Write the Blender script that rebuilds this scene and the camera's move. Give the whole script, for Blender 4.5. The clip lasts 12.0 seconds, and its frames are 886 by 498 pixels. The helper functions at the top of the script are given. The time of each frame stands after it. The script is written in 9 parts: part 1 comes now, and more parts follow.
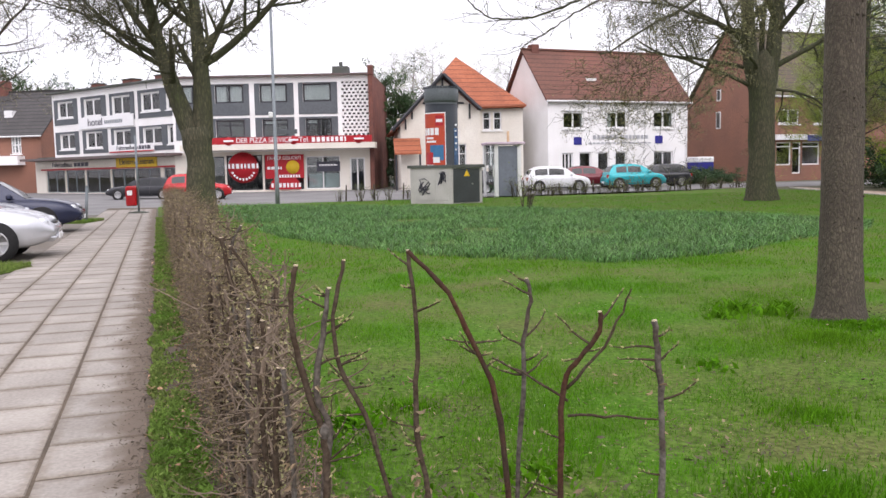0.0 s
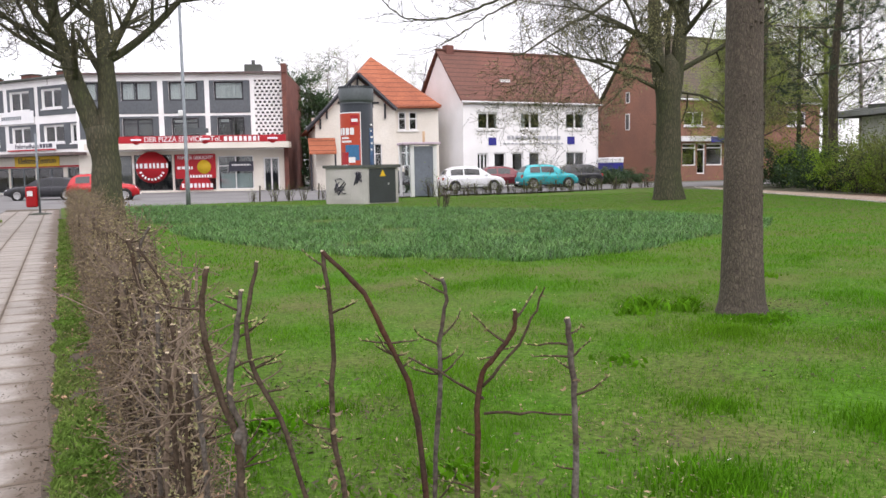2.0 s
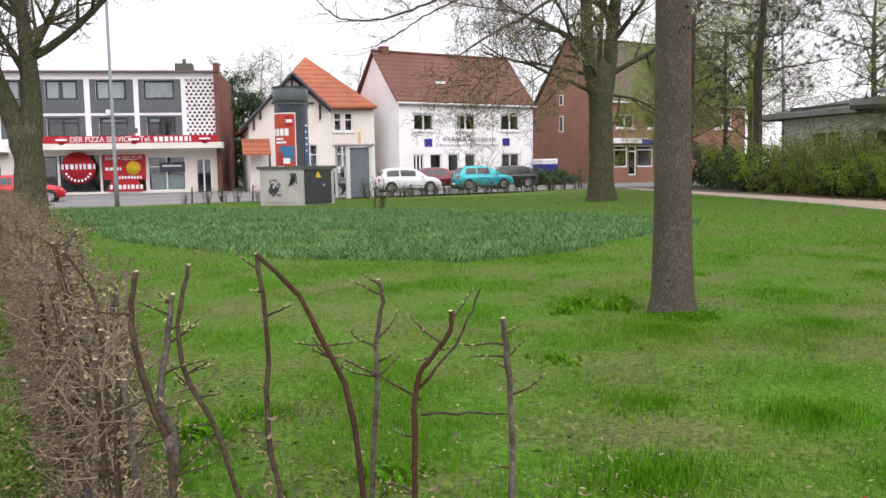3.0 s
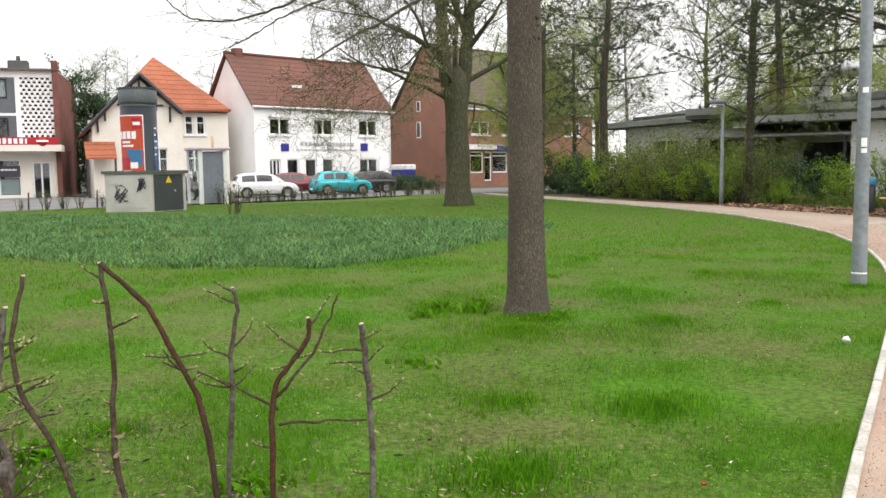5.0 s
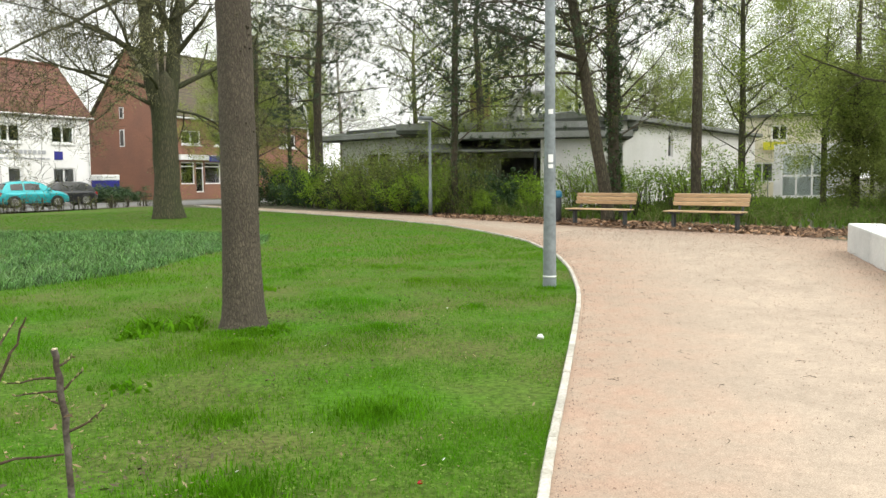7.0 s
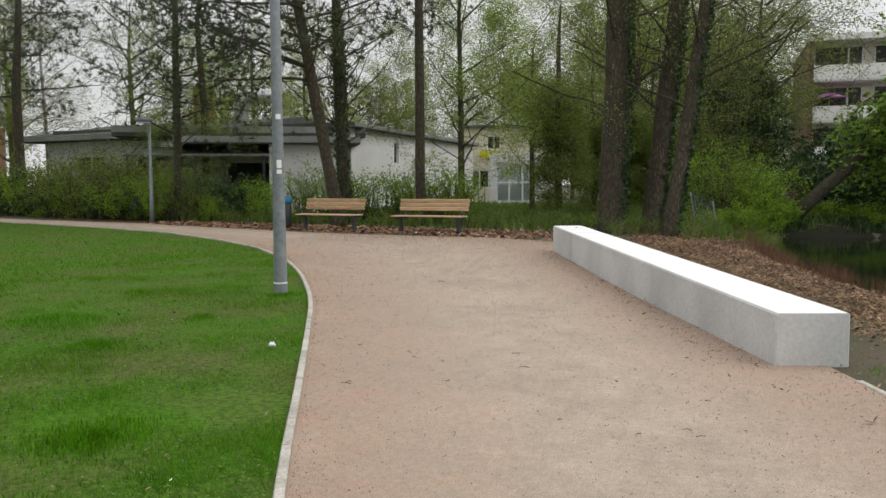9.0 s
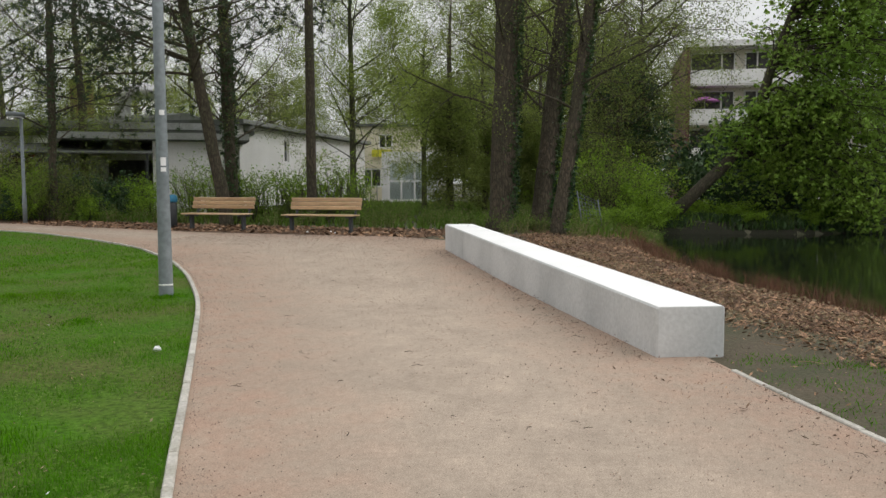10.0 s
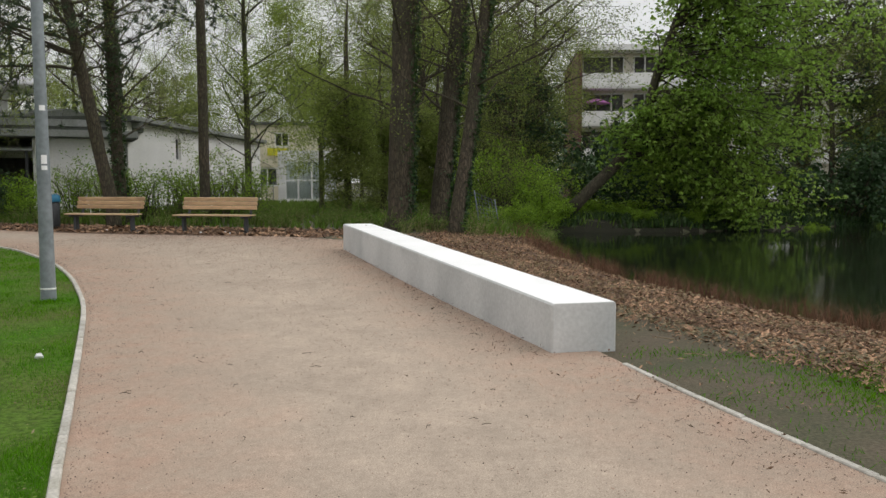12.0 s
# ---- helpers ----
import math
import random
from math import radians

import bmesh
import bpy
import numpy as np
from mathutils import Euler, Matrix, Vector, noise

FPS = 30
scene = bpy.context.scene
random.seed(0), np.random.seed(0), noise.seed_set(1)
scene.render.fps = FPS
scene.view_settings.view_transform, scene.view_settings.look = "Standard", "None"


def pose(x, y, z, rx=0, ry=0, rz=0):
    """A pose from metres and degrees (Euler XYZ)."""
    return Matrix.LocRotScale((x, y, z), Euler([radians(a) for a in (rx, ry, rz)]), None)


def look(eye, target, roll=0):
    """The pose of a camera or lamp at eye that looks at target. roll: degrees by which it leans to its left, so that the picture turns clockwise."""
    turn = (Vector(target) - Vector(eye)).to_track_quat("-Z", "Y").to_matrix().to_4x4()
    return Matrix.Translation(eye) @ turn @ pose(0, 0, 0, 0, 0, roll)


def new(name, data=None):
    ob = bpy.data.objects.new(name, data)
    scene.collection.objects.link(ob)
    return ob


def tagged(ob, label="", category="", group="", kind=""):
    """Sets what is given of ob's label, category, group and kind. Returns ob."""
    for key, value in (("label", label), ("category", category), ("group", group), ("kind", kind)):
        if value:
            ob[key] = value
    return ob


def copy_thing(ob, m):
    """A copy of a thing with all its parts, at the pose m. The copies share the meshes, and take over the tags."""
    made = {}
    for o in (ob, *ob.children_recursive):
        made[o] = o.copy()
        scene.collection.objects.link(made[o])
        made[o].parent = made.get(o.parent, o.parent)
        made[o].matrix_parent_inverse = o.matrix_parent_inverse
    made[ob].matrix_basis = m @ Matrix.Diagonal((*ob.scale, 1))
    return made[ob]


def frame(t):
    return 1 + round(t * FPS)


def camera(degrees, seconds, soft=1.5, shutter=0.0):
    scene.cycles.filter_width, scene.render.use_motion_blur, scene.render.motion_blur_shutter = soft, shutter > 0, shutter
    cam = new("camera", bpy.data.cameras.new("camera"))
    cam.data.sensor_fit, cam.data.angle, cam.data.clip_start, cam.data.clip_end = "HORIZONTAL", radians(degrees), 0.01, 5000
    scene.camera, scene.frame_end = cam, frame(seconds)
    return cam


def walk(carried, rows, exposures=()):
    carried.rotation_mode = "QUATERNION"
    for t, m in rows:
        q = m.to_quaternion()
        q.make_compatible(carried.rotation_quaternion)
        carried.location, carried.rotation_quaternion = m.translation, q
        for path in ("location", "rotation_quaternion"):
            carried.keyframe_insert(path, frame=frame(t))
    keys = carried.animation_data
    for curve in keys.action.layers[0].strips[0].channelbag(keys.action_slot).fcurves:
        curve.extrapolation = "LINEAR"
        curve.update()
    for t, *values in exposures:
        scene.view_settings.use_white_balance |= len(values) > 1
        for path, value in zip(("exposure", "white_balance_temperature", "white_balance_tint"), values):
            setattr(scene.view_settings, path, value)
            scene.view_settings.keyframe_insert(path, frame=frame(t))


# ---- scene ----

# ================= camera =================
LENS = 56.1
EYE = 1.38
cam = camera(LENS, 12.0, soft=1.5)
# seconds, x, y, yaw, pitch, roll: a slow pan to the right from one standpoint
ROWS = [
    (0.0, 0.000, -0.000, -0.10, -5.38, 1.09),
    (0.5, 0.000, -0.000, -0.47, -5.39, 1.05),
    (1.0, 0.001, -0.000, -1.51, -5.39, 1.08),
    (1.5, 0.002, -0.000, -3.20, -5.43, 1.08),
    (2.0, 0.003, -0.000, -5.86, -5.48, 1.03),
    (2.5, 0.004, -0.000, -8.55, -5.50, 1.01),
    (4.5, 0.008, -0.001, -15.62, -5.24, 0.87),
    (5.0, 0.010, -0.002, -19.92, -5.26, 0.83),
    (5.5, 0.012, -0.003, -24.50, -5.00, 0.79),
    (6.0, 0.015, -0.004, -29.22, -4.75, 0.70),
    (6.5, 0.017, -0.005, -33.93, -4.69, 0.58),
    (7.0, 0.019, -0.007, -39.23, -4.67, 0.49),
    (9.0, 0.025, -0.014, -57.63, -4.41, 0.32),
    (9.5, 0.026, -0.016, -61.10, -4.47, 0.25),
    (10.0, 0.027, -0.017, -65.02, -4.53, 0.20),
    (10.5, 0.028, -0.019, -67.72, -4.59, 0.15),
    (11.0, 0.028, -0.020, -69.83, -4.61, 0.14),
    (11.5, 0.028, -0.020, -71.17, -4.60, 0.14),
    (12.0, 0.029, -0.021, -72.00, -4.59, 0.13),
]
EXPOSURES = [(0.0, 0.08, 6250, 19), (2.5, 0.14, 6300, 18), (4.4, 0.20, 6350, 15), (5.5, 0.29, 6600, 8), (7.2, 0.30, 6650, 4), (8.8, -0.52, 6450, 8), (12.0, -0.60, 6450, 8)]
walk(cam, [(t, pose(x, y, EYE, 90 + pitch, roll, yaw)) for t, x, y, yaw, pitch, roll in ROWS], EXPOSURES)

# ================= sky and sun: bright overcast =================
world = bpy.data.worlds.new("overcast_sky")
scene.world = world
world.use_nodes = True
_n, _l = world.node_tree.nodes, world.node_tree.links
_n.clear()
_out = _n.new("ShaderNodeOutputWorld")
_sky = _n.new("ShaderNodeTexSky")
_sky.sky_type, _sky.sun_disc = "NISHITA", False
_sky.sun_elevation, _sky.sun_rotation = radians(41), radians(155)
_b1, _b2, _mx = _n.new("ShaderNodeBackground"), _n.new("ShaderNodeBackground"), _n.new("ShaderNodeMixShader")
_b1.inputs[1].default_value = 0.12
_l.new(_sky.outputs[0], _b1.inputs[0])
_b2.inputs[0].default_value = (1.0, 0.985, 0.985, 1)
_b2.inputs[1].default_value = 1.05
_mx.inputs[0].default_value = 0.9
_tc, _sx, _zr = _n.new("ShaderNodeTexCoord"), _n.new("ShaderNodeSeparateXYZ"), _n.new("ShaderNodeMapRange")
_zr.inputs["From Min"].default_value, _zr.inputs["From Max"].default_value = 0.15, 1.0
_zr.inputs["To Min"].default_value, _zr.inputs["To Max"].default_value = 1.28, 2.1
_l.new(_tc.outputs["Generated"], _sx.inputs[0])
_l.new(_sx.outputs[2], _zr.inputs["Value"])
_l.new(_zr.outputs[0], _b2.inputs[1])
_l.new(_b1.outputs[0], _mx.inputs[1])
_l.new(_b2.outputs[0], _mx.inputs[2])
_l.new(_mx.outputs[0], _out.inputs[0])
sun_data = bpy.data.lights.new("sun", "SUN")
sun_data.energy, sun_data.angle, sun_data.color = 1.5, radians(50), (1.0, 0.97, 0.93)
sun = new("sun", sun_data)
sun.matrix_world = look((0, 0, 35), (-17, 36, 0))

# ================= mesh helpers =================
class Mesh:
    """Collects points and faces, then becomes one mesh object."""

    def __init__(self):
        self.v, self.f, self.smooth = [], [], []

    def add(self, pts, faces, smooth=False):
        o = len(self.v)
        self.v += [tuple(p) for p in pts]
        self.f += [tuple(i + o for i in q) for q in faces]
        self.smooth += [smooth] * len(faces)
        return self

    def quad(self, a, b, c, d):
        return self.add([a, b, c, d], [(0, 1, 2, 3)])

    def box(self, x0, x1, y0, y1, z0, z1, m=None):
        p = [Vector((x, y, z)) for z in (z0, z1) for y in (y0, y1) for x in (x0, x1)]
        if m is not None:
            p = [m @ q for q in p]
        return self.add(p, [(0, 2, 3, 1), (4, 5, 7, 6), (0, 1, 5, 4), (2, 6, 7, 3), (0, 4, 6, 2), (1, 3, 7, 5)])

    def slab(self, x0, x1, y0, y1, z0, z1, c=0.01, m=None):
        """A box with chamfered edges."""
        pts, ids = [], {}
        for i, (x, sx) in enumerate(((x0, 1), (x1, -1))):
            for j, (y, sy) in enumerate(((y0, 1), (y1, -1))):
                for k, (z, sz) in enumerate(((z0, 1), (z1, -1))):
                    for a in range(3):
                        ids[i, j, k, a] = len(pts)
                        q = Vector((x + (a != 0) * sx * c, y + (a != 1) * sy * c, z + (a != 2) * sz * c))
                        pts.append(m @ q if m is not None else q)
        fs = []
        for a in range(3):
            for s in (0, 1):
                o = [b for b in range(3) if b != a]
                ring = []
                for u, w in ((0, 0), (1, 0), (1, 1), (0, 1)):
                    key = [0, 0, 0]
                    key[a], key[o[0]], key[o[1]] = s, u, w
                    ring.append(ids[(*key, a)])
                fs.append(tuple(ring))
        for a in range(3):
            b, d = [q for q in range(3) if q != a]
            for u in (0, 1):
                for w in (0, 1):
                    k0, k1 = [0, 0, 0], [0, 0, 0]
                    k0[b], k0[d], k1[b], k1[d] = u, w, u, w
                    k1[a] = 1
                    fs.append((ids[(*k0, b)], ids[(*k0, d)], ids[(*k1, d)], ids[(*k1, b)]))
        for i in (0, 1):
            for j in (0, 1):
                for k in (0, 1):
                    fs.append((ids[i, j, k, 0], ids[i, j, k, 1], ids[i, j, k, 2]))
        return self.add(pts, fs)

    def tube(self, path, radii, sides=8, cap=True):
        path = [Vector(p) for p in path]
        n = len(path)
        pts, fs = [], []
        ref = Vector((0.31, 0.95, 0.05))
        for i in range(n):
            d = (path[min(i + 1, n - 1)] - path[max(i - 1, 0)])
            d = d.normalized() if d.length > 1e-9 else Vector((0, 0, 1))
            u = d.cross(ref)
            u = u.normalized() if u.length > 1e-4 else d.orthogonal().normalized()
            w = d.cross(u)
            for k in range(sides):
                a = 2 * math.pi * k / sides
                pts.append(path[i] + (u * math.cos(a) + w * math.sin(a)) * radii[i])
        for i in range(n - 1):
            for k in range(sides):
                k2 = (k + 1) % sides
                fs.append((i * sides + k, (i + 1) * sides + k, (i + 1) * sides + k2, i * sides + k2))
        if cap:
            fs += [tuple(range(sides)), tuple(reversed(range((n - 1) * sides, n * sides)))]
        return self.add(pts, fs, sides > 4)

    def lathe(self, rings, sides=24, centre=(0, 0)):
        """rings: radius, height."""
        pts = [(centre[0] + r * math.cos(2 * math.pi * k / sides), centre[1] + r * math.sin(2 * math.pi * k / sides), z) for r, z in rings for k in range(sides)]
        fs = [(i * sides + k, i * sides + (k + 1) % sides, (i + 1) * sides + (k + 1) % sides, (i + 1) * sides + k) for i in range(len(rings) - 1) for k in range(sides)]
        fs += [tuple(reversed(range(sides))), tuple(range((len(rings) - 1) * sides, len(rings) * sides))]
        return self.add(pts, fs, True)

    def prism(self, outline, h0, h1, axis="y"):
        """An outline of two coordinates drawn out along the third."""
        n = len(outline)
        def at(a, b, h):
            return (a, h, b) if axis == "y" else (h, a, b) if axis == "x" else (a, b, h)
        pts = [at(a, b, h0) for a, b in outline] + [at(a, b, h1) for a, b in outline]
        fs = [tuple(range(n)), tuple(reversed(range(n, 2 * n)))] + [(i, n + i, n + (i + 1) % n, (i + 1) % n) for i in range(n)]
        return self.add(pts, fs)

    def data(self, name, material):
        me = bpy.data.meshes.new(name)
        me.from_pydata(self.v, [], self.f)
        me.polygons.foreach_set("use_smooth", self.smooth)
        me.materials.append(material)
        me.update()
        return me


def fixed(me):
    """Makes the faces of a closed mesh look outwards."""
    bm = bmesh.new()
    bm.from_mesh(me)
    bmesh.ops.recalc_face_normals(bm, faces=bm.faces)
    bm.to_mesh(me)
    bm.free()
    return me


def part(name, mb, material, parent=None, label="", m=None):
    me = mb if isinstance(mb, bpy.types.Mesh) else mb.data(name, material)
    if not isinstance(mb, bpy.types.Mesh) and len(mb.f) < 3000:
        fixed(me)
    ob = new(name, me)
    ob.parent = parent
    if m is not None:
        ob.matrix_basis = m
    return tagged(ob, label)


def thing(name, m, label, category, group="", kind=""):
    ob = new(name)
    ob.empty_display_size = 0.2
    ob.matrix_basis = m
    return tagged(ob, label, category, group, kind)


# ================= materials =================
def material(name, base, rough=0.8, second=None, scale=3.0, fine=40.0, spread=0.25, bump=0.3, depth=0.01, metal=0.0, piece=0.0, island=0.0, spec=0.3, stretch=(1, 1, 1), back=0.0):
    """A surface with broad stains (scale) and fine grain (fine), per metre; second: the stains' colour."""
    mt = bpy.data.materials.new(name)
    mt.use_nodes = True
    n, l = mt.node_tree.nodes, mt.node_tree.links
    b = n["Principled BSDF"]
    b.inputs["Roughness"].default_value, b.inputs["Metallic"].default_value = rough, metal
    b.inputs["Specular IOR Level"].default_value = spec
    co, mp = n.new("ShaderNodeTexCoord"), n.new("ShaderNodeMapping")
    mp.inputs["Scale"].default_value = stretch
    if piece:
        oi, va = n.new("ShaderNodeObjectInfo"), n.new("ShaderNodeVectorMath")
        l.new(oi.outputs["Location"], va.inputs[0])
        l.new(co.outputs["Object"], va.inputs[1])
        l.new(va.outputs[0], mp.inputs["Vector"])
    else:
        l.new(co.outputs["Object"], mp.inputs["Vector"])
    big, small = n.new("ShaderNodeTexNoise"), n.new("ShaderNodeTexNoise")
    for t, s, d in ((big, scale, 5), (small, fine, 3)):
        t.inputs["Scale"].default_value, t.inputs["Detail"].default_value = s, d
        l.new(mp.outputs[0], t.inputs["Vector"])
    ramp = n.new("ShaderNodeMapRange")
    ramp.inputs["From Min"].default_value, ramp.inputs["From Max"].default_value = 0.35, 0.65
    l.new(big.outputs["Fac"], ramp.inputs["Value"])
    mix = n.new("ShaderNodeMix")
    mix.data_type = "RGBA"
    second = second or tuple(c * (1 - spread) for c in base)
    mix.inputs["A"].default_value, mix.inputs["B"].default_value = (*base, 1), (*second, 1)
    l.new(ramp.outputs[0], mix.inputs["Factor"])
    hsv = n.new("ShaderNodeHueSaturation")
    l.new(mix.outputs["Result"], hsv.inputs["Color"])
    gr = n.new("ShaderNodeMapRange")
    gr.inputs["From Min"].default_value, gr.inputs["From Max"].default_value = 0.3, 0.7
    gr.inputs["To Min"].default_value, gr.inputs["To Max"].default_value = 1 - spread, 1 + spread
    l.new(small.outputs["Fac"], gr.inputs["Value"])
    value = gr.outputs[0]
    if piece or island:
        src = n.new("ShaderNodeObjectInfo").outputs["Random"] if piece else n.new("ShaderNodeNewGeometry").outputs["Random Per Island"]
        pr = n.new("ShaderNodeMapRange")
        pr.inputs["To Min"].default_value, pr.inputs["To Max"].default_value = 1 - (piece or island), 1 + (piece or island)
        l.new(src, pr.inputs["Value"])
        mu = n.new("ShaderNodeMath")
        mu.operation = "MULTIPLY"
        l.new(value, mu.inputs[0])
        l.new(pr.outputs[0], mu.inputs[1])
        value = mu.outputs[0]
    l.new(value, hsv.inputs["Value"])
    l.new(hsv.outputs[0], b.inputs["Base Color"])
    if bump:
        bp = n.new("ShaderNodeBump")
        bp.inputs["Strength"].default_value, bp.inputs["Distance"].default_value = bump, depth
        l.new(small.outputs["Fac"], bp.inputs["Height"])
        l.new(bp.outputs[0], b.inputs["Normal"])
    if back:
        tr, ms = n.new("ShaderNodeBsdfTranslucent"), n.new("ShaderNodeMixShader")
        l.new(hsv.outputs[0], tr.inputs[0])
        ms.inputs[0].default_value = back
        l.new(b.outputs[0], ms.inputs[1])
        l.new(tr.outputs[0], ms.inputs[2])
        l.new(ms.outputs[0], n["Material Output"].inputs[0])
    return mt


def striped(name, base, dark, pitch, axis="z", rough=0.75, spread=0.2, width=0.16, second=None):
    """Courses at a true pitch, for roofs and walls that stay far off."""
    mt = material(name, base, rough, scale=0.5, fine=9.0, spread=spread, bump=0.2, second=second)
    n, l = mt.node_tree.nodes, mt.node_tree.links
    b = n["Principled BSDF"]
    old = b.inputs["Base Color"].links[0].from_socket
    co = n.new("ShaderNodeTexCoord")
    sep = n.new("ShaderNodeSeparateXYZ")
    l.new(co.outputs["Object"], sep.inputs[0])
    dv, fr, lt = n.new("ShaderNodeMath"), n.new("ShaderNodeMath"), n.new("ShaderNodeMath")
    dv.operation, fr.operation, lt.operation = "DIVIDE", "FRACT", "LESS_THAN"
    dv.inputs[1].default_value, lt.inputs[1].default_value = pitch, width
    l.new(sep.outputs["XYZ".index(axis.upper())], dv.inputs[0])
    l.new(dv.outputs[0], fr.inputs[0])
    l.new(fr.outputs[0], lt.inputs[0])
    mix = n.new("ShaderNodeMix")
    mix.data_type = "RGBA"
    l.new(lt.outputs[0], mix.inputs["Factor"])
    l.new(old, mix.inputs["A"])
    mix.inputs["B"].default_value = (*dark, 1)
    l.new(mix.outputs["Result"], b.inputs["Base Color"])
    return mt


def glassy(name, tint=(0.85, 0.9, 0.9), gloss=0.08):
    mt = bpy.data.materials.new(name)
    mt.use_nodes = True
    n, l = mt.node_tree.nodes, mt.node_tree.links
    n.clear()
    out, tr, gl, ms = n.new("ShaderNodeOutputMaterial"), n.new("ShaderNodeBsdfTransparent"), n.new("ShaderNodeBsdfGlossy"), n.new("ShaderNodeMixShader")
    tr.inputs[0].default_value = (*tint, 1)
    gl.inputs["Roughness"].default_value = 0.02
    fr = n.new("ShaderNodeFresnel")
    fr.inputs[0].default_value = 1.5
    ad = n.new("ShaderNodeMath")
    ad.operation = "ADD"
    ad.inputs[1].default_value = gloss - 0.04
    l.new(fr.outputs[0], ad.inputs[0])
    l.new(ad.outputs[0], ms.inputs[0])
    l.new(tr.outputs[0], ms.inputs[1])
    l.new(gl.outputs[0], ms.inputs[2])
    l.new(ms.outputs[0], out.inputs[0])
    return mt


M_ASPHALT = material("asphalt", (0.20, 0.195, 0.19), 0.9, (0.15, 0.148, 0.145), 0.35, 60, 0.15, 0.3, 0.006)
M_BAY = material("worn_paving", (0.205, 0.185, 0.160), 0.9, (0.15, 0.132, 0.108), 0.5, 40, 0.18, 0.3, 0.006)
M_SLAB = material("concrete_slab", (0.335, 0.308, 0.272), 0.9, (0.27, 0.245, 0.215), 1.6, 45, 0.14, 0.35, 0.004, piece=0.1)
_n, _l = M_SLAB.node_tree.nodes, M_SLAB.node_tree.links
_src = _n["Principled BSDF"].inputs["Base Color"].links[0].from_socket
_co, _ab, _sp, _mx2, _mr, _ns, _ad, _mi = (_n.new("ShaderNode" + q) for q in ("TexCoord", "VectorMath", "SeparateXYZ", "Math", "MapRange", "TexNoise", "Math", "Mix"))
_ab.operation, _mx2.operation, _ad.operation, _mi.data_type, _mi.blend_type = "ABSOLUTE", "MAXIMUM", "MULTIPLY_ADD", "RGBA", "MULTIPLY"
_ns.inputs["Scale"].default_value = 9.0
_l.new(_co.outputs["Object"], _ab.inputs[0])
_l.new(_ab.outputs[0], _sp.inputs[0])
_l.new(_sp.outputs[0], _mx2.inputs[0])
_l.new(_sp.outputs[1], _mx2.inputs[1])
_l.new(_ns.outputs["Fac"], _ad.inputs[0])
_ad.inputs[1].default_value = 0.10
_l.new(_mx2.outputs[0], _ad.inputs[2])
_mr.inputs["From Min"].default_value, _mr.inputs["From Max"].default_value = 0.225, 0.30
_l.new(_ad.outputs[0], _mr.inputs["Value"])
_l.new(_mr.outputs[0], _mi.inputs["Factor"])
_l.new(_src, _mi.inputs["A"])
_mi.inputs["B"].default_value = (0.70, 0.66, 0.61, 1)
_l.new(_mi.outputs["Result"], _n["Principled BSDF"].inputs["Base Color"])
_ge, _dt, _nd, _a1, _r2, _m2 = (_n.new("ShaderNode" + q) for q in ("NewGeometry", "VectorMath", "TexNoise", "Math", "MapRange", "Mix"))
_dt.operation, _a1.operation, _m2.data_type = "DOT_PRODUCT", "MULTIPLY_ADD", "RGBA"
_dt.inputs[1].default_value = (0.947, 0.322, 0.0)
_nd.inputs["Scale"].default_value, _nd.inputs["Detail"].default_value = 2.6, 6.0
_l.new(_ge.outputs["Position"], _dt.inputs[0])
_l.new(_ge.outputs["Position"], _nd.inputs["Vector"])
_l.new(_nd.outputs["Fac"], _a1.inputs[0])
_a1.inputs[1].default_value = 0.55
_l.new(_dt.outputs["Value"], _a1.inputs[2])
_r2.inputs["From Min"].default_value, _r2.inputs["From Max"].default_value = -0.12, 0.04
_l.new(_a1.outputs[0], _r2.inputs["Value"])
_l.new(_r2.outputs[0], _m2.inputs["Factor"])
_l.new(_mi.outputs["Result"], _m2.inputs["A"])
_m2.inputs["B"].default_value = (0.15, 0.118, 0.09, 1)
_l.new(_m2.outputs["Result"], _n["Principled BSDF"].inputs["Base Color"])
M_GRIT = material("pavement_dirt", (0.118, 0.092, 0.066), 0.95, (0.08, 0.064, 0.046), 2.0, 60, 0.3, 0.5)
M_SOIL = material("soil", (0.125, 0.11, 0.085), 0.95, (0.075, 0.085, 0.04), 2.2, 34, 0.45, 0.6, 0.03)
M_LAWN = material("lawn_turf", (0.056, 0.140, 0.008), 0.9, (0.096, 0.114, 0.032), 0.8, 26, 0.4, 0.7, 0.03, spec=0.1)
M_BLADE = material("grass_blade", (0.071, 0.218, 0.004), 0.7, (0.096, 0.226, 0.007), 0.5, 5, 0.2, 0, island=0.35, spec=0.1, back=0.35)
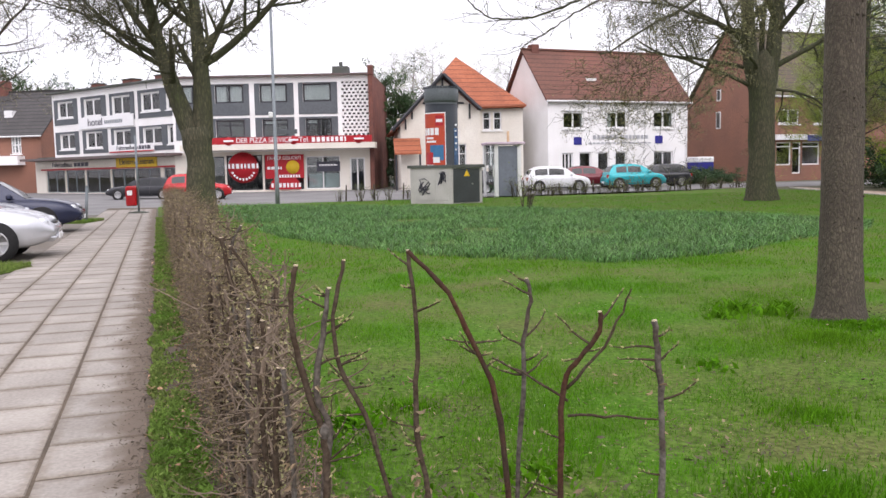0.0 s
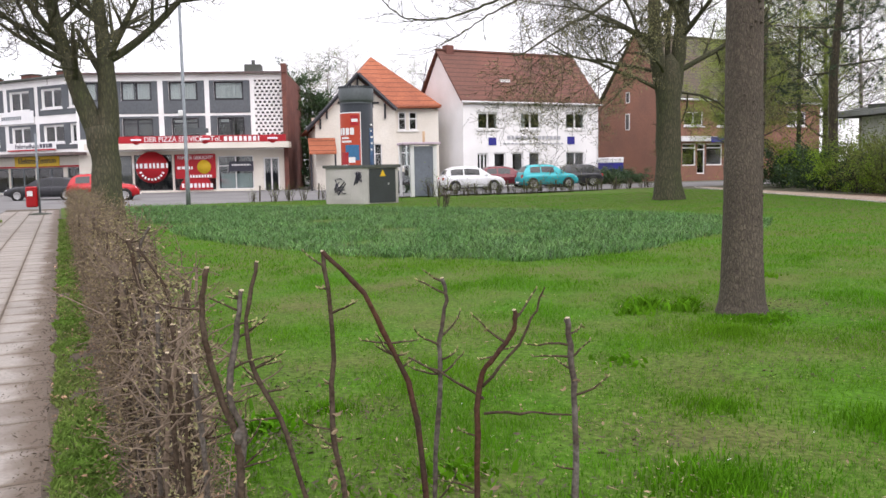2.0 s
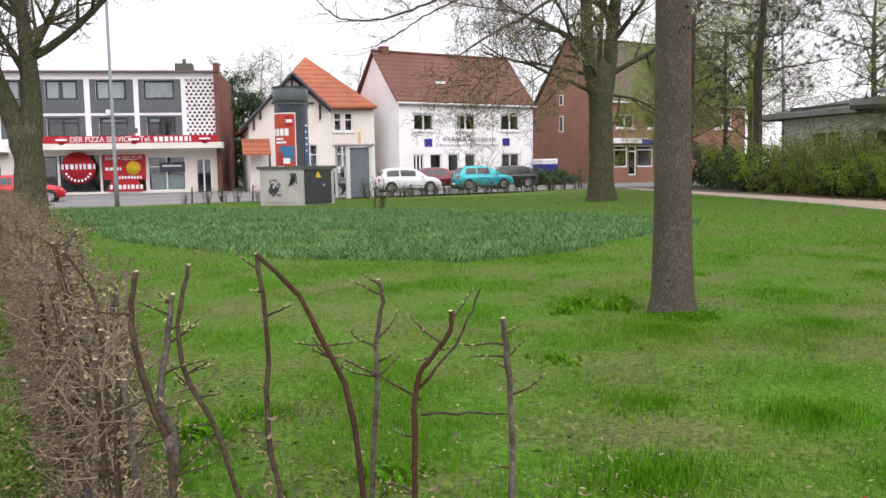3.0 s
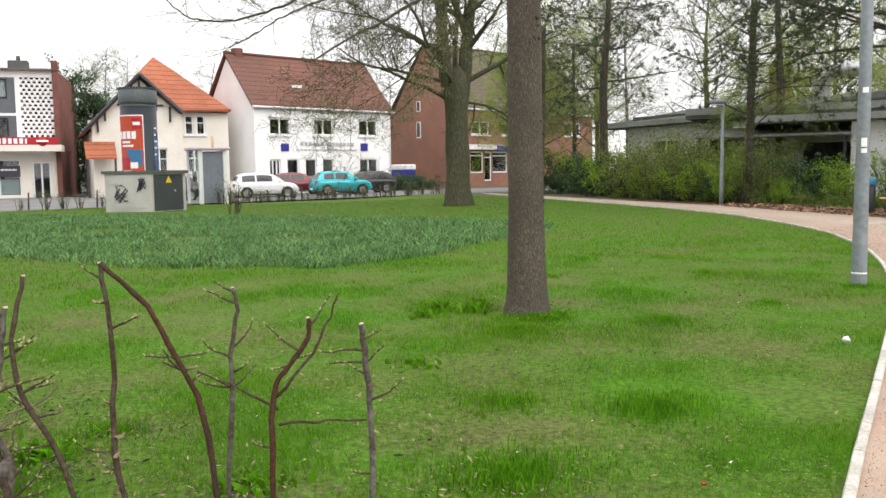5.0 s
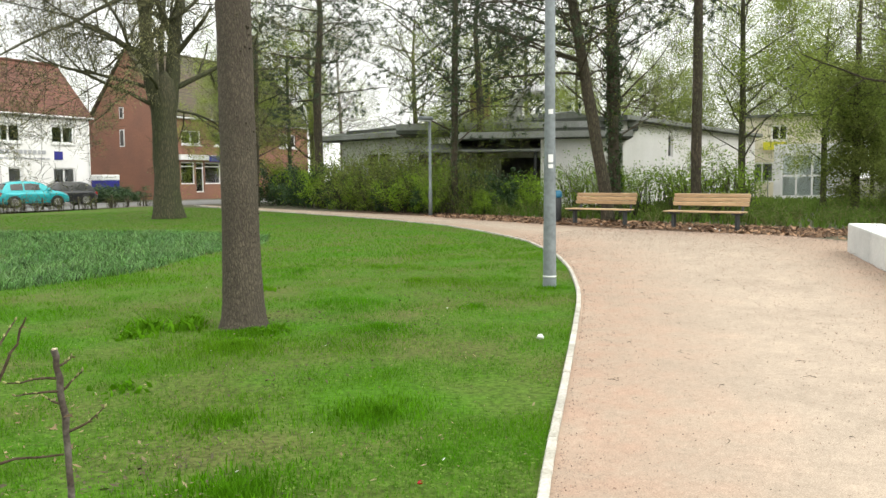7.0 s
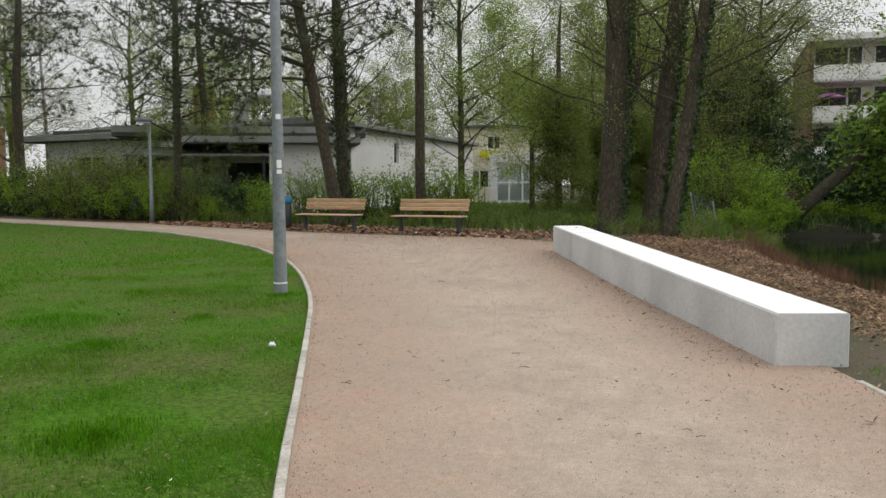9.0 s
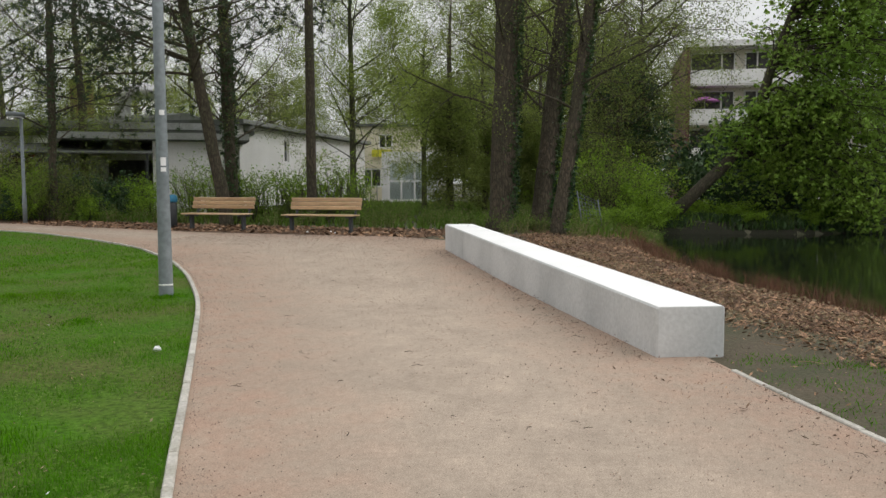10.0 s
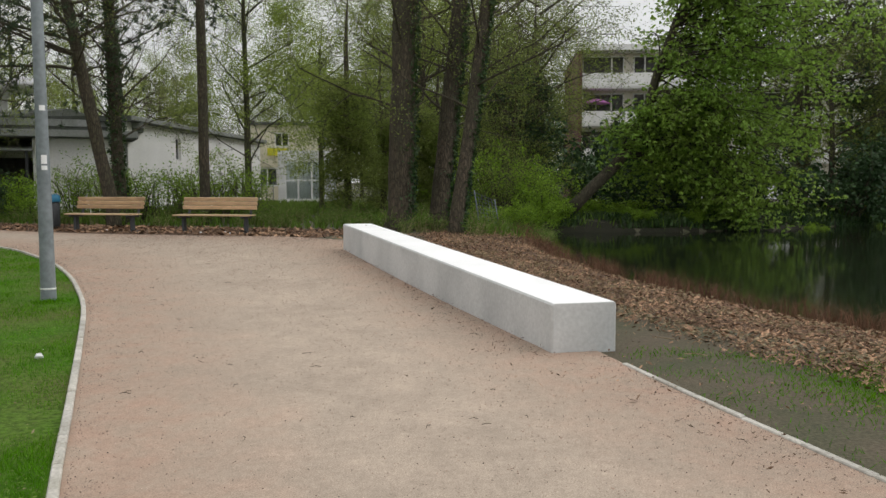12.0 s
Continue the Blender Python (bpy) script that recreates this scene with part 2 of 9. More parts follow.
def path_surface(name, middle, sides, red):
    """Trodden grit: pale and smooth along the middle, reddish chips gathering towards the edges."""
    mt = bpy.data.materials.new(name)
    mt.use_nodes = True
    n, l = mt.node_tree.nodes, mt.node_tree.links
    b = n["Principled BSDF"]
    b.inputs["Roughness"].default_value, b.inputs["Specular IOR Level"].default_value = 0.95, 0.15
    co, at = n.new("ShaderNodeTexCoord"), n.new("ShaderNodeAttribute")
    at.attribute_name = "across"
    tex = []
    for s, d in ((0.55, 6), (3.2, 5), (26.0, 4), (120.0, 2)):
        t = n.new("ShaderNodeTexNoise")
        t.inputs["Scale"].default_value, t.inputs["Detail"].default_value, t.inputs["Roughness"].default_value = s, d, 0.62
        l.new(co.outputs["Object"], t.inputs["Vector"])
        tex.append(t.outputs["Fac"])
    def calc(op, a, c, d=0.0):
        k = n.new("ShaderNodeMath")
        k.operation = op
        for i, q in enumerate((a, c, d)):
            if isinstance(q, (int, float)):
                k.inputs[i].default_value = q
            else:
                l.new(q, k.inputs[i])
        return k.outputs[0]
    def blend(f, a, c, mode="MIX"):
        k = n.new("ShaderNodeMix")
        k.data_type, k.blend_type = "RGBA", mode
        for key, q in (("Factor", f), ("A", a), ("B", c)):
            if isinstance(q, tuple):
                k.inputs[key].default_value = (*q, 1)
            elif isinstance(q, float):
                k.inputs[key].default_value = q
            else:
                l.new(q, k.inputs[key])
        return k.outputs["Result"]
    def ranged(v, a, c):
        k = n.new("ShaderNodeMapRange")
        k.inputs["From Min"].default_value, k.inputs["From Max"].default_value = a, c
        l.new(v, k.inputs["Value"])
        return k.outputs[0]
    off = calc("ABSOLUTE", calc("SUBTRACT", at.outputs["Fac"], 0.5), 0.0)
    rim = ranged(calc("ADD", off, calc("MULTIPLY_ADD", tex[0], 0.5, -0.25)), 0.12, 0.44)
    col = blend(rim, middle, sides)
    col = blend(calc("MULTIPLY", ranged(tex[1], 0.40, 0.62), calc("MULTIPLY_ADD", rim, 0.62, 0.04)), col, red)
    grain = calc("MULTIPLY_ADD", calc("ADD", calc("MULTIPLY", tex[2], 0.30), calc("MULTIPLY", tex[3], 0.70)), 1.9, 0.05)
    grain = calc("MULTIPLY", grain, calc("MULTIPLY_ADD", calc("ADD", tex[0], tex[1]), 0.55, 0.45))
    hs = n.new("ShaderNodeHueSaturation")
    l.new(col, hs.inputs["Color"])
    l.new(grain, hs.inputs["Value"])
    l.new(hs.outputs[0], b.inputs["Base Color"])
    bp = n.new("ShaderNodeBump")
    bp.inputs["Strength"].default_value, bp.inputs["Distance"].default_value = 0.45, 0.006
    l.new(tex[3], bp.inputs["Height"])
    l.new(bp.outputs[0], b.inputs["Normal"])
    return mt


M_GRAVEL = path_surface("path_grit", (0.398, 0.326, 0.260), (0.366, 0.284, 0.22), (0.32, 0.21, 0.157))
M_PEBBLE = material("red_chips", (0.25, 0.155, 0.115), 0.9, (0.36, 0.29, 0.235), 8, 30, 0.3, 0.2, island=0.75)
M_KERB = material("kerb_stone", (0.50, 0.475, 0.43), 0.85, (0.36, 0.34, 0.29), 5.0, 50, 0.2, 0.3, 0.004, piece=0.12)
M_MULCH = material("leaf_litter", (0.13, 0.075, 0.045), 0.95, (0.075, 0.05, 0.03), 1.2, 26, 0.45, 0.9, 0.04)
M_CHIP = material("dead_leaf", (0.33, 0.205, 0.125), 0.9, (0.165, 0.098, 0.06), 1.0, 12, 0.25, 0, island=0.8)
M_BARESOIL = material("bare_soil", (0.102, 0.080, 0.055), 0.95, (0.066, 0.066, 0.036), 1.3, 40, 0.3, 0.5, 0.012)
M_WATER = material("pond_water", (0.012, 0.016, 0.008), 0.07, None, 0.4, 3.0, 0.1, 0.06, 0.02, spec=0.5)
M_CONCRETE = material("cast_concrete", (0.77, 0.77, 0.76), 0.85, (0.60, 0.60, 0.59), 1.3, 70, 0.05, 0.3, 0.002)
# one concrete, two tones: whitened for the sky-lit top, greyed for dimmer sides
M_BLOCK_LIT = material("lit_concrete_top", (0.90, 0.90, 0.89), 0.7, (0.84, 0.84, 0.83), 1.5, 40, 0.03, 0.1, 0.002)
M_BLOCK = material("pitted_shaded_concrete", (0.60, 0.605, 0.595), 0.85, (0.45, 0.46, 0.455), 0.9, 30, 0.09, 0.5, 0.004)
M_BARK = material("bark", (0.105, 0.084, 0.06), 0.95, (0.066, 0.068, 0.04), 2.2, 24, 0.4, 0.9, 0.025, stretch=(1, 1, 0.3))
M_BARK_GREY = material("grey_green_bark", (0.104, 0.094, 0.060), 0.95, (0.068, 0.079, 0.035), 1.5, 22, 0.35, 0.8, 0.02, stretch=(1, 1, 0.35))
M_BARK_RED = material("conifer_bark", (0.112, 0.097, 0.070), 0.95, (0.076, 0.066, 0.048), 3.0, 60, 0.4, 0.8, 0.012, stretch=(1, 1, 0.6))


def cracked(mt, scale, tall, dark, strength, depth):
    """Deep upright furrows between rough plates of bark."""
    n, l = mt.node_tree.nodes, mt.node_tree.links
    b = n["Principled BSDF"]
    co, mp, ns, vo, ad, mr, mx, bp = (n.new("ShaderNode" + q) for q in ("TexCoord", "Mapping", "TexNoise", "TexVoronoi", "VectorMath", "MapRange", "Mix", "Bump"))
    mp.inputs["Scale"].default_value = (scale, scale, scale * tall)
    l.new(co.outputs["Object"], ns.inputs["Vector"])
    ns.inputs["Scale"].default_value, ns.inputs["Detail"].default_value = 9.0, 4.0
    l.new(co.outputs["Object"], ad.inputs[0])
    ad.operation = "MULTIPLY_ADD"
    l.new(ns.outputs["Color"], ad.inputs[0])
    ad.inputs[1].default_value = (0.05, 0.05, 0.16)
    l.new(co.outputs["Object"], ad.inputs[2])
    l.new(ad.outputs[0], mp.inputs["Vector"])
    vo.feature = "DISTANCE_TO_EDGE"
    vo.inputs["Scale"].default_value = 1.0
    l.new(mp.outputs[0], vo.inputs["Vector"])
    mr.inputs["From Min"].default_value, mr.inputs["From Max"].default_value = 0.0, 0.22
    l.new(vo.outputs["Distance"], mr.inputs["Value"])
    mx.data_type = "RGBA"
    old = b.inputs["Base Color"].links[0].from_socket
    l.new(mr.outputs[0], mx.inputs["Factor"])
    mx.inputs["A"].default_value = (*dark, 1)
    l.new(old, mx.inputs["B"])
    l.new(mx.outputs["Result"], b.inputs["Base Color"])
    bp.inputs["Strength"].default_value, bp.inputs["Distance"].default_value = strength, depth
    l.new(mr.outputs[0], bp.inputs["Height"])
    if b.inputs["Normal"].links:
        l.new(b.inputs["Normal"].links[0].from_socket, bp.inputs["Normal"])
    l.new(bp.outputs[0], b.inputs["Normal"])


cracked(M_BARK_RED, 44.0, 0.30, (0.062, 0.050, 0.040), 0.6, 0.008)
cracked(M_BARK, 16.0, 0.25, (0.05, 0.042, 0.03), 0.8, 0.02)
cracked(M_BARK_GREY, 13.0, 0.22, (0.055, 0.055, 0.034), 0.7, 0.02)
M_TWIG = material("twig_bark", (0.052, 0.036, 0.024), 0.85, (0.075, 0.058, 0.042), 14, 90, 0.4, 0.5, 0.004, spec=0.08)
M_TWIG_RED = material("red_twig_bark", (0.066, 0.032, 0.02), 0.8, (0.045, 0.03, 0.022), 12, 90, 0.35, 0.5, 0.004, spec=0.08)
M_TWIG_GREY = material("grey_twig_bark", (0.115, 0.105, 0.09), 0.9, (0.06, 0.046, 0.036), 14, 90, 0.4, 0.5, 0.004, spec=0.08)
M_HEDGE = material("hedge_bark", (0.20, 0.155, 0.112), 0.9, (0.135, 0.105, 0.078), 6, 60, 0.3, 0.3, 0.004, spec=0.08)
M_BIRCH = material("birch_bark", (0.45, 0.42, 0.38), 0.8, (0.12, 0.10, 0.09), 3.0, 14, 0.3, 0.4, 0.01, stretch=(1, 1, 2.5))
M_LEAF = material("spring_leaf", (0.19, 0.255, 0.05), 0.6, (0.225, 0.26, 0.075), 0.35, 3, 0.2, 0, island=0.35, back=0.6)
M_LEAF_BRIGHT = material("fresh_leaf", (0.235, 0.37, 0.04), 0.6, (0.19, 0.31, 0.03), 0.35, 3, 0.2, 0, island=0.35, back=0.6)
M_CHESTNUT = material("chestnut_leaf", (0.225, 0.365, 0.058), 0.5, (0.28, 0.41, 0.07), 0.5, 3, 0.2, 0, island=0.4, back=0.5)
M_LEAF_YOUNG = material("young_leaf", (0.25, 0.34, 0.06), 0.6, (0.29, 0.35, 0.08), 0.35, 3, 0.2, 0, island=0.35, back=0.6)
M_LEAF_DARK = material("evergreen_leaf", (0.035, 0.075, 0.028), 0.5, (0.05, 0.095, 0.03), 0.4, 3, 0.25, 0, island=0.4, back=0.15)
M_WEED = material("weed_leaf", (0.105, 0.19, 0.028), 0.6, (0.14, 0.20, 0.04), 0.6, 4, 0.25, 0, island=0.4, spec=0.15, back=0.45)
M_VERGE = material("verge_leaf", (0.125, 0.225, 0.034), 0.7, (0.180, 0.230, 0.065), 1.2, 5, 0.25, 0, island=0.4, spec=0.1, back=0.35)
M_NEEDLE = material("pine_needle", (0.036, 0.062, 0.028), 0.6, (0.05, 0.075, 0.033), 0.5, 3, 0.25, 0, island=0.4, back=0.15)
M_DAFF = material("bulb_leaf", (0.070, 0.170, 0.044), 0.45, (0.115, 0.225, 0.060), 0.9, 4, 0.3, 0, island=0.75, spec=0.4, back=0.25)
M_DRY = material("dry_hedge_leaf", (0.24, 0.17, 0.105), 0.9, (0.29, 0.245, 0.15), 1.5, 12, 0.25, 0, island=0.45, back=0.3)
M_HEDGELEAF = material("withered_leaf", (0.172, 0.128, 0.080), 0.9, (0.235, 0.205, 0.105), 2.5, 12, 0.3, 0, island=0.6, back=0.3)
M_CUT = material("cut_wood", (0.58, 0.50, 0.36), 0.8, (0.45, 0.36, 0.24), 40, 200, 0.1, 0)
M_BUD = material("hedge_bud", (0.25, 0.25, 0.10), 0.7, (0.22, 0.20, 0.10), 9, 40, 0.2, 0, island=0.3)
M_IVY = material("ivy_leaf", (0.030, 0.070, 0.020), 0.45, (0.05, 0.085, 0.025), 1, 6, 0.2, 0, island=0.4, back=0.15)
M_WHITE = material("white_render", (0.88, 0.87, 0.86), 0.85, (0.78, 0.77, 0.75), 0.5, 12, 0.05, 0.1)
M_CREAM = material("cream_render", (0.76, 0.72, 0.64), 0.85, (0.68, 0.63, 0.55), 0.6, 12, 0.07, 0.1)
M_GREYPANEL = material("slate_cladding", (0.115, 0.125, 0.135), 0.7, (0.095, 0.105, 0.115), 0.7, 10, 0.12, 0.2)
M_FRAME_W = material("white_frame", (0.78, 0.78, 0.77), 0.5, None, 3, 20, 0.05, 0.05)
M_FRAME_D = material("dark_frame", (0.04, 0.04, 0.045), 0.5, None, 3, 20, 0.1, 0.05)
M_CURTAIN = material("curtain", (0.62, 0.62, 0.60), 0.9, (0.45, 0.45, 0.44), 4, 14, 0.12, 0.2, stretch=(3, 1, 0.2))
# near-black tone puts the gloom of unlit rooms into flat sheets
M_DARKROOM = material("unlit_room_tone", (0.05, 0.05, 0.052), 0.9, (0.10, 0.095, 0.09), 0.9, 5, 0.4, 0.0)
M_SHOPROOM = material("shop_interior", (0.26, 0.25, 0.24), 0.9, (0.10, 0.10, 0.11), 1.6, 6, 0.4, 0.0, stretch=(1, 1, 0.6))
M_GLASS = glassy("window_glass")
M_CARGLASS = material("tinted_car_glass", (0.014, 0.016, 0.017), 0.06, None, 2, 8, 0.1, 0, spec=0.5)
M_ROOFEDGE = material("roof_edge", (0.125, 0.11, 0.105), 0.7, (0.15, 0.10, 0.092), 0.4, 10, 0.2, 0.1)
M_FELT = material("roof_felt", (0.11, 0.115, 0.11), 0.9, (0.07, 0.08, 0.06), 0.8, 20, 0.25, 0.4)
M_TILE_BROWN = striped("brown_tiles", (0.17, 0.074, 0.052), (0.08, 0.036, 0.028), 0.34, second=(0.13, 0.062, 0.045))
M_TILE_ORANGE = striped("orange_tiles", (0.38, 0.125, 0.062), (0.17, 0.058, 0.032), 0.34, second=(0.29, 0.095, 0.05))
M_TILE_DARK = striped("dark_tiles", (0.075, 0.07, 0.068), (0.03, 0.03, 0.03), 0.34)
M_BRICK = striped("red_brick", (0.30, 0.145, 0.098), (0.20, 0.10, 0.075), 0.085, second=(0.24, 0.125, 0.09), width=0.2)
M_BRICK_DARK = material("dark_brick", (0.19, 0.08, 0.06), 0.9, (0.13, 0.06, 0.05), 1, 15, 0.25, 0.3)
M_RED = material("red_sign", (0.43, 0.018, 0.026), 0.5, (0.36, 0.015, 0.022), 0.6, 8, 0.1, 0)
M_YELLOW = material("yellow_sign", (0.75, 0.50, 0.03), 0.5, None, 1, 8, 0.08, 0)
M_LEMON = material("lemon_sign", (0.66, 0.62, 0.05), 0.5, None, 1, 8, 0.08, 0)
M_LETTER_W = material("white_letters", (0.82, 0.82, 0.82), 0.5, None, 2, 8, 0.04, 0)
M_LETTER_D = material("dark_letters", (0.06, 0.06, 0.08), 0.5, None, 2, 8, 0.1, 0)
M_LETTER_G = material("grey_letters", (0.42, 0.43, 0.45), 0.6, None, 2, 8, 0.06, 0)
M_BLUE = material("blue_sign", (0.035, 0.035, 0.24), 0.5, None, 1, 8, 0.1, 0)
M_PBLUE = material("poster_blue", (0.05, 0.17, 0.33), 0.6, None, 2, 8, 0.1, 0)
M_STEEL = material("galvanised_steel", (0.235, 0.262, 0.275), 0.62, (0.185, 0.21, 0.22), 2.5, 18, 0.14, 0.15, metal=0.3)
M_LEGSTEEL = material("bench_steel", (0.075, 0.08, 0.085), 0.6, None, 2, 20, 0.15, 0.1)
M_BLACKSTEEL = material("dark_steel", (0.035, 0.037, 0.04), 0.5, None, 2, 20, 0.15, 0.1)
M_PLANK = material("bench_wood", (0.60, 0.43, 0.27), 0.6, (0.50, 0.345, 0.205), 2.0, 30, 0.18, 0.2, 0.003, stretch=(0.15, 1, 1), piece=0.1)
M_RUBBER = material("tyre_rubber", (0.02, 0.02, 0.02), 0.8, None, 5, 30, 0.2, 0.1)
M_ALLOY = material("alloy_rim", (0.5, 0.5, 0.5), 0.35, None, 5, 30, 0.1, 0, metal=0.8)
M_LIGHT = material("lamp_lens", (0.65, 0.67, 0.7), 0.15, None, 5, 30, 0.1, 0)
M_TAIL = material("tail_lamp", (0.35, 0.01, 0.01), 0.2, None, 5, 30, 0.1, 0)


def paint(name, colour, metal=0.2):
    return material(name, colour, 0.25, None, 1.0, 8.0, 0.04, 0, metal=metal, spec=0.6)


P_SILVER, P_NAVY, P_RED = paint("silver_paint", (0.55, 0.56, 0.58), 0.5), paint("navy_paint", (0.02, 0.025, 0.055)), paint("red_paint", (0.42, 0.012, 0.015))
P_WINE = paint("wine_paint", (0.13, 0.016, 0.022))
P_BLACK, P_TEAL, P_GREY, P_WHITE = paint("black_paint", (0.025, 0.026, 0.03)), paint("teal_paint", (0.02, 0.36, 0.40)), paint("grey_paint", (0.22, 0.23, 0.25), 0.5), paint("white_paint", (0.72, 0.73, 0.73), 0.0)

# ================= the lie of the land =================
def smooth(a, b, x):
    s = min(max((x - a) / (b - a), 0.0), 1.0)
    return s * s * (3 - 2 * s)


def pond(x, y):
    """Metres into the pond: over 0 is water."""
    edge = float(np.interp(x, (0.0, 6.0, 8.5, 10.3, 11.45, 12.95, 14.4, 17.0, 20.9, 27.3, 40.0), (-9.2, -4.8, -2.85, -1.5, -0.65, 0.45, 1.42, 2.7, 3.85, 5.6, 9.0)))
    near = (edge - y) * 0.85 + 0.22 * noise.noise((x * 0.5, y * 0.5, 2.0))
    far = -(x - float(np.interp(y, (-30.0, -6.5, -1.6, 1.2, 4.6, 12.0), (62.0, 36.2, 30.8, 28.7, 27.8, 25.5)))) * 0.87 + 0.4 * noise.noise((x * 0.3, y * 0.3, 7.0))
    return near, far


def land(x, y):
    z = 0.12 * smooth(9, 18, x)
    near, far = pond(x, y)
    if x < 5 or y > 12:
        return z
    return z - 0.14 * min(smooth(-2.6, -0.5, near), smooth(-0.9, 0.0, far)) - 0.8 * min(smooth(-0.9, 1.0, near), smooth(-0.7, 0.9, far))


def spread_out(a, b, step, grow, far):
    mid = list(np.arange(a, b + step / 2, step))
    out, s, x = [], step, b
    while x < far:
        s *= grow
        x += s
        out.append(x)
    low, s, x = [], step, a
    while x > -far:
        s *= grow
        x -= s
        low.append(x)
    return low[::-1] + mid + out


def sheet(name, xs, ys, height, mat, label):
    g = Mesh()
    nx = len(xs)
    g.add([(x, y, height(x, y)) for y in ys for x in xs], [(j * nx + i, j * nx + i + 1, (j + 1) * nx + i + 1, (j + 1) * nx + i) for j in range(len(ys) - 1) for i in range(nx - 1)], True)
    return tagged(part(name, g, mat), label, "ground", kind="structure")


sheet("ground", spread_out(-14, 42, 0.5, 1.35, 2500), spread_out(-12, 46, 0.5, 1.35, 2500), land, M_SOIL, "dark earth with thin undergrowth under the trees")


def between(name, left, right, steps, across, mat, label, lift, category):
    """A draped strip between two lines, each a list of x, y."""
    def along(line, t):
        d = [0.0]
        for a, b in zip(line, line[1:]):
            d.append(d[-1] + math.dist(a, b))
        s = t * d[-1]
        for i in range(len(line) - 1):
            if s <= d[i + 1] or i == len(line) - 2:
                w = (s - d[i]) / (d[i + 1] - d[i])
                return tuple(p + (q - p) * w for p, q in zip(line[i], line[i + 1]))
    g = Mesh()
    pts = []
    for i in range(steps + 1):
        a, b = along(left, i / steps), along(right, i / steps)
        for j in range(across + 1):
            w = j / across
            x, y = a[0] + (b[0] - a[0]) * w, a[1] + (b[1] - a[1]) * w
            pts.append((x, y, land(x, y) + lift))
    k = across + 1
    g.add(pts, [(i * k + j, i * k + j + 1, (i + 1) * k + j + 1, (i + 1) * k + j) for i in range(steps) for j in range(across)], True)
    ob = part(name, g, mat)
    ob.data.attributes.new("across", "FLOAT", "POINT").data.foreach_set("value", [j / across for i in range(steps + 1) for j in range(across + 1)])
    return tagged(ob, label, category, kind="structure")


KERB = [(-3.2, -2.7), (0.06, 0.08), (1.40, 1.40), (2.64, 2.52), (3.30, 3.06), (4.29, 3.88), (5.77, 5.12), (7.42, 6.52), (8.5, 7.56), (9.7, 8.75), (11.2, 10.45), (12.95, 13.0), (14.2, 15.8), (15.2, 18.6), (16.05, 23.2), (16.6, 28.7), (17.1, 34.0), (17.9, 40.5), (18.9, 45.5)]
def kerb_x(y):
    return float(np.interp(y, [q[1] for q in KERB], [q[0] for q in KERB]))


def walkside(y, off=0.0):
    """x of the slab path's edge towards the hedge, plus off metres to the side of the lawn."""
    return -0.107 - 0.34 * y + off * 1.056


def lawn_end(x):
    return 40.9 + 0.33 * x


_ys = [0.1 + 0.5 * i for i in range(80)]
between("lawn", [(walkside(y, 0.06), y) for y in _ys if y < 37.5], [(kerb_x(y) - 0.03, y) for y in _ys if y < 37.5] , 120, 50, M_LAWN, "bright green mown lawn", 0.012, "lawn")
between("lawn_end", [(walkside(37.35, 0.06), 37.35), (kerb_x(37.35) - 0.03, 37.35)], [(-12.5, 37.4), (-8, 38.2), (17.2, 46.3)], 30, 16, M_LAWN, "green lawn running out to the street", 0.008, "lawn")
OUTER = [(-2.0, -4.95), (3.0, -1.58), (4.19, -0.79), (4.63, -0.49), (5.10, -0.17), (5.68, 0.21), (6.7, 0.82), (14.9, 6.3), (16.6, 7.6), (17.2, 9.3), (17.0, 11.5), (16.9, 15.0), (17.6, 19.5), (18.35, 23.5), (18.6, 30.5), (18.9, 37.0), (19.4, 45.0)]
between("path", KERB, OUTER, 160, 14, M_GRAVEL, "pale sandy grit path with reddish stone chips", 0.016, "path")
# street, forecourts and parking bay
g = Mesh()
g.add([(-140, 30, 0.006), (-12.6, 30.2, 0.006), (-12.4, 37.3, 0.006), (-8, 38.2, 0.006), (17.3, 46.4, 0.13), (22, 47.5, 0.13), (70, 62, 0.13), (160, 90, 0.13), (160, 130, 0.13), (-140, 130, 0.006)], [tuple(range(10))])
tagged(part("road", g, M_ASPHALT), "light grey asphalt street with shop forecourts", "road", kind="structure")
g = Mesh()
g.add([(walkside(-4, -1.98), -4, 0.004), (walkside(29.5, -1.98), 29.5, 0.004), (-60, 31, 0.004), (-60, -4, 0.004)], [(0, 1, 2, 3)])
tagged(part("parking_bay", g, M_BAY), "worn brown-grey parking bay beside the slab path", "road", kind="structure")

# ================= growing things =================
def wander(start, way, length, steps, bend, rise, rng):
    p, d = Vector(start), Vector(way).normalized()
    out = [p.copy()]
    for _ in range(steps):
        d = (d + Vector((rng.uniform(-1, 1), rng.uniform(-1, 1), rng.uniform(-1, 1))) * bend + Vector((0, 0, rise))).normalized()
        p = p + d * (length / steps)
        out.append(p.copy())
    return out, d


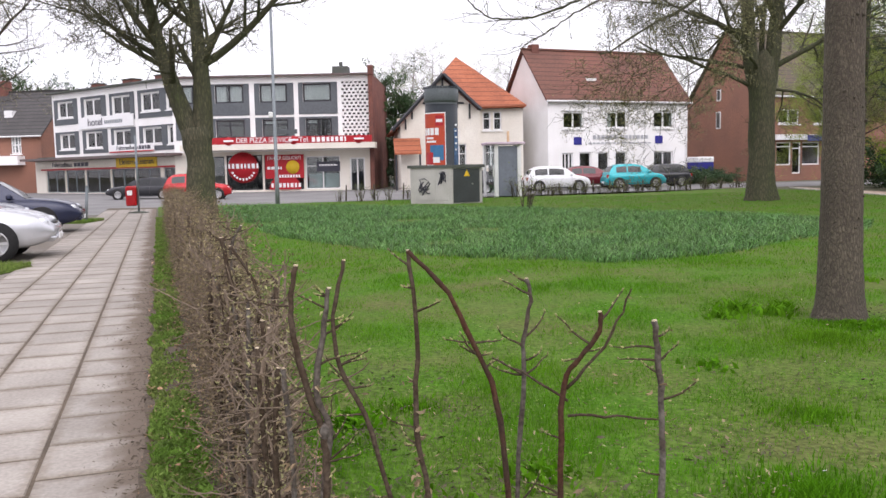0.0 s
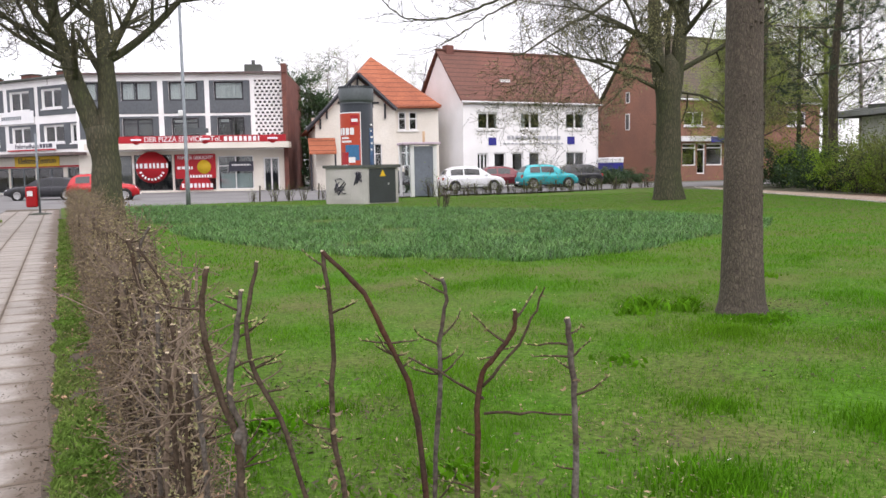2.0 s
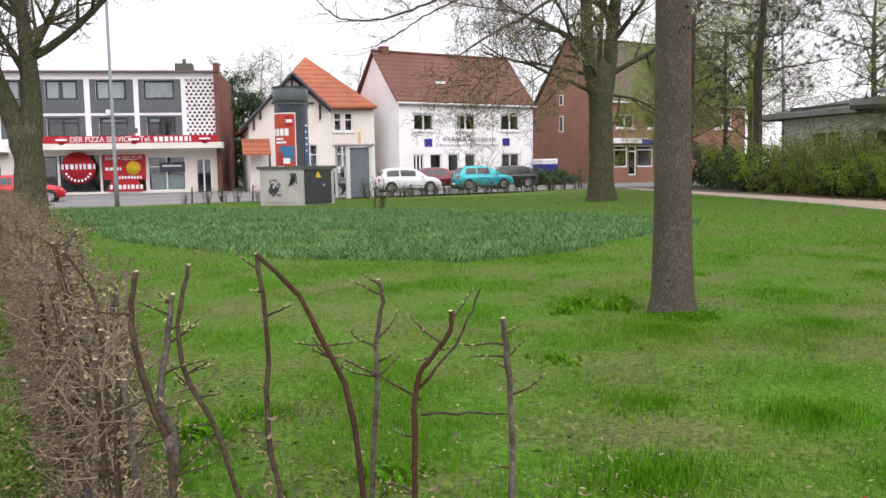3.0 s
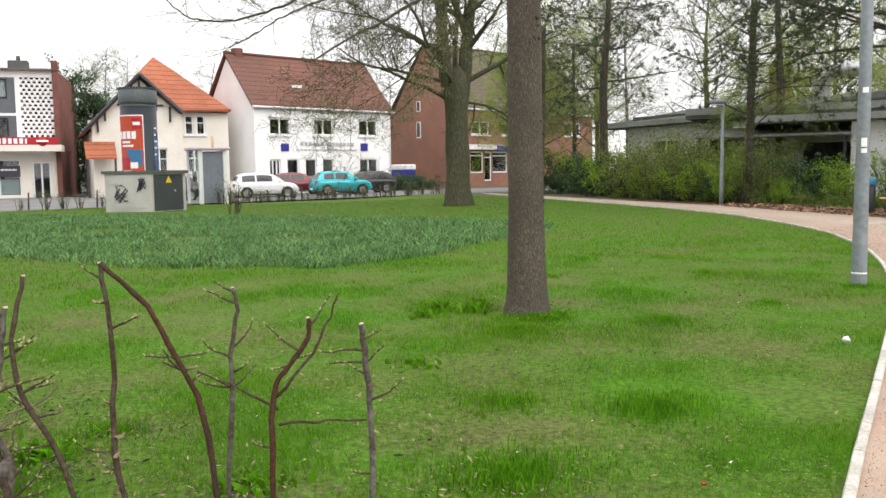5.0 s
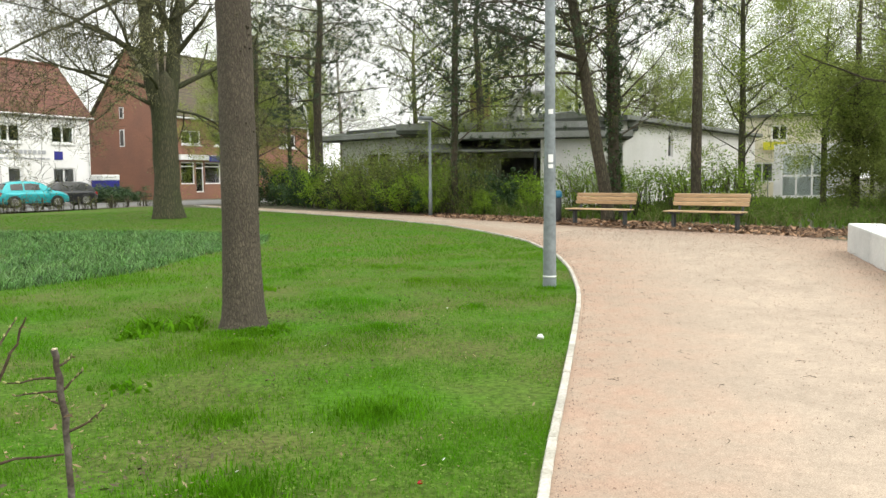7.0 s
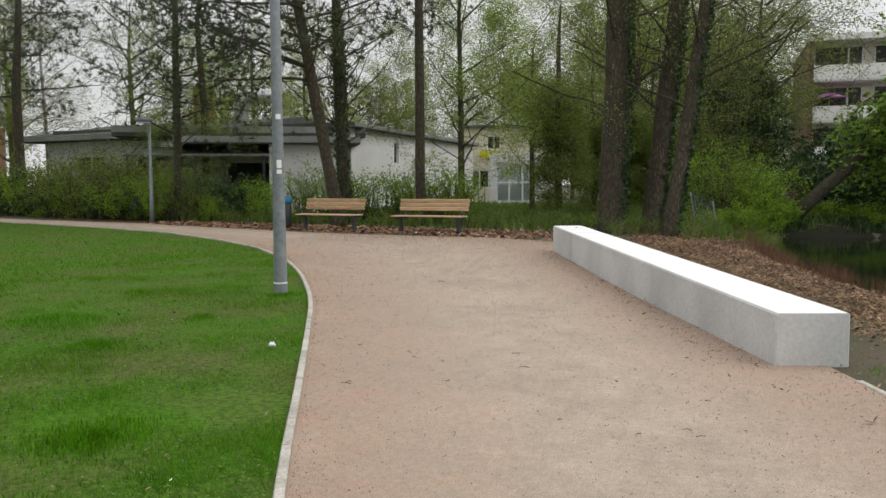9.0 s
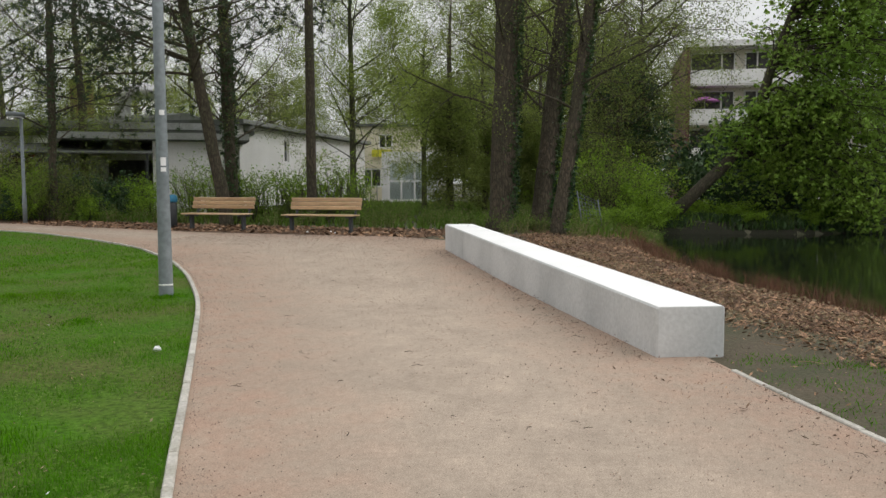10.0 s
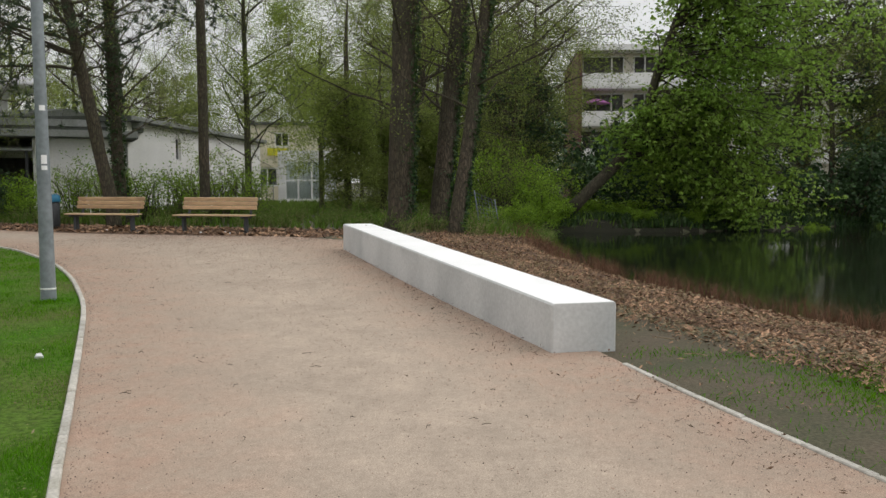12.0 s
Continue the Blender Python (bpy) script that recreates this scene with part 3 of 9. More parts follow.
def grow(mb, tips, start, way, length, radius, level, rng, bend=0.16, rise=0.03, kids=4, shrink=0.6, thin=0.012):
    """One limb and all that grows from it. tips collects the ends of the finest twigs."""
    steps = max(3, int(length / 0.5)) if level > 0 else 3
    path, d = wander(start, way, length, steps, bend * (0.45 if radius > 0.1 else 1.0), rise, rng)
    n = len(path)
    end = max(radius * 0.35, thin * 0.5)
    mb.tube(path, [radius + (end - radius) * (i / (n - 1)) for i in range(n)], 8 if radius > 0.09 else 5 if radius > 0.03 else 3, cap=False)
    if level == 0:
        tips += path[1:]
        return
    for k in range(kids):
        i = min(n - 1, max(1, int(n * (0.25 + 0.75 * (k + rng.random()) / kids))))
        dirn = (path[i] - path[i - 1]).normalized()
        side = dirn.cross(Vector((rng.uniform(-1, 1), rng.uniform(-1, 1), rng.uniform(-1, 1)))).normalized()
        w = dirn * rng.uniform(0.35, 0.8) + side * rng.uniform(0.6, 1.0)
        r = max(thin * 0.5, (radius + (end - radius) * i / (n - 1)) * rng.uniform(0.45, 0.65))
        grow(mb, tips, path[i], w, length * shrink * rng.uniform(0.7, 1.15), r, level - 1, rng, bend, rise, kids, shrink, thin)


def leaf(mb, p, size, rng, droop=0.0):
    a = Vector((rng.uniform(-1, 1), rng.uniform(-1, 1), rng.uniform(-1, 1) - droop)).normalized()
    b = a.cross(Vector((rng.uniform(-1, 1), rng.uniform(-1, 1), rng.uniform(-1, 1)))).normalized()
    mb.add([p, p + a * size * 0.5 + b * size * 0.32, p + a * size, p + a * size * 0.5 - b * size * 0.32], [(0, 1, 2, 3)])


def foliage(tips, each, size, reach, rng, droop=0.0):
    mb = Mesh()
    full = len(tips) > 3000
    for p in tips:
        thick = noise.noise(p * 0.75 + Vector((7.1, 3.3, 5.7))) if full else 0.0
        if thick < -0.12:
            continue
        for _ in range(int(each * 1.55 + rng.random()) if full else each):
            q = p + Vector((rng.gauss(0, reach), rng.gauss(0, reach), rng.gauss(0, reach)))
            leaf(mb, q, size * rng.uniform(0.6, 1.3), rng, droop)
    return mb


def needles(tips, num, length, rng):
    """Star-like tufts of thin needles."""
    mb = Mesh()
    for p in tips:
        for _ in range(num):
            a = Vector((rng.gauss(0, 1), rng.gauss(0, 1), rng.gauss(0.25, 1))).normalized()
            b = a.cross(Vector((rng.uniform(-1, 1), rng.uniform(-1, 1), 0.3))).normalized() * 0.013
            e = p + a * length * rng.uniform(0.6, 1.2)
            mb.add([p - b, p + b, e], [(0, 1, 2)])
    return mb


def tree(name, at, trunk, limbs, label, bark, seed, level=3, kids=4, leafmat=None, each=2, size=0.09, reach=0.16, bend=0.16, rise=0.03, shrink=0.6, thin=0.012, twigmat=None, group="", droop=0.0):
    """trunk: list of (x, y, z, radius) from the foot; limbs: list of (height index start point, direction, length, radius)."""
    rng = random.Random(seed)
    x, y = at
    ob = thing(name, Matrix.Translation((x, y, land(x, y) - 0.05)), label, "tree", group)
    mb = Mesh()
    fine = []
    last = len(trunk) - 1
    for i in range(last):
        a, b = trunk[i], trunk[i + 1]
        fine += [tuple(p + (q - p) * k / 3 for p, q in zip(a, b)) for k in range(3)]
    fine.append(trunk[-1])
    wob = trunk[0][3] * 0.05
    mb.tube([(q[0] + rng.uniform(-wob, wob), q[1] + rng.uniform(-wob, wob), q[2]) for q in fine], [q[3] * rng.uniform(0.96, 1.05) for q in fine], 16 if trunk[0][3] > 0.12 else 8)
    part("trunk", mb, bark, ob)
    tips, lm = [], Mesh()
    for start, way, length, radius in limbs:
        if len(limbs) < 12:
            lm = Mesh()
        grow(lm, tips, start, way, length, radius, level, rng, bend, rise, kids, shrink, thin)
        if len(limbs) < 12:
            part("limb", lm, twigmat or bark, ob)
    if len(limbs) >= 12:
        tagged(part("branchwork", lm, twigmat or bark, ob), kind="stuff")
    if leafmat and tips:
        crown = needles([p for p in tips if rng.random() < 0.7], 22, size, rng) if leafmat is M_NEEDLE else foliage(tips, each, size, reach, rng, droop)
        tagged(part("crown", crown, leafmat, ob), kind="stuff")
    return ob


def ring_limbs(z0, z1, count, length, radius, rng, up=0.35, x=0.0, y=0.0):
    out = []
    for k in range(count):
        a = 2 * math.pi * (k * 0.618 + rng.random() * 0.2)
        z = z0 + (z1 - z0) * (k + rng.random()) / count
        out.append(((x, y, z), (math.cos(a), math.sin(a), up + rng.uniform(-0.2, 0.2)), length * rng.uniform(0.7, 1.2), radius * rng.uniform(0.7, 1.2)))
    return out


R0 = random.Random(5)
# forked lime at the end of the hedge
tree("lime_tree", (-6.95, 24.05), [(0, 0, 0, 0.50), (0, 0, 0.5, 0.44), (0.02, 0, 1.2, 0.40), (0.0, 0, 2.0, 0.38), (-0.05, 0, 2.75, 0.42)],
     [((-0.13, 0, 2.5), (-0.36, -0.05, 0.9), 4.2, 0.31), ((0.12, 0, 2.5), (0.07, 0.0, 1.0), 4.6, 0.31), ((0.2, 0, 4.55), (0.8, 0.1, 0.42), 4.6, 0.13), ((-0.75, 0, 4.6), (-0.85, -0.2, 0.55), 3.6, 0.09),
      ((-0.9, 0, 4.7), (-0.35, 0.3, 0.9), 4.0, 0.09), ((0.2, 0, 5.4), (-0.5, -0.2, 0.9), 3.5, 0.09), ((-0.5, 0, 5.0), (-0.9, 0.3, 0.3), 3.4, 0.05)],
     "old lime with mossy forked trunk and bare spring twigs", M_BARK_GREY, 11, level=4, kids=6, bend=0.14, rise=0.08, shrink=0.56, thin=0.013, leafmat=M_BUD, each=1, size=0.035, reach=0.03)
# big lime by the far end of the lawn
lime = tree("lime_tree", (12.0, 31.3), [(0, 0, 0, 0.68), (0, 0, 0.35, 0.56), (0, 0, 1.2, 0.48), (-0.03, 0, 2.8, 0.46), (-0.06, 0, 4.2, 0.47), (-0.02, 0, 4.8, 0.47), (0.0, 0, 5.3, 0.33), (0.0, 0, 5.6, 0.10)],
     [((-0.16, 0, 4.1), (-0.19, 0, 1.0), 6.4, 0.34), ((0.05, 0.2, 4.8), (0.02, 0.15, 1.0), 5.0, 0.12), ((0.12, 0, 4.1), (0.17, 0, 1.0), 6.4, 0.33), ((-0.4, 0, 4.3), (-1.0, -0.15, 0.30), 4.6, 0.085), ((-0.4, 0, 4.9), (-0.9, 0.2, 0.5), 4.6, 0.085), ((-0.3, 0, 5.5), (-0.95, -0.3, 0.4), 4.8, 0.085), ((-0.35, 0, 6.2), (-0.9, -0.1, 0.15), 4.6, 0.075),
      ((-0.3, -0.2, 4.9), (-0.7, -0.7, 0.4), 3.6, 0.08), ((0.4, 0, 5.0), (0.9, -0.1, 0.4), 4.2, 0.11), ((0.3, 0, 4.2), (0.9, 0.4, 0.05), 3.4, 0.07), ((-0.5, -0.4, 8.0), (-0.9, -0.5, 0.02), 7.5, 0.08), ((-0.6, -0.5, 10.3), (-0.80, -0.62, -0.02), 8.5, 0.08)],
     "tall lime with bare drooping twigs on the lawn", M_BARK_GREY, 23, level=4, kids=6, bend=0.22, rise=0.02, shrink=0.53, thin=0.011, leafmat=M_BUD, each=1, size=0.05, reach=0.05)
def drooping(ob, points, r0, r1, seed, twigs):
    """A long hanging bough with upturned side twigs and buds; points in the world."""
    rng = random.Random(seed)
    pts = [Vector(p) - ob.matrix_basis.translation for p in points]
    fine = []
    for i in range(len(pts) - 1):
        a, b, c, d = pts[max(i - 1, 0)], pts[i], pts[i + 1], pts[min(i + 2, len(pts) - 1)]
        for k in range(7):
            t = k / 7
            fine.append(0.5 * ((2 * b) + (c - a) * t + (2 * a - 5 * b + 4 * c - d) * t * t + (3 * b - a - 3 * c + d) * t ** 3) + Vector((rng.uniform(-1, 1), rng.uniform(-1, 1), rng.uniform(-1, 1))) * 0.03)
    n = len(fine)
    mb, bd = Mesh(), Mesh()
    mb.tube(fine, [r0 + (r1 - r0) * i / (n - 1) for i in range(n)], 6)
    for _ in range(twigs):
        i = rng.randrange(n // 4, n - 1)
        way = (fine[i + 1] - fine[i]).normalized() * 0.8 + Vector((rng.uniform(-1, 1), rng.uniform(-1, 1), rng.uniform(-0.7, 0.8)))
        q, e = wander(fine[i], way, rng.uniform(0.4, 1.9), 6, 0.25, 0.03, rng)
        mb.tube(q, [0.011, 0.010, 0.009, 0.008, 0.007, 0.006, 0.005], 4, cap=False)
        for p in q[2:]:
            w, _ = wander(p, e + Vector((rng.uniform(-1, 1), rng.uniform(-1, 1), rng.uniform(-0.5, 1))), rng.uniform(0.1, 0.4), 3, 0.3, 0.05, rng)
            mb.tube(w, [0.006, 0.005, 0.005, 0.004], 3, cap=False)
            for z in w[1:]:
                leaf(bd, z, 0.045, rng)
    part("limb", mb, M_BARK_GREY, ob)
    tagged(part("bud_spray", bd, M_BUD, ob), kind="stuff")


drooping(lime, [(11.3, 31.1, 9.6), (8.6, 29.8, 9.3), (6.6, 28.6, 8.2), (5.0, 28.0, 7.1), (3.5, 27.9, 6.45), (2.1, 28.0, 6.3), (1.2, 28.0, 6.7), (0.7, 28.0, 7.4)], 0.07, 0.014, 3, 34)
drooping(lime, [(11.2, 31.1, 8.6), (8.2, 29.6, 8.1), (6.1, 28.6, 7.3), (4.7, 28.2, 6.6), (3.6, 28.0, 5.9), (2.8, 28.0, 5.45)], 0.06, 0.010, 4, 26)
# conifer close by on the lawn: only its bole comes into view
ob = tree("conifer_tree", (3.482, 7.235), [(0, 0, 2.9, 0.15), (-0.02, 0, 3.6, 0.155), (0, 0, 6.5, 0.12), (0, 0, 12, 0.03)],
     ring_limbs(6.5, 11.5, 22, 1.7, 0.035, R0, 0.1), "straight conifer with rough brown scaly bark", M_BARK_RED, 31, level=1, kids=6, leafmat=M_NEEDLE, each=4, size=0.16, reach=0.1)
# its lower bole: uneven, with shallow flutes that run out into the roots
mb, sides, rows_ = Mesh(), 56, 72
for j in range(rows_ + 1):
    z = -0.08 + 3.3 * (j / rows_) ** 1.35
    r = float(np.interp(z, (-0.1, 0.06, 0.16, 0.3, 0.55, 1.0, 2.0, 3.3), (0.30, 0.240, 0.213, 0.196, 0.182, 0.172, 0.164, 0.156)))
    for k in range(sides):
        a = 2 * math.pi * k / sides
        c, d = math.cos(a), math.sin(a)
        flute = 0.16 * math.exp(-max(z, 0) / 0.13) * max(0.0, math.cos(2.5 * a + 0.9 + 0.5 * math.sin(a))) ** 2 + 0.02 * math.cos(5 * a + 1.0) * math.exp(-max(z, 0) / 0.5)
        lump = 0.020 * noise.noise((c * 2.2, d * 2.2, z * 2.0)) + 0.016 * noise.noise((c * 7, d * 7, z * 6.0)) + 0.012 * noise.noise((c * 17, d * 17, z * 22.0))
        mb.v.append((r * (1 + flute + lump * 1.4) * c - 0.006 * z, r * (1 + flute + lump * 1.4) * d, z))
mb.f = [(j * sides + k, j * sides + (k + 1) % sides, (j + 1) * sides + (k + 1) % sides, (j + 1) * sides + k) for j in range(rows_) for k in range(sides)]
mb.smooth = [True] * len(mb.f)
part("bole", mb, M_BARK_RED, ob)
rng = random.Random(17)
for k in range(60):
    z, a = rng.uniform(0.35, 3.1), rng.uniform(3.0, 6.3)
    r, s = 0.160 + 0.010 * (3.3 - z) / 3, rng.uniform(0.006, 0.014)
    c = Vector((math.cos(a), math.sin(a), 0))
    part("knot", Mesh().tube([c * (r - 0.02) + Vector((0, 0, z)), c * (r + s * 0.4) + Vector((0, 0, z)), c * (r + s) + Vector((0, 0, z - s * 0.5))], [s * 1.5, s * 1.1, s * 0.5], 7), M_BARK_RED, ob)

# three ivied trunks behind the concrete block
def ivied_tree(x, y, r, lx, seed, leaves, side, label, group=""):
    ob = tree("alder_tree", (x, y), [(0, 0, 0, r * 1.35), (0.02, -0.02, 0.5, r * 1.05), (lx * 0.2, -lx * 0.15, 2.0, r), (lx * 0.55, -lx * 0.35, 5.0, r * 0.92), (lx, -lx * 0.6, 9.0, r * 0.7)],
         [((lx * (0.2 + 0.06 * i), -lx * (0.15 + 0.04 * i), 2.6 + 0.55 * i), (math.cos(i * 2.4), math.sin(i * 2.4), 0.45), 3.0, 0.036) for i in range(11)],
         label, M_BARK, seed, level=3, kids=4, leafmat=M_LEAF, each=4, size=0.05, reach=0.16, group=group, thin=0.009)
    rng = random.Random(seed)
    iv = Mesh()
    for _ in range(leaves):
        z = rng.uniform(0.1, 7.0)
        s = min(z / 9, 1)
        a = rng.gauss(-1.55, side)
        rr = r * rng.uniform(1.0, 1.3)
        leaf(iv, Vector((lx * s + rr * math.cos(a), -lx * 0.6 * s + rr * math.sin(a), z)), rng.uniform(0.07, 0.13), rng)
    tagged(part("ivy", iv, M_IVY, ob, "dark climbing ivy"), kind="stuff")


for x, y, r, lx, seed in ((20.3, 7.75, 0.33, 0.25, 41), (21.0, 6.95, 0.24, 1.0, 42), (19.9, 6.1, 0.17, 1.35, 43)):
    ivied_tree(x, y, r, lx, seed, 1300, 0.42, "tall dark trunk wrapped with ivy by the pond", "ivied trunks by the pond")
ivied_tree(21.3, 17.3, 0.19, -0.2, 44, 1900, 3.0, "trunk thickly covered in ivy behind the benches")
ivied_tree(20.4, 24.3, 0.13, 0.1, 45, 900, 3.0, "slim ivy-covered trunk among the bushes")
ivied_tree(20.3, 40.7, 0.22, 0.2, 46, 300, 3.0, "dark tree at the bend of the path")

# pines and slim trees behind the benches
for k, (x, y, lean, r, h) in enumerate(((20.1, 16.6, -0.13, 0.19, 11), (21.6, 14.5, 0.0, 0.155, 12))):
    crown_ = ring_limbs(4.2 if k == 0 else 7.2, h, 22 if k == 0 else 14, 3.0, 0.05, random.Random(k + 3), 0.15, lean * 5, -lean * 5)
    if k == 0:
        crown_ += [((lean * 0.7 * z, -lean * z, z), (-0.64 + 0.3 * math.sin(7 * z), 0.77 + 0.3 * math.cos(5 * z), 0.12), 3.4, 0.05) for z in (4.5, 4.9, 5.3, 5.8, 6.3, 6.8, 7.4, 8.0)]
    tree("pine_tree", (x, y), [(0, 0, 0, r * 1.25), (0, 0, 0.5, r), (lean * 3 * 0.6, -lean * 3, 3, r * 0.95), (lean * 7 * 0.75, -lean * 7, 7, r * 0.8), (lean * h, -lean * h, h, r * 0.5)],
         crown_, "slender pine with bare reddish trunk", M_BARK, 50 + k, level=2, kids=5, leafmat=M_NEEDLE, each=5, size=0.17, reach=0.13, group="pines behind the benches")

# ================= buildings =================
def wall(parent, x0, x1, z0, z1, holes, mat, y=0.0, thick=0.3, name="wall", label=""):
    """A wall with openings that go through it. holes: x0, x1, z0, z1."""
    xs = sorted({x0, x1, *[min(max(v, x0), x1) for h in holes for v in h[:2]]})
    zs = sorted({z0, z1, *[min(max(v, z0), z1) for h in holes for v in h[2:]]})
    nx, nz = len(xs) - 1, len(zs) - 1
    def solid(i, k):
        if not (0 <= i < nx and 0 <= k < nz):
            return False
        xm, zm = (xs[i] + xs[i + 1]) / 2, (zs[k] + zs[k + 1]) / 2
        return not any(h[0] <= xm <= h[1] and h[2] <= zm <= h[3] for h in holes)
    ids, pts, fs = {}, [], []
    def at(i, k, s):
        if (i, k, s) not in ids:
            ids[i, k, s] = len(pts)
            pts.append((xs[i], y + thick * s, zs[k]))
        return ids[i, k, s]
    for i in range(nx):
        for k in range(nz):
            if solid(i, k):
                fs.append((at(i, k, 0), at(i + 1, k, 0), at(i + 1, k + 1, 0), at(i, k + 1, 0)))
                fs.append((at(i, k, 1), at(i, k + 1, 1), at(i + 1, k + 1, 1), at(i + 1, k, 1)))
                for di, dk, p, q in ((-1, 0, (i, k), (i, k + 1)), (1, 0, (i + 1, k), (i + 1, k + 1)), (0, -1, (i, k), (i + 1, k)), (0, 1, (i, k + 1), (i + 1, k + 1))):
                    if not solid(i + di, k + dk):
                        fs.append((at(*p, 0), at(*q, 0), at(*q, 1), at(*p, 1)))
    mb = Mesh().add(pts, fs)
    return part(name, mb, mat, parent, label)


def window(parent, h, frame_mat, lights=2, transom=0.0, curtain=None, bar=0.07, inset=0.09, sill=None, name="window"):
    x0, x1, z0, z1 = h
    cuts = [x0 + (x1 - x0) * k / lights for k in range(1, lights)]
    xa, xb = [x0 + bar] + [c + bar * 0.5 for c in cuts], [c - bar * 0.5 for c in cuts] + [x1 - bar]
    zm = z0 + (z1 - z0) * transom
    rows = [(z0 + bar, zm - bar * 0.4), (zm + bar * 0.4, z1 - bar)] if transom else [(z0 + bar, z1 - bar)]
    w = wall(parent, x0, x1, z0, z1, [(p, q, r, s) for p, q in zip(xa, xb) for r, s in rows], frame_mat, y=inset, thick=0.08, name=name)
    pn = part("pane", Mesh().box(x0 + bar * 0.8, x1 - bar * 0.8, inset + 0.035, inset + 0.041, z0 + bar * 0.8, z1 - bar * 0.8), M_GLASS, w)
    pn.visible_shadow = False
    if curtain:
        cb = Mesh()
        for a, b, c, d in curtain:
            xa, xb = x0 + (x1 - x0) * a, x0 + (x1 - x0) * b
            n = 8
            zz = [(z0 + (z1 - z0) * c), (z0 + (z1 - z0) * d)]
            cb.add([(xa + (xb - xa) * i / n, inset + 0.16 + 0.02 * (i % 2), z) for i in range(n + 1) for z in zz], [(2 * i, 2 * i + 2, 2 * i + 3, 2 * i + 1) for i in range(n)])
        part("curtain", cb, M_CURTAIN, w)
    if sill:
        part("window_sill", Mesh().box(x0 - 0.08, x1 + 0.08, -0.10, 0.02, z0 - 0.10, z0 - 0.01), sill, w)
    return w


def board(parent, x0, x1, z0, z1, mat, y=-0.04, thick=0.036, name="panel", label=""):
    return part(name, Mesh().box(x0, x1, y, y + thick, z0, z1), mat, parent, label)


def text(parent, words, x, z, size, mat, y=-0.08, width=None, name="lettering", turn=0.0):
    cu = bpy.data.curves.new(name, "FONT")
    cu.body, cu.size, cu.extrude, cu.align_x, cu.align_y = words, size, 0.01, "CENTER", "CENTER"
    tmp = bpy.data.objects.new(name, cu)
    scene.collection.objects.link(tmp)
    me = bpy.data.meshes.new_from_object(tmp.evaluated_get(bpy.context.evaluated_depsgraph_get()))
    bpy.data.objects.remove(tmp)
    me.materials.clear()
    me.materials.append(mat)
    xs = [v.co.x for v in me.vertices]
    k = width / (max(xs) - min(xs)) if width and xs else 1.0
    ob = new(name, me)
    ob.parent = parent
    ob.matrix_basis = pose(x, y, z, 90, turn, 0) @ Matrix.Diagonal((k, 1, 1, 1))
    return ob


def bars(parent, x0, x1, z, h, mat, seed, y=-0.08, name="lettering", words=(0.5, 1.6)):
    """Unreadable writing: a row of short bars."""
    rng = random.Random(seed)
    mb, x = Mesh(), x0
    while x < x1 - h * 0.3:
        w = min(rng.uniform(*words) * h, x1 - x)
        mb.box(x, x + w, y, y + 0.02, z - h / 2, z + h / 2)
        x += w + h * 0.35
    return part(name, mb, mat, parent)


def rails(parent, x0, x1, n, y, z0, z1, mat, name="railing"):
    for k in range(n):
        x = x0 + (x1 - x0) * k / (n - 1)
        part(name, Mesh().box(x - 0.02, x + 0.02, y - 0.02, y + 0.02, z0, z1), mat, parent)


def gable_roof(parent, x0, x1, ze, zr, y0, y1, mat, over=0.35, edge=None, name="roof", thick=0.16):
    """Ridge along x, midway between y0 and y1."""
    ym = (y0 + y1) / 2
    k = (zr - ze) / (ym - y0)
    a, b = x0 - over, x1 + over
    mb = Mesh()
    for s, ye in ((1, y0 - over), (-1, y1 + over)):
        zo = ze - over * k
        mb.prism([(ye, zo), (ym, zr), (ym, zr + thick), (ye, zo + thick)], a, b, "x")
    r = part(name, mb, mat, parent)
    part("ridge", Mesh().box(a, b, ym - 0.14, ym + 0.14, zr + thick - 0.05, zr + thick + 0.08), edge or mat, r)
    part("gutter", Mesh().tube([(a, y0 - over - 0.07, ze - over * k + 0.05), (b, y0 - over - 0.07, ze - over * k + 0.05)], [0.07, 0.07], 8), M_FRAME_W, r)
    return r


# --- hotel with a bicycle shop under it ---
hotel = thing("hotel_building", pose(-32.5, 70.5, 0, 0, 0, math.degrees(math.atan2(-9.9, 13.6))), "three-storey white hotel with slate-grey panels over a bicycle shop", "building")
up = [(0.85, 3.15, 6.28, 7.62), (4.75, 7.15, 6.22, 7.62), (8.65, 11.05, 6.15, 7.6), (12.45, 14.75, 6.2, 7.6), (15.5, 16.5, 6.2, 7.6)]
low = [(0.95, 3.2, 3.7, 5.0), (4.82, 7.15, 3.7, 5.02), (8.7, 10.95, 3.72, 5.0), (12.5, 14.8, 3.75, 5.02), (15.5, 16.6, 3.7, 5.05)]
shop = [(-1.6, 1.3, 0.15, 2.0), (1.45, 4.3, 0.15, 2.0), (4.45, 7.9, 0.15, 2.0), (8.05, 11.2, 0.15, 2.0), (11.35, 14.4, 0.15, 2.0), (14.8, 16.2, 0.1, 2.0)]
wall(hotel, 0, 16.8, 3.0, 8.3, up + low, M_WHITE)
wall(hotel, -3.3, 16.8, 0, 3.0, shop, M_CREAM, name="shop_front")
wall(hotel, -3.3, 16.8, 0, 8.3, [], M_WHITE, y=11.0, name="rear_wall")
for q in ((0, 0.3, 0.3, 11.0, 3.0, 8.3), (-3.3, -3.0, 0.3, 11.0, 0, 3.0), (16.5, 16.8, 0.3, 11.0, 0, 8.3)):
    part("side_wall", Mesh().box(*q), M_WHITE, hotel)
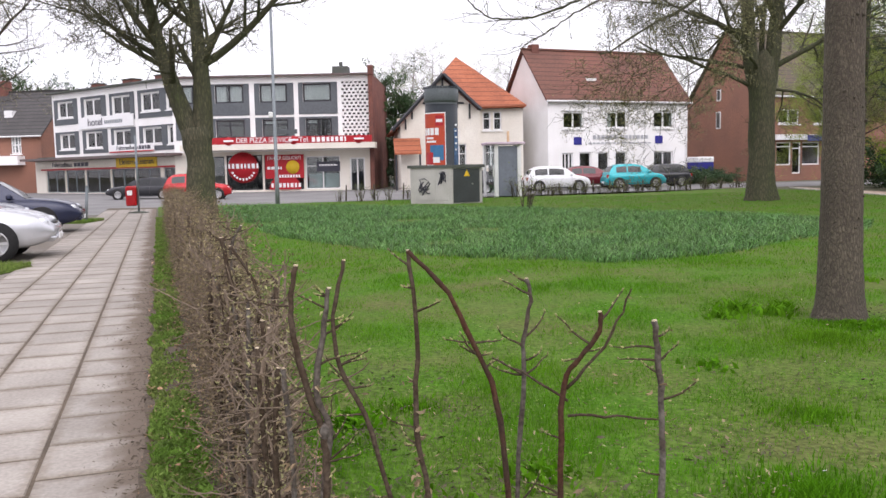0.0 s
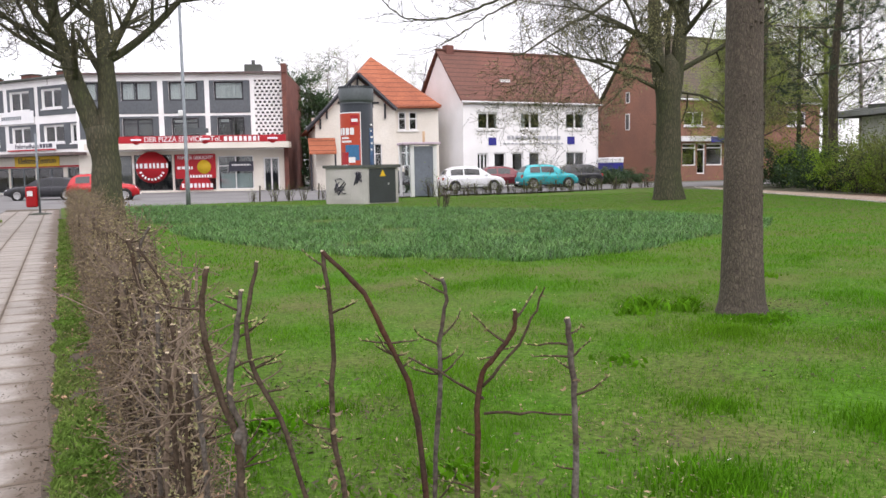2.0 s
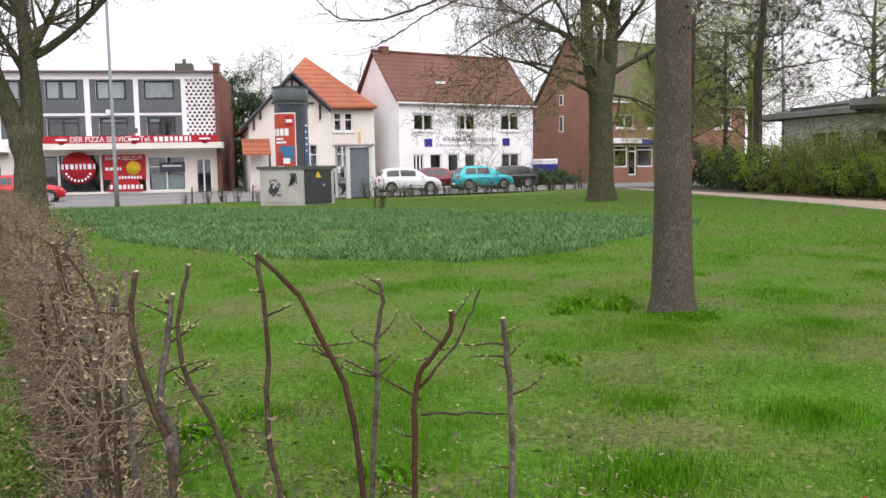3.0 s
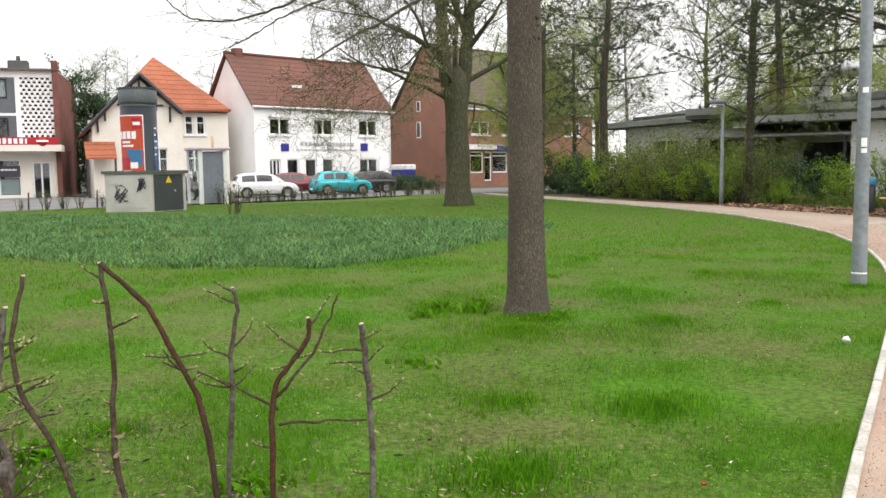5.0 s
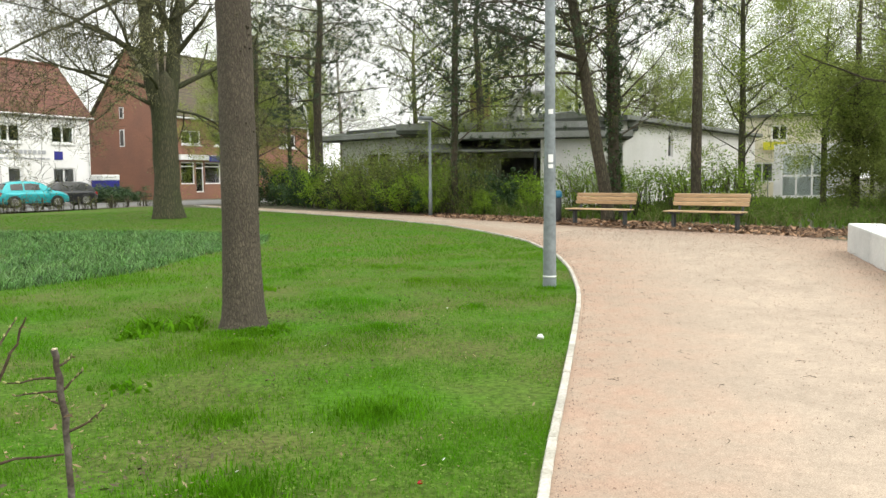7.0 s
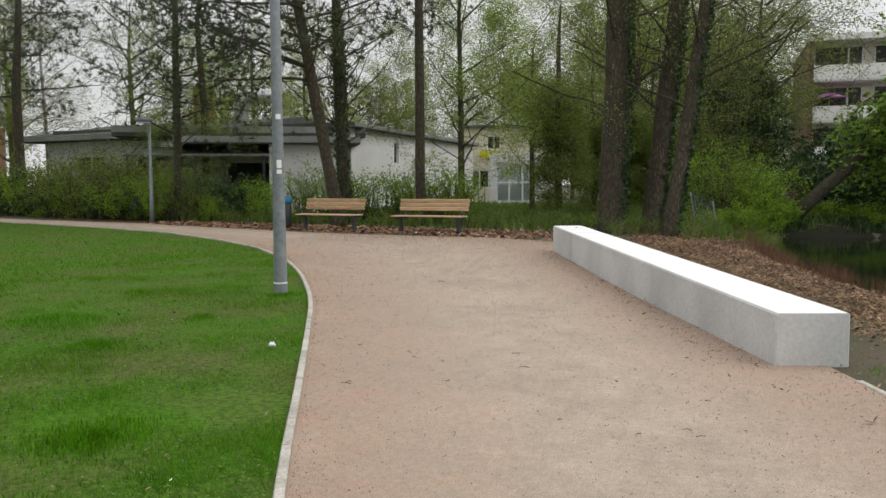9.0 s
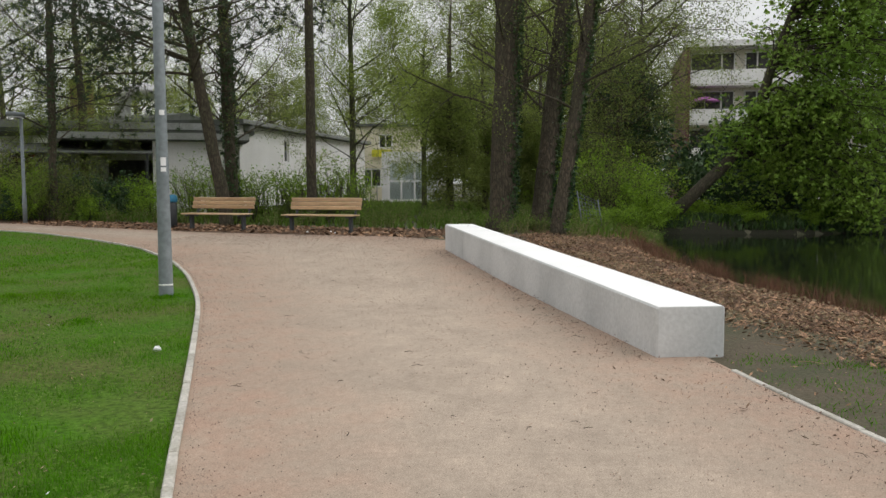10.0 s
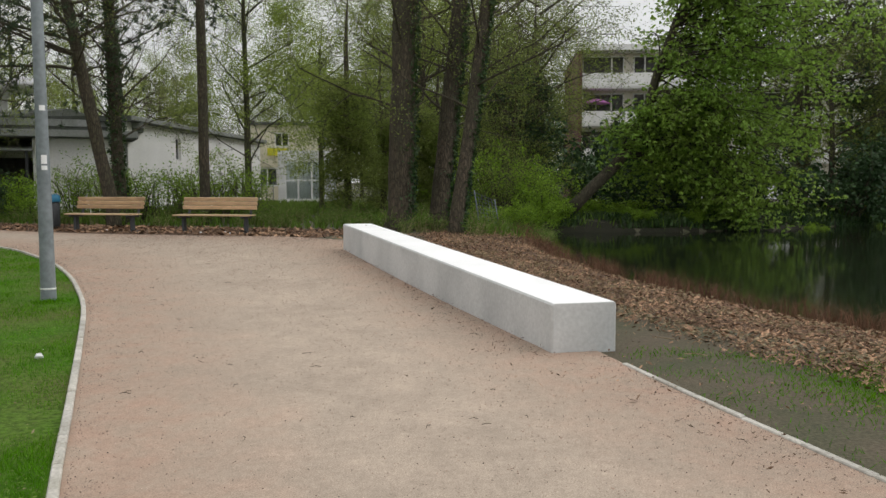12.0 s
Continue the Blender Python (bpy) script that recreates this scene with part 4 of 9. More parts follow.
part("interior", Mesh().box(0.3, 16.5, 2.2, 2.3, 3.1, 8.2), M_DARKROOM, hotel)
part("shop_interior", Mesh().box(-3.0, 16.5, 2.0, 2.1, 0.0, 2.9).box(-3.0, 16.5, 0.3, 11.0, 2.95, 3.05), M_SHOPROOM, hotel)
part("roof", Mesh().box(-0.25, 17.0, -0.35, 11.3, 8.3, 8.44), M_FELT, hotel)
part("roof", Mesh().box(-3.3, 0.0, 0.3, 11.3, 3.0, 3.15), M_FELT, hotel)
for xa, xb in ((0.3, 3.8), (4.35, 7.85), (8.35, 11.6), (12.05, 16.7)):
    for row, za, zb in ((up, 5.72, 7.8), (low, 3.3, 5.15)):
        hs = [h for h in row if xa <= h[0] <= xb]
        wall(hotel, xa, xb, za, zb, hs, M_GREYPANEL, y=-0.04, thick=0.036, name="cladding")
rng = random.Random(3)
for row in (up, low):
    for h in row:
        window(hotel, h, M_FRAME_W, 2, 0, [(0, 0.45, 0, 1), (0.55, 1, 0, 1)] if rng.random() < 0.6 else [(0, 0.3, 0, 1)], bar=0.13, sill=M_FRAME_W)
for h in shop:
    window(hotel, h, M_STEEL, 2, 0, bar=0.08, name="shop_window")
part("canopy", Mesh().box(-3.4, 17.1, -1.3, -0.02, 2.82, 3.02), M_ROOFEDGE, hotel, "thin projecting shop canopy")
board(hotel, -3.0, 16.6, 2.15, 2.75, M_CREAM, -0.10, 0.08, "fascia")
board(hotel, -2.2, 16.4, 2.02, 2.14, M_RED, -0.12, 0.1, "red_strip")
text(hotel, "Fahrradhaus", 1.2, 2.45, 0.55, M_LETTER_D, -0.13, 3.0)
bars(hotel, 3.0, 5.2, 2.45, 0.32, M_LETTER_D, 5, -0.13)
b = board(hotel, 9.0, 14.2, 2.1, 2.9, M_YELLOW, -0.16, 0.05, "yellow_sign")
text(b, "Elektro", 10.5, 2.5, 0.6, M_LETTER_D, -0.18, 2.0)
text(b, "-Zentrum", 12.7, 2.5, 0.6, M_LETTER_D, -0.18, 2.3)
b = board(hotel, 4.0, 11.5, 5.25, 6.15, M_LETTER_W, -0.12, 0.06, "banner")
text(b, "hotel", 6.4, 5.72, 0.8, M_LETTER_D, -0.14, 2.0)
bars(b, 7.7, 10.2, 5.68, 0.26, M_STEEL, 8, -0.14, words=(0.5, 0.7))
b = board(hotel, 8.2, 13.9, 3.25, 3.85, M_LETTER_W, -0.14, 0.06, "banner")
text(b, "Fahrradhaus", 10.6, 3.58, 0.45, M_LETTER_D, -0.16, 2.8)
bars(b, 12.1, 13.6, 3.58, 0.28, M_LETTER_D, 9, -0.16)
board(b, 8.2, 13.9, 3.25, 3.35, M_RED, -0.146, 0.004, "red_strip")
for x, w in ((1.0, 0.9), (5.6, 1.4), (10.0, 0.9)):
    c = part("chimney", Mesh().slab(x, x + w, 3.0, 3.9, 8.4, 9.3, 0.03), M_BRICK_DARK, hotel)
    part("chimney_cap", Mesh().box(x - 0.06, x + w + 0.06, 2.94, 3.96, 9.3, 9.38), M_FELT, c)
# bicycles in the shop windows
def bicycle(parent, x, y, z, turn, mat):
    mb = Mesh()
    m = pose(x, y, z, 0, 0, turn)
    def T(p):
        return m @ Vector(p)
    for cx in (-0.5, 0.5):
        mb.tube([T((cx + 0.33 * math.cos(a * math.pi / 8), 0, 0.33 + 0.33 * math.sin(a * math.pi / 8))) for a in range(17)], [0.022] * 17, 5, cap=False)
    for a, b in (((-0.5, 0, 0.33), (-0.12, 0, 0.8)), ((-0.5, 0, 0.33), (-0.05, 0, 0.3)), ((-0.05, 0, 0.3), (-0.12, 0, 0.9)), ((-0.05, 0, 0.3), (0.4, 0, 0.75)), ((-0.12, 0, 0.8), (0.38, 0, 0.82)), ((0.5, 0, 0.33), (0.36, 0, 0.98)), ((0.36, -0.25, 0.98), (0.36, 0.25, 0.98)), ((-0.25, 0, 0.92), (0.0, 0, 0.92))):
        mb.tube([T(a), T(b)], [0.024, 0.024], 5)
    return part("bicycle", mb, mat, parent)
for k in range(16):
    rng = random.Random(100 + k)
    bicycle(hotel, -0.8 + k * 1.05, 0.9 + rng.uniform(-0.2, 0.3), 0.02, rng.uniform(-40, 40), rng.choice([M_BLACKSTEEL, M_ALLOY, M_STEEL, P_RED]))

M_FROST = material("frosted_film", (0.50, 0.55, 0.55), 0.5, (0.42, 0.48, 0.48), 1.5, 10, 0.06, 0)
# --- pizza shop building ---
pz = thing("shop_building", pose(-18.9, 60.6, 0, 0, 0, math.degrees(math.atan2(-0.4, 13.8))), "three-storey white and grey building with a red pizza shop sign", "building")
up = [(0.3, 1.9, 6.5, 7.8), (2.7, 4.8, 6.5, 7.8), (5.95, 7.95, 6.48, 7.8), (9.07, 11.1, 6.48, 7.78)]
low = [(0.3, 1.9, 4.0, 5.26), (2.7, 4.8, 4.0, 5.28), (6.08, 7.95, 4.0, 5.28), (9.2, 11.1, 3.95, 5.29)]
shop = [(0.6, 3.2, 0.25, 2.7), (3.35, 5.95, 0.25, 2.75), (6.1, 8.95, 0.25, 2.75), (9.1, 11.6, 0.25, 2.6), (12.3, 13.4, 0.0, 2.45)]
lat = (11.85, 13.76, 3.94, 7.88)
wall(pz, -0.4, 13.8, 3.0, 8.3, up + low + [lat], M_WHITE)
wall(pz, -0.4, 13.8, 0, 3.0, shop, M_CREAM, name="shop_front")
wall(pz, -0.4, 13.8, 0, 8.3, [], M_WHITE, y=10.0, name="rear_wall")
part("side_wall", Mesh().box(13.8, 14.1, -0.25, 10.3, 0, 8.35), M_BRICK_DARK, pz, "dark red brick end wall")
part("chimney", Mesh().slab(13.78, 14.14, -0.3, 0.5, 8.3, 8.95, 0.02), M_BRICK_DARK, pz)
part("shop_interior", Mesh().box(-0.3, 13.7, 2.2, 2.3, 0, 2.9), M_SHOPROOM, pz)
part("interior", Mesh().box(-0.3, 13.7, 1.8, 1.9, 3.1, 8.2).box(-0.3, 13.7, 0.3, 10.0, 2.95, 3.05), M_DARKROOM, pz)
part("roof", Mesh().box(-0.5, 13.85, -0.4, 10.3, 8.3, 8.42), M_ROOFEDGE, pz)
part("chimney", Mesh().slab(10.9, 12.1, 2.0, 3.0, 8.3, 9.2, 0.03).tube([(11.5, 2.5, 9.2), (11.5, 2.5, 9.55)], [0.14, 0.14], 8), M_FELT, pz)
for xa, xb in ((-0.2, 2.2), (2.45, 5.2), (5.58, 8.41), (8.75, 11.55)):
    for row, za, zb in ((up, 5.6, 7.85), (low, 3.9, 5.42)):
        wall(pz, xa, xb, za, zb, [h for h in row if xa <= h[0] <= xb], M_GREYPANEL, y=-0.04, thick=0.036, name="cladding")
for i, h in enumerate(up):
    window(pz, h, M_FRAME_D, 2 if i < 3 else 1, 0, [(0, 0.38, 0, 1), (0.5, 0.9, 0.1, 1)] if i < 3 else [(0, 1, 0.13, 1)], bar=0.11)
for i, h in enumerate(low):
    window(pz, h, M_FRAME_D, 2, 0.72, [(0.1, 0.4, 0.75, 1)] if i != 1 else None, bar=0.11)
# pierced block screen
mb = Mesh()
for r in range(16):
    for c in range(6):
        x = 11.85 + 0.318 * c + (0.16 if r % 2 else 0)
        z = 3.94 + r * 0.246
        mb.box(x, min(x + 0.13, 13.76), 0.03, 0.2, z, z + 0.246)
    mb.box(11.85, 13.76, 0.03, 0.2, 3.94 + r * 0.246, 3.94 + r * 0.246 + 0.115)
part("block_screen", mb, M_WHITE, pz, "white pierced concrete block screen")
part("canopy", Mesh().box(0.5, 14.3, -1.5, -0.02, 3.1, 3.5), M_CREAM, pz)
b = board(pz, 2.0, 14.1, 3.5, 3.98, M_RED, -1.5, 0.1, "red_sign")
text(b, "DER PIZZA SERVICE", 6.5, 3.74, 0.5, M_LETTER_W, -1.53, 3.9)
text(b, "Tel.", 9.35, 3.74, 0.5, M_LETTER_W, -1.53, 0.75)
bars(b, 9.9, 12.3, 3.74, 0.32, M_LETTER_W, 12, -1.53, words=(0.6, 0.8))
for x in (4.0, 8.6, 13.2):
    part("emblem", Mesh().tube([(x, -1.53, 3.72), (x, -1.51, 3.72)], [0.3, 0.3], 20), M_RED, b)
    part("emblem_bar", Mesh().box(x - 0.35, x + 0.35, -1.56, -1.535, 3.68, 3.8), M_LETTER_W, b)
disc = part("round_sign", Mesh().tube([(4.65, -0.35, 1.87), (4.65, -0.25, 1.87)], [1.1, 1.1], 40), M_RED, pz, "round red shop sign with a white bar")
bars(disc, 3.35, 5.95, 1.98, 0.34, M_LETTER_W, 31, -0.4, words=(0.35, 0.8))
for k in range(9):
    a = radians(205 + k * 16)
    part("lettering", Mesh().box(-0.06, 0.06, -0.38, -0.36, -0.08, 0.08, pose(4.65 + 0.85 * math.cos(a), 0, 1.87 + 0.85 * math.sin(a), 0, -math.degrees(a) - 90, 0)), M_LETTER_W, disc)
b = board(pz, 6.2, 9.0, 1.05, 2.75, M_RED, -0.16, 0.05, "poster")
text(b, "FAHRER GESUCHT!", 7.6, 2.5, 0.36, M_LETTER_W, -0.18, 2.4)
part("emblem", Mesh().tube([(8.2, -0.18, 1.85), (8.2, -0.165, 1.85)], [0.48, 0.48], 24), M_YELLOW, b)
bars(b, 6.35, 7.4, 1.8, 0.2, M_LETTER_W, 33, -0.18)
bars(b, 7.2, 8.8, 1.2, 0.2, M_LETTER_W, 34, -0.18, words=(0.5, 0.7))
arch = part("round_sign", Mesh().prism([(7.6 + 1.15 * math.cos(a * math.pi / 16), 0.25 + 1.1 * math.sin(a * math.pi / 16)) for a in range(17)], -0.12, -0.08), M_RED, pz)
bars(arch, 6.6, 8.9, 0.55, 0.30, M_LETTER_W, 35, -0.14, words=(0.35, 0.7))
for i, h in enumerate(shop[:4]):
    window(pz, h, M_FRAME_W if i == 3 else M_FRAME_D, 2, 0.7 if i == 3 else 0, name="shop_window")
part("frosted_panel", Mesh().box(9.25, 11.45, 0.34, 0.37, 0.35, 1.35), M_FROST, pz, "frosted lower part of the shop window")
b = board(pz, 9.9, 11.6, 1.5, 2.2, M_LETTER_D, -0.03, 0.02, "dark_sign")
bars(b, 10.1, 11.4, 1.95, 0.12, M_LETTER_W, 36, -0.05)
window(pz, shop[4], M_FRAME_W, 2, 0, name="door", bar=0.1)

# --- white house with a brown roof ---
wh = thing("white_house", pose(7.35, 57.5, 0, 0, 0, math.degrees(math.atan2(4.2, 10.65))), "white rendered house with brown tiled roof and blue squares", "house")
W = 11.6
up = [(1.15, 2.85, 4.1, 5.3), (4.68, 6.42, 4.14, 5.34), (8.62, 10.4, 4.16, 5.38)]
low = [(2.46, 3.44, 1.05, 2.48), (3.96, 4.92, 1.05, 2.48), (5.4, 6.38, 1.1, 2.5), (8.67, 10.36, 1.25, 2.5)]
door = (1.08, 1.98, 0.15, 2.45)
wall(wh, 0, W, 0, 6.1, up + low + [door], M_WHITE)
wall(wh, 0, W, 0, 6.1, [], M_WHITE, y=6.7, name="rear_wall")
for x in (0.0, W - 0.3):
    part("gable_wall", Mesh().prism([(0.302, 0), (6.698, 0), (6.698, 6.1), (3.5, 9.75), (0.302, 6.1)], x, x + 0.3, "x"), M_WHITE, wh)
gable_roof(wh, 0, W, 6.15, 9.8, 0.0, 7.0, M_TILE_BROWN, over=0.22)
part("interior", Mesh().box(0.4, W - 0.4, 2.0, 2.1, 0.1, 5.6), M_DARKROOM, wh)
for h in up:
    w = window(wh, h, M_FRAME_W, 2, 0, [(0, 0.12, 0, 1), (0.88, 1, 0, 1)] if h[0] != 4.68 else [(0.0, 0.3, 0, 1)], bar=0.12, sill=M_FRAME_W)
    part("lintel", Mesh().box(h[0] - 0.1, h[1] + 0.1, -0.06, -0.005, h[3] + 0.02, h[3] + 0.1), M_FRAME_W, w)
for h in low:
    window(wh, h, M_FRAME_W, 2 if h[1] - h[0] > 1.2 else 1, 0, [(0, 1, 0, 0.16)], bar=0.09, sill=M_FRAME_W)
window(wh, door, M_FRAME_W, 3, 0.5, name="door", bar=0.1)
board(wh, 2.02, 2.64, 3.0, 3.54, M_BLUE, name="blue_square")
board(wh, 8.77, 9.41, 3.06, 3.62, M_BLUE, name="blue_square")
x = 3.55
for k in range(13):
    w = (0.26, 0.22, 0.27, 0.2, 0.24)[k % 5]
    part("lettering", Mesh().box(x, x + w, -0.05, -0.03, 3.40, 3.66), M_LETTER_G, wh)
    x += w + (0.34 if k == 5 else 0.10)
for k in range(16):
    part("lettering", Mesh().box(3.2 + 0.33 * k, 3.43 + 0.33 * k, -0.05, -0.03, 3.06, 3.16), M_LETTER_G, wh)
part("roof_light", Mesh().box(3.8, 4.6, 1.2, 1.7, 7.15, 7.75), M_FRAME_W, wh)
part("step", Mesh().box(0.9, 2.2, -1.2, -0.01, 0, 0.3), M_CONCRETE, wh)
rails(wh, 2.4, 4.6, 9, -1.0, 0, 0.95, M_FRAME_W, "fence_slat")
part("downpipe", Mesh().tube([(W - 0.1, -0.08, 0.1), (W - 0.1, -0.08, 5.5)], [0.05, 0.05], 8), M_FRAME_W, wh)
part("chimney", Mesh().slab(0.5, 1.1, 3.2, 3.9, 9.4, 10.3, 0.03), M_BRICK_DARK, wh)

# --- villa with an orange roof ---
vl = thing("villa", pose(-3.2, 57.5, 0, 0, 0, math.degrees(math.atan2(1, 9))), "old cream villa with timbered gable and orange tiled roof", "house")
w1 = [(6.15, 6.72, 4.12, 5.4), (6.9, 7.48, 4.12, 5.4)]
w2 = [(6.12, 7.3, 1.6, 3.16)]
wall(vl, 5.9, 9.0, 0, 5.6, w1 + w2, M_CREAM)
wall(vl, 0.4, 5.9, 0, 4.3, [(3.9, 4.9, 1.5, 3.2)], M_CREAM, y=-0.6)
part("gable_wall", Mesh().prism([(0.4, 4.3), (5.9, 4.3), (5.85, 5.35), (3.32, 7.62), (0.4, 4.6)], -0.6, -0.3, "y"), M_CREAM, vl)
for q in ((5.6, 5.9, -0.3, 0.0, 0, 5.4), (8.7, 9.0, 0.3, 8.0, 0, 5.6), (0.4, 0.7, -0.3, 8.0, 0, 4.3), (0.7, 8.7, 8.0, 8.3, 0, 5.5)):
    part("side_wall", Mesh().box(*q), M_CREAM, vl)
part("interior", Mesh().box(0.8, 8.6, 1.6, 1.7, 0.1, 5.4), M_DARKROOM, vl)
roof = part("roof", Mesh().add([(-0.15, -1.1, 4.2), (3.32, -1.1, 7.92), (3.5, 1.5, 7.95), (4.8, 3.5, 9.6), (4.8, 3.5, 9.6), (5.82, -1.1, 5.55), (5.82, -0.55, 5.7), (9.15, -0.55, 5.78), (9.15, 8.7, 5.78), (4.8, 4.4, 9.6), (-0.15, 8.7, 4.2)],
     [(0, 1, 2, 10), (1, 5, 6, 3, 2), (6, 7, 3), (7, 8, 9, 3), (8, 10, 9), (2, 3, 9, 10)]), M_TILE_ORANGE, vl)
bpy.data.objects[roof.name].modifiers.new("thick", "SOLIDIFY").thickness = 0.16
for pts in ([(-0.2, 4.12), (3.32, 7.86)], [(3.32, 7.86), (5.88, 5.46)]):
    part("bargeboard", Mesh().tube([(pts[0][0], -1.12, pts[0][1]), (pts[1][0], -1.12, pts[1][1])], [0.13, 0.13], 4), M_FRAME_D, vl)
for x, za, zb in ((2.4, 5.95, 6.75), (2.85, 6.0, 7.2), (3.32, 5.9, 7.6), (3.8, 6.0, 7.15), (4.3, 5.6, 6.7), (1.2, 4.9, 5.5), (5.15, 4.9, 5.9), (0.75, 4.2, 4.9)):
    part("timber", Mesh().box(x - 0.06, x + 0.06, -0.72, -0.603, za, zb), M_FRAME_D, vl)
part("timber", Mesh().box(1.95, 4.75, -0.72, -0.603, 5.9, 6.02), M_FRAME_D, vl)
for h in w1 + w2:
    window(vl, h, M_FRAME_W, 2 if h in w2 else 1, 0.62, None, bar=0.09, sill=M_FRAME_W)
window(vl, (3.9, 4.9, 1.5, 3.2), M_FRAME_W, 2, 0.6, inset=-0.5)
part("porch_roof", Mesh().prism([(-1.9, 2.5), (-0.62, 3.5), (-0.62, 3.62), (-1.9, 2.62)], -0.1, 1.7, "x"), M_TILE_ORANGE, vl)
for x in (0.0, 1.6):
    part("porch_post", Mesh().box(x - 0.06, x + 0.06, -1.8, -1.68, 0, 2.55), M_FRAME_D, vl)
part("antenna", Mesh().tube([(8.2, 3.0, 5.8), (8.9, 3.0, 9.4)], [0.03, 0.03], 5), M_FRAME_D, vl)

# --- brick house with a corner shop ---
bk = thing("brick_house", pose(24.4, 62.5, 0.4, 0, 0, math.degrees(math.atan2(0.4, 0.917))), "red brick house with steep dark roof and a blue-signed shop", "house")
BL = 17.2
up = [(1.0, 3.1, 4.0, 5.1), (4.6, 6.6, 4.0, 5.1), (12.95, 15.4, 4.1, 5.35)]
shop = [(0.85, 2.35, 0.9, 2.65), (2.45, 3.35, 0.25, 2.65), (3.45, 5.3, 0.9, 2.65)]
wall(bk, 0, BL, -0.4, 6.1, up + shop, M_BRICK)
wall(bk, 0, BL, 0, 6.1, [], M_BRICK, y=8.7, name="rear_wall")
side_holes = [(5.0, 5.5, 3.9, 5.25), (5.0, 5.45, 6.1, 7.0)]
for x, nm in ((0.0, "gable_wall"), (BL - 0.3, "gable_wall")):
    part(nm, Mesh().prism([(0.302, -0.4), (8.698, -0.4), (8.698, 6.1), (4.5, 11.4), (0.302, 6.1)], x, x + 0.3, "x"), M_BRICK, bk)
gable_roof(bk, 0, BL, 6.15, 11.5, 0.0, 9.0, striped("mossy_tiles", (0.115, 0.085, 0.06), (0.06, 0.05, 0.035), 0.34, second=(0.085, 0.085, 0.05)), over=0.15)
part("interior", Mesh().box(0.4, BL - 0.4, 2.0, 2.1, 0.1, 5.9), M_DARKROOM, bk)
for h in up:
    window(bk, h, M_FRAME_W, 2, 0, [(0, 0.2, 0, 1)], bar=0.12, sill=M_FRAME_W)
for i, h in enumerate(shop):
    window(bk, h, M_FRAME_W, 1, 0.8, None, bar=0.1, name="door" if i == 1 else "shop_window")
part("display", Mesh().box(0.9, 5.25, 0.24, 0.27, 0.3, 2.6), M_CURTAIN, bk)
for k, (xa, za, mt_) in enumerate(((1.0, 1.1, M_PBLUE), (1.6, 1.0, M_LETTER_W), (3.6, 1.1, M_LETTER_W), (4.2, 1.4, M_PBLUE), (4.7, 1.0, M_RED))):
    board(bk, xa, xa + 0.45, za, za + 0.7, mt_, 0.19, 0.01, "poster")
board(bk, 0.5, 6.6, 2.8, 3.2, M_FRAME_W, -0.35, 0.34, "fascia")
board(bk, 3.6, 6.4, 2.7, 3.15, M_BLUE, -0.42, 0.06, "blue_sign")
for ya, yb, za, zb in side_holes:
    fr = part("window", Mesh().box(-0.06, -0.003, ya, yb, za, zb), M_FRAME_W, bk)
    # no room behind this pane: its own colour carries the dark inside
    part("pane", Mesh().box(-0.072, -0.062, ya + 0.07, yb - 0.07, za + 0.08, zb - 0.08), M_DARKROOM, fr)

# --- dark-roofed brick house beyond the hotel ---
dh = thing("brick_house", pose(-52, 77, 0, 0, 0, -8), "red brick house with broad dark tiled roof", "house")
up = [(8.0, 9.4, 2.9, 5.0), (11.2, 12.4, 3.6, 5.0), (13.6, 14.6, 3.6, 5.2), (1.0, 3.0, 2.9, 5.0)]
wall(dh, 0, 16.5, 0, 5.3, up, M_BRICK)
part("gable_wall", Mesh().prism([(0.302, 0), (8.6, 0), (8.6, 5.3), (4.4, 9.3), (0.302, 5.3)], 16.2, 16.5, "x"), M_BRICK, dh)
gable_roof(dh, 0, 16.5, 5.35, 9.4, 0.0, 8.9, M_TILE_DARK, over=0.3)
part("interior", Mesh().box(0.2, 16.2, 1.6, 1.7, 0.1, 5.2), M_DARKROOM, dh)
for h in up:
    window(dh, h, M_FRAME_W, 3, 0.5, None, bar=0.14, sill=M_FRAME_W)
part("chimney", Mesh().slab(9.6, 10.7, 4.0, 4.9, 9.0, 10.6, 0.03), M_BRICK_DARK, dh)
part("balcony", Mesh().box(10.8, 14.9, -1.1, -0.01, 2.6, 3.4), M_WHITE, dh)
part("porch", Mesh().box(4.0, 9.6, -3.0, -0.01, 2.2, 2.6).box(4.2, 4.4, -2.9, -2.7, 0, 2.2).box(9.2, 9.4, -2.9, -2.7, 0, 2.2), M_WHITE, dh)
for x in (7.6, 12.0):
    part("roof_light", Mesh().box(x, x + 0.8, 1.6, 2.3, 6.75, 7.6), M_FRAME_W, dh)

# --- low white building behind the benches ---
sh = thing("low_hall", pose(29.7, 23.7, 0.12, 0, 0, math.degrees(math.atan2(5.0, 19.5))), "low white painted hall with a flat felt roof", "building")
win = (5.35, 6.0, 2.35, 3.45)
wall(sh, 0, 20.0, 0, 3.85, [win], M_WHITE)
for q in ((0, 0.3, 0.3, 16, 0, 3.85), (19.7, 20.0, 0.3, 16, 0, 3.85), (0.3, 19.7, 15.7, 16, 0, 3.85)):
    part("side_wall", Mesh().box(*q), M_WHITE, sh)
part("roof", Mesh().box(-0.35, 20.3, -0.35, 16.3, 3.85, 4.08), M_FELT, sh)
part("interior", Mesh().box(0.4, 19.6, 1.2, 1.3, 0.1, 3.7), M_DARKROOM, sh)
window(sh, win, M_FRAME_W, 1, 0, None, bar=0.06)
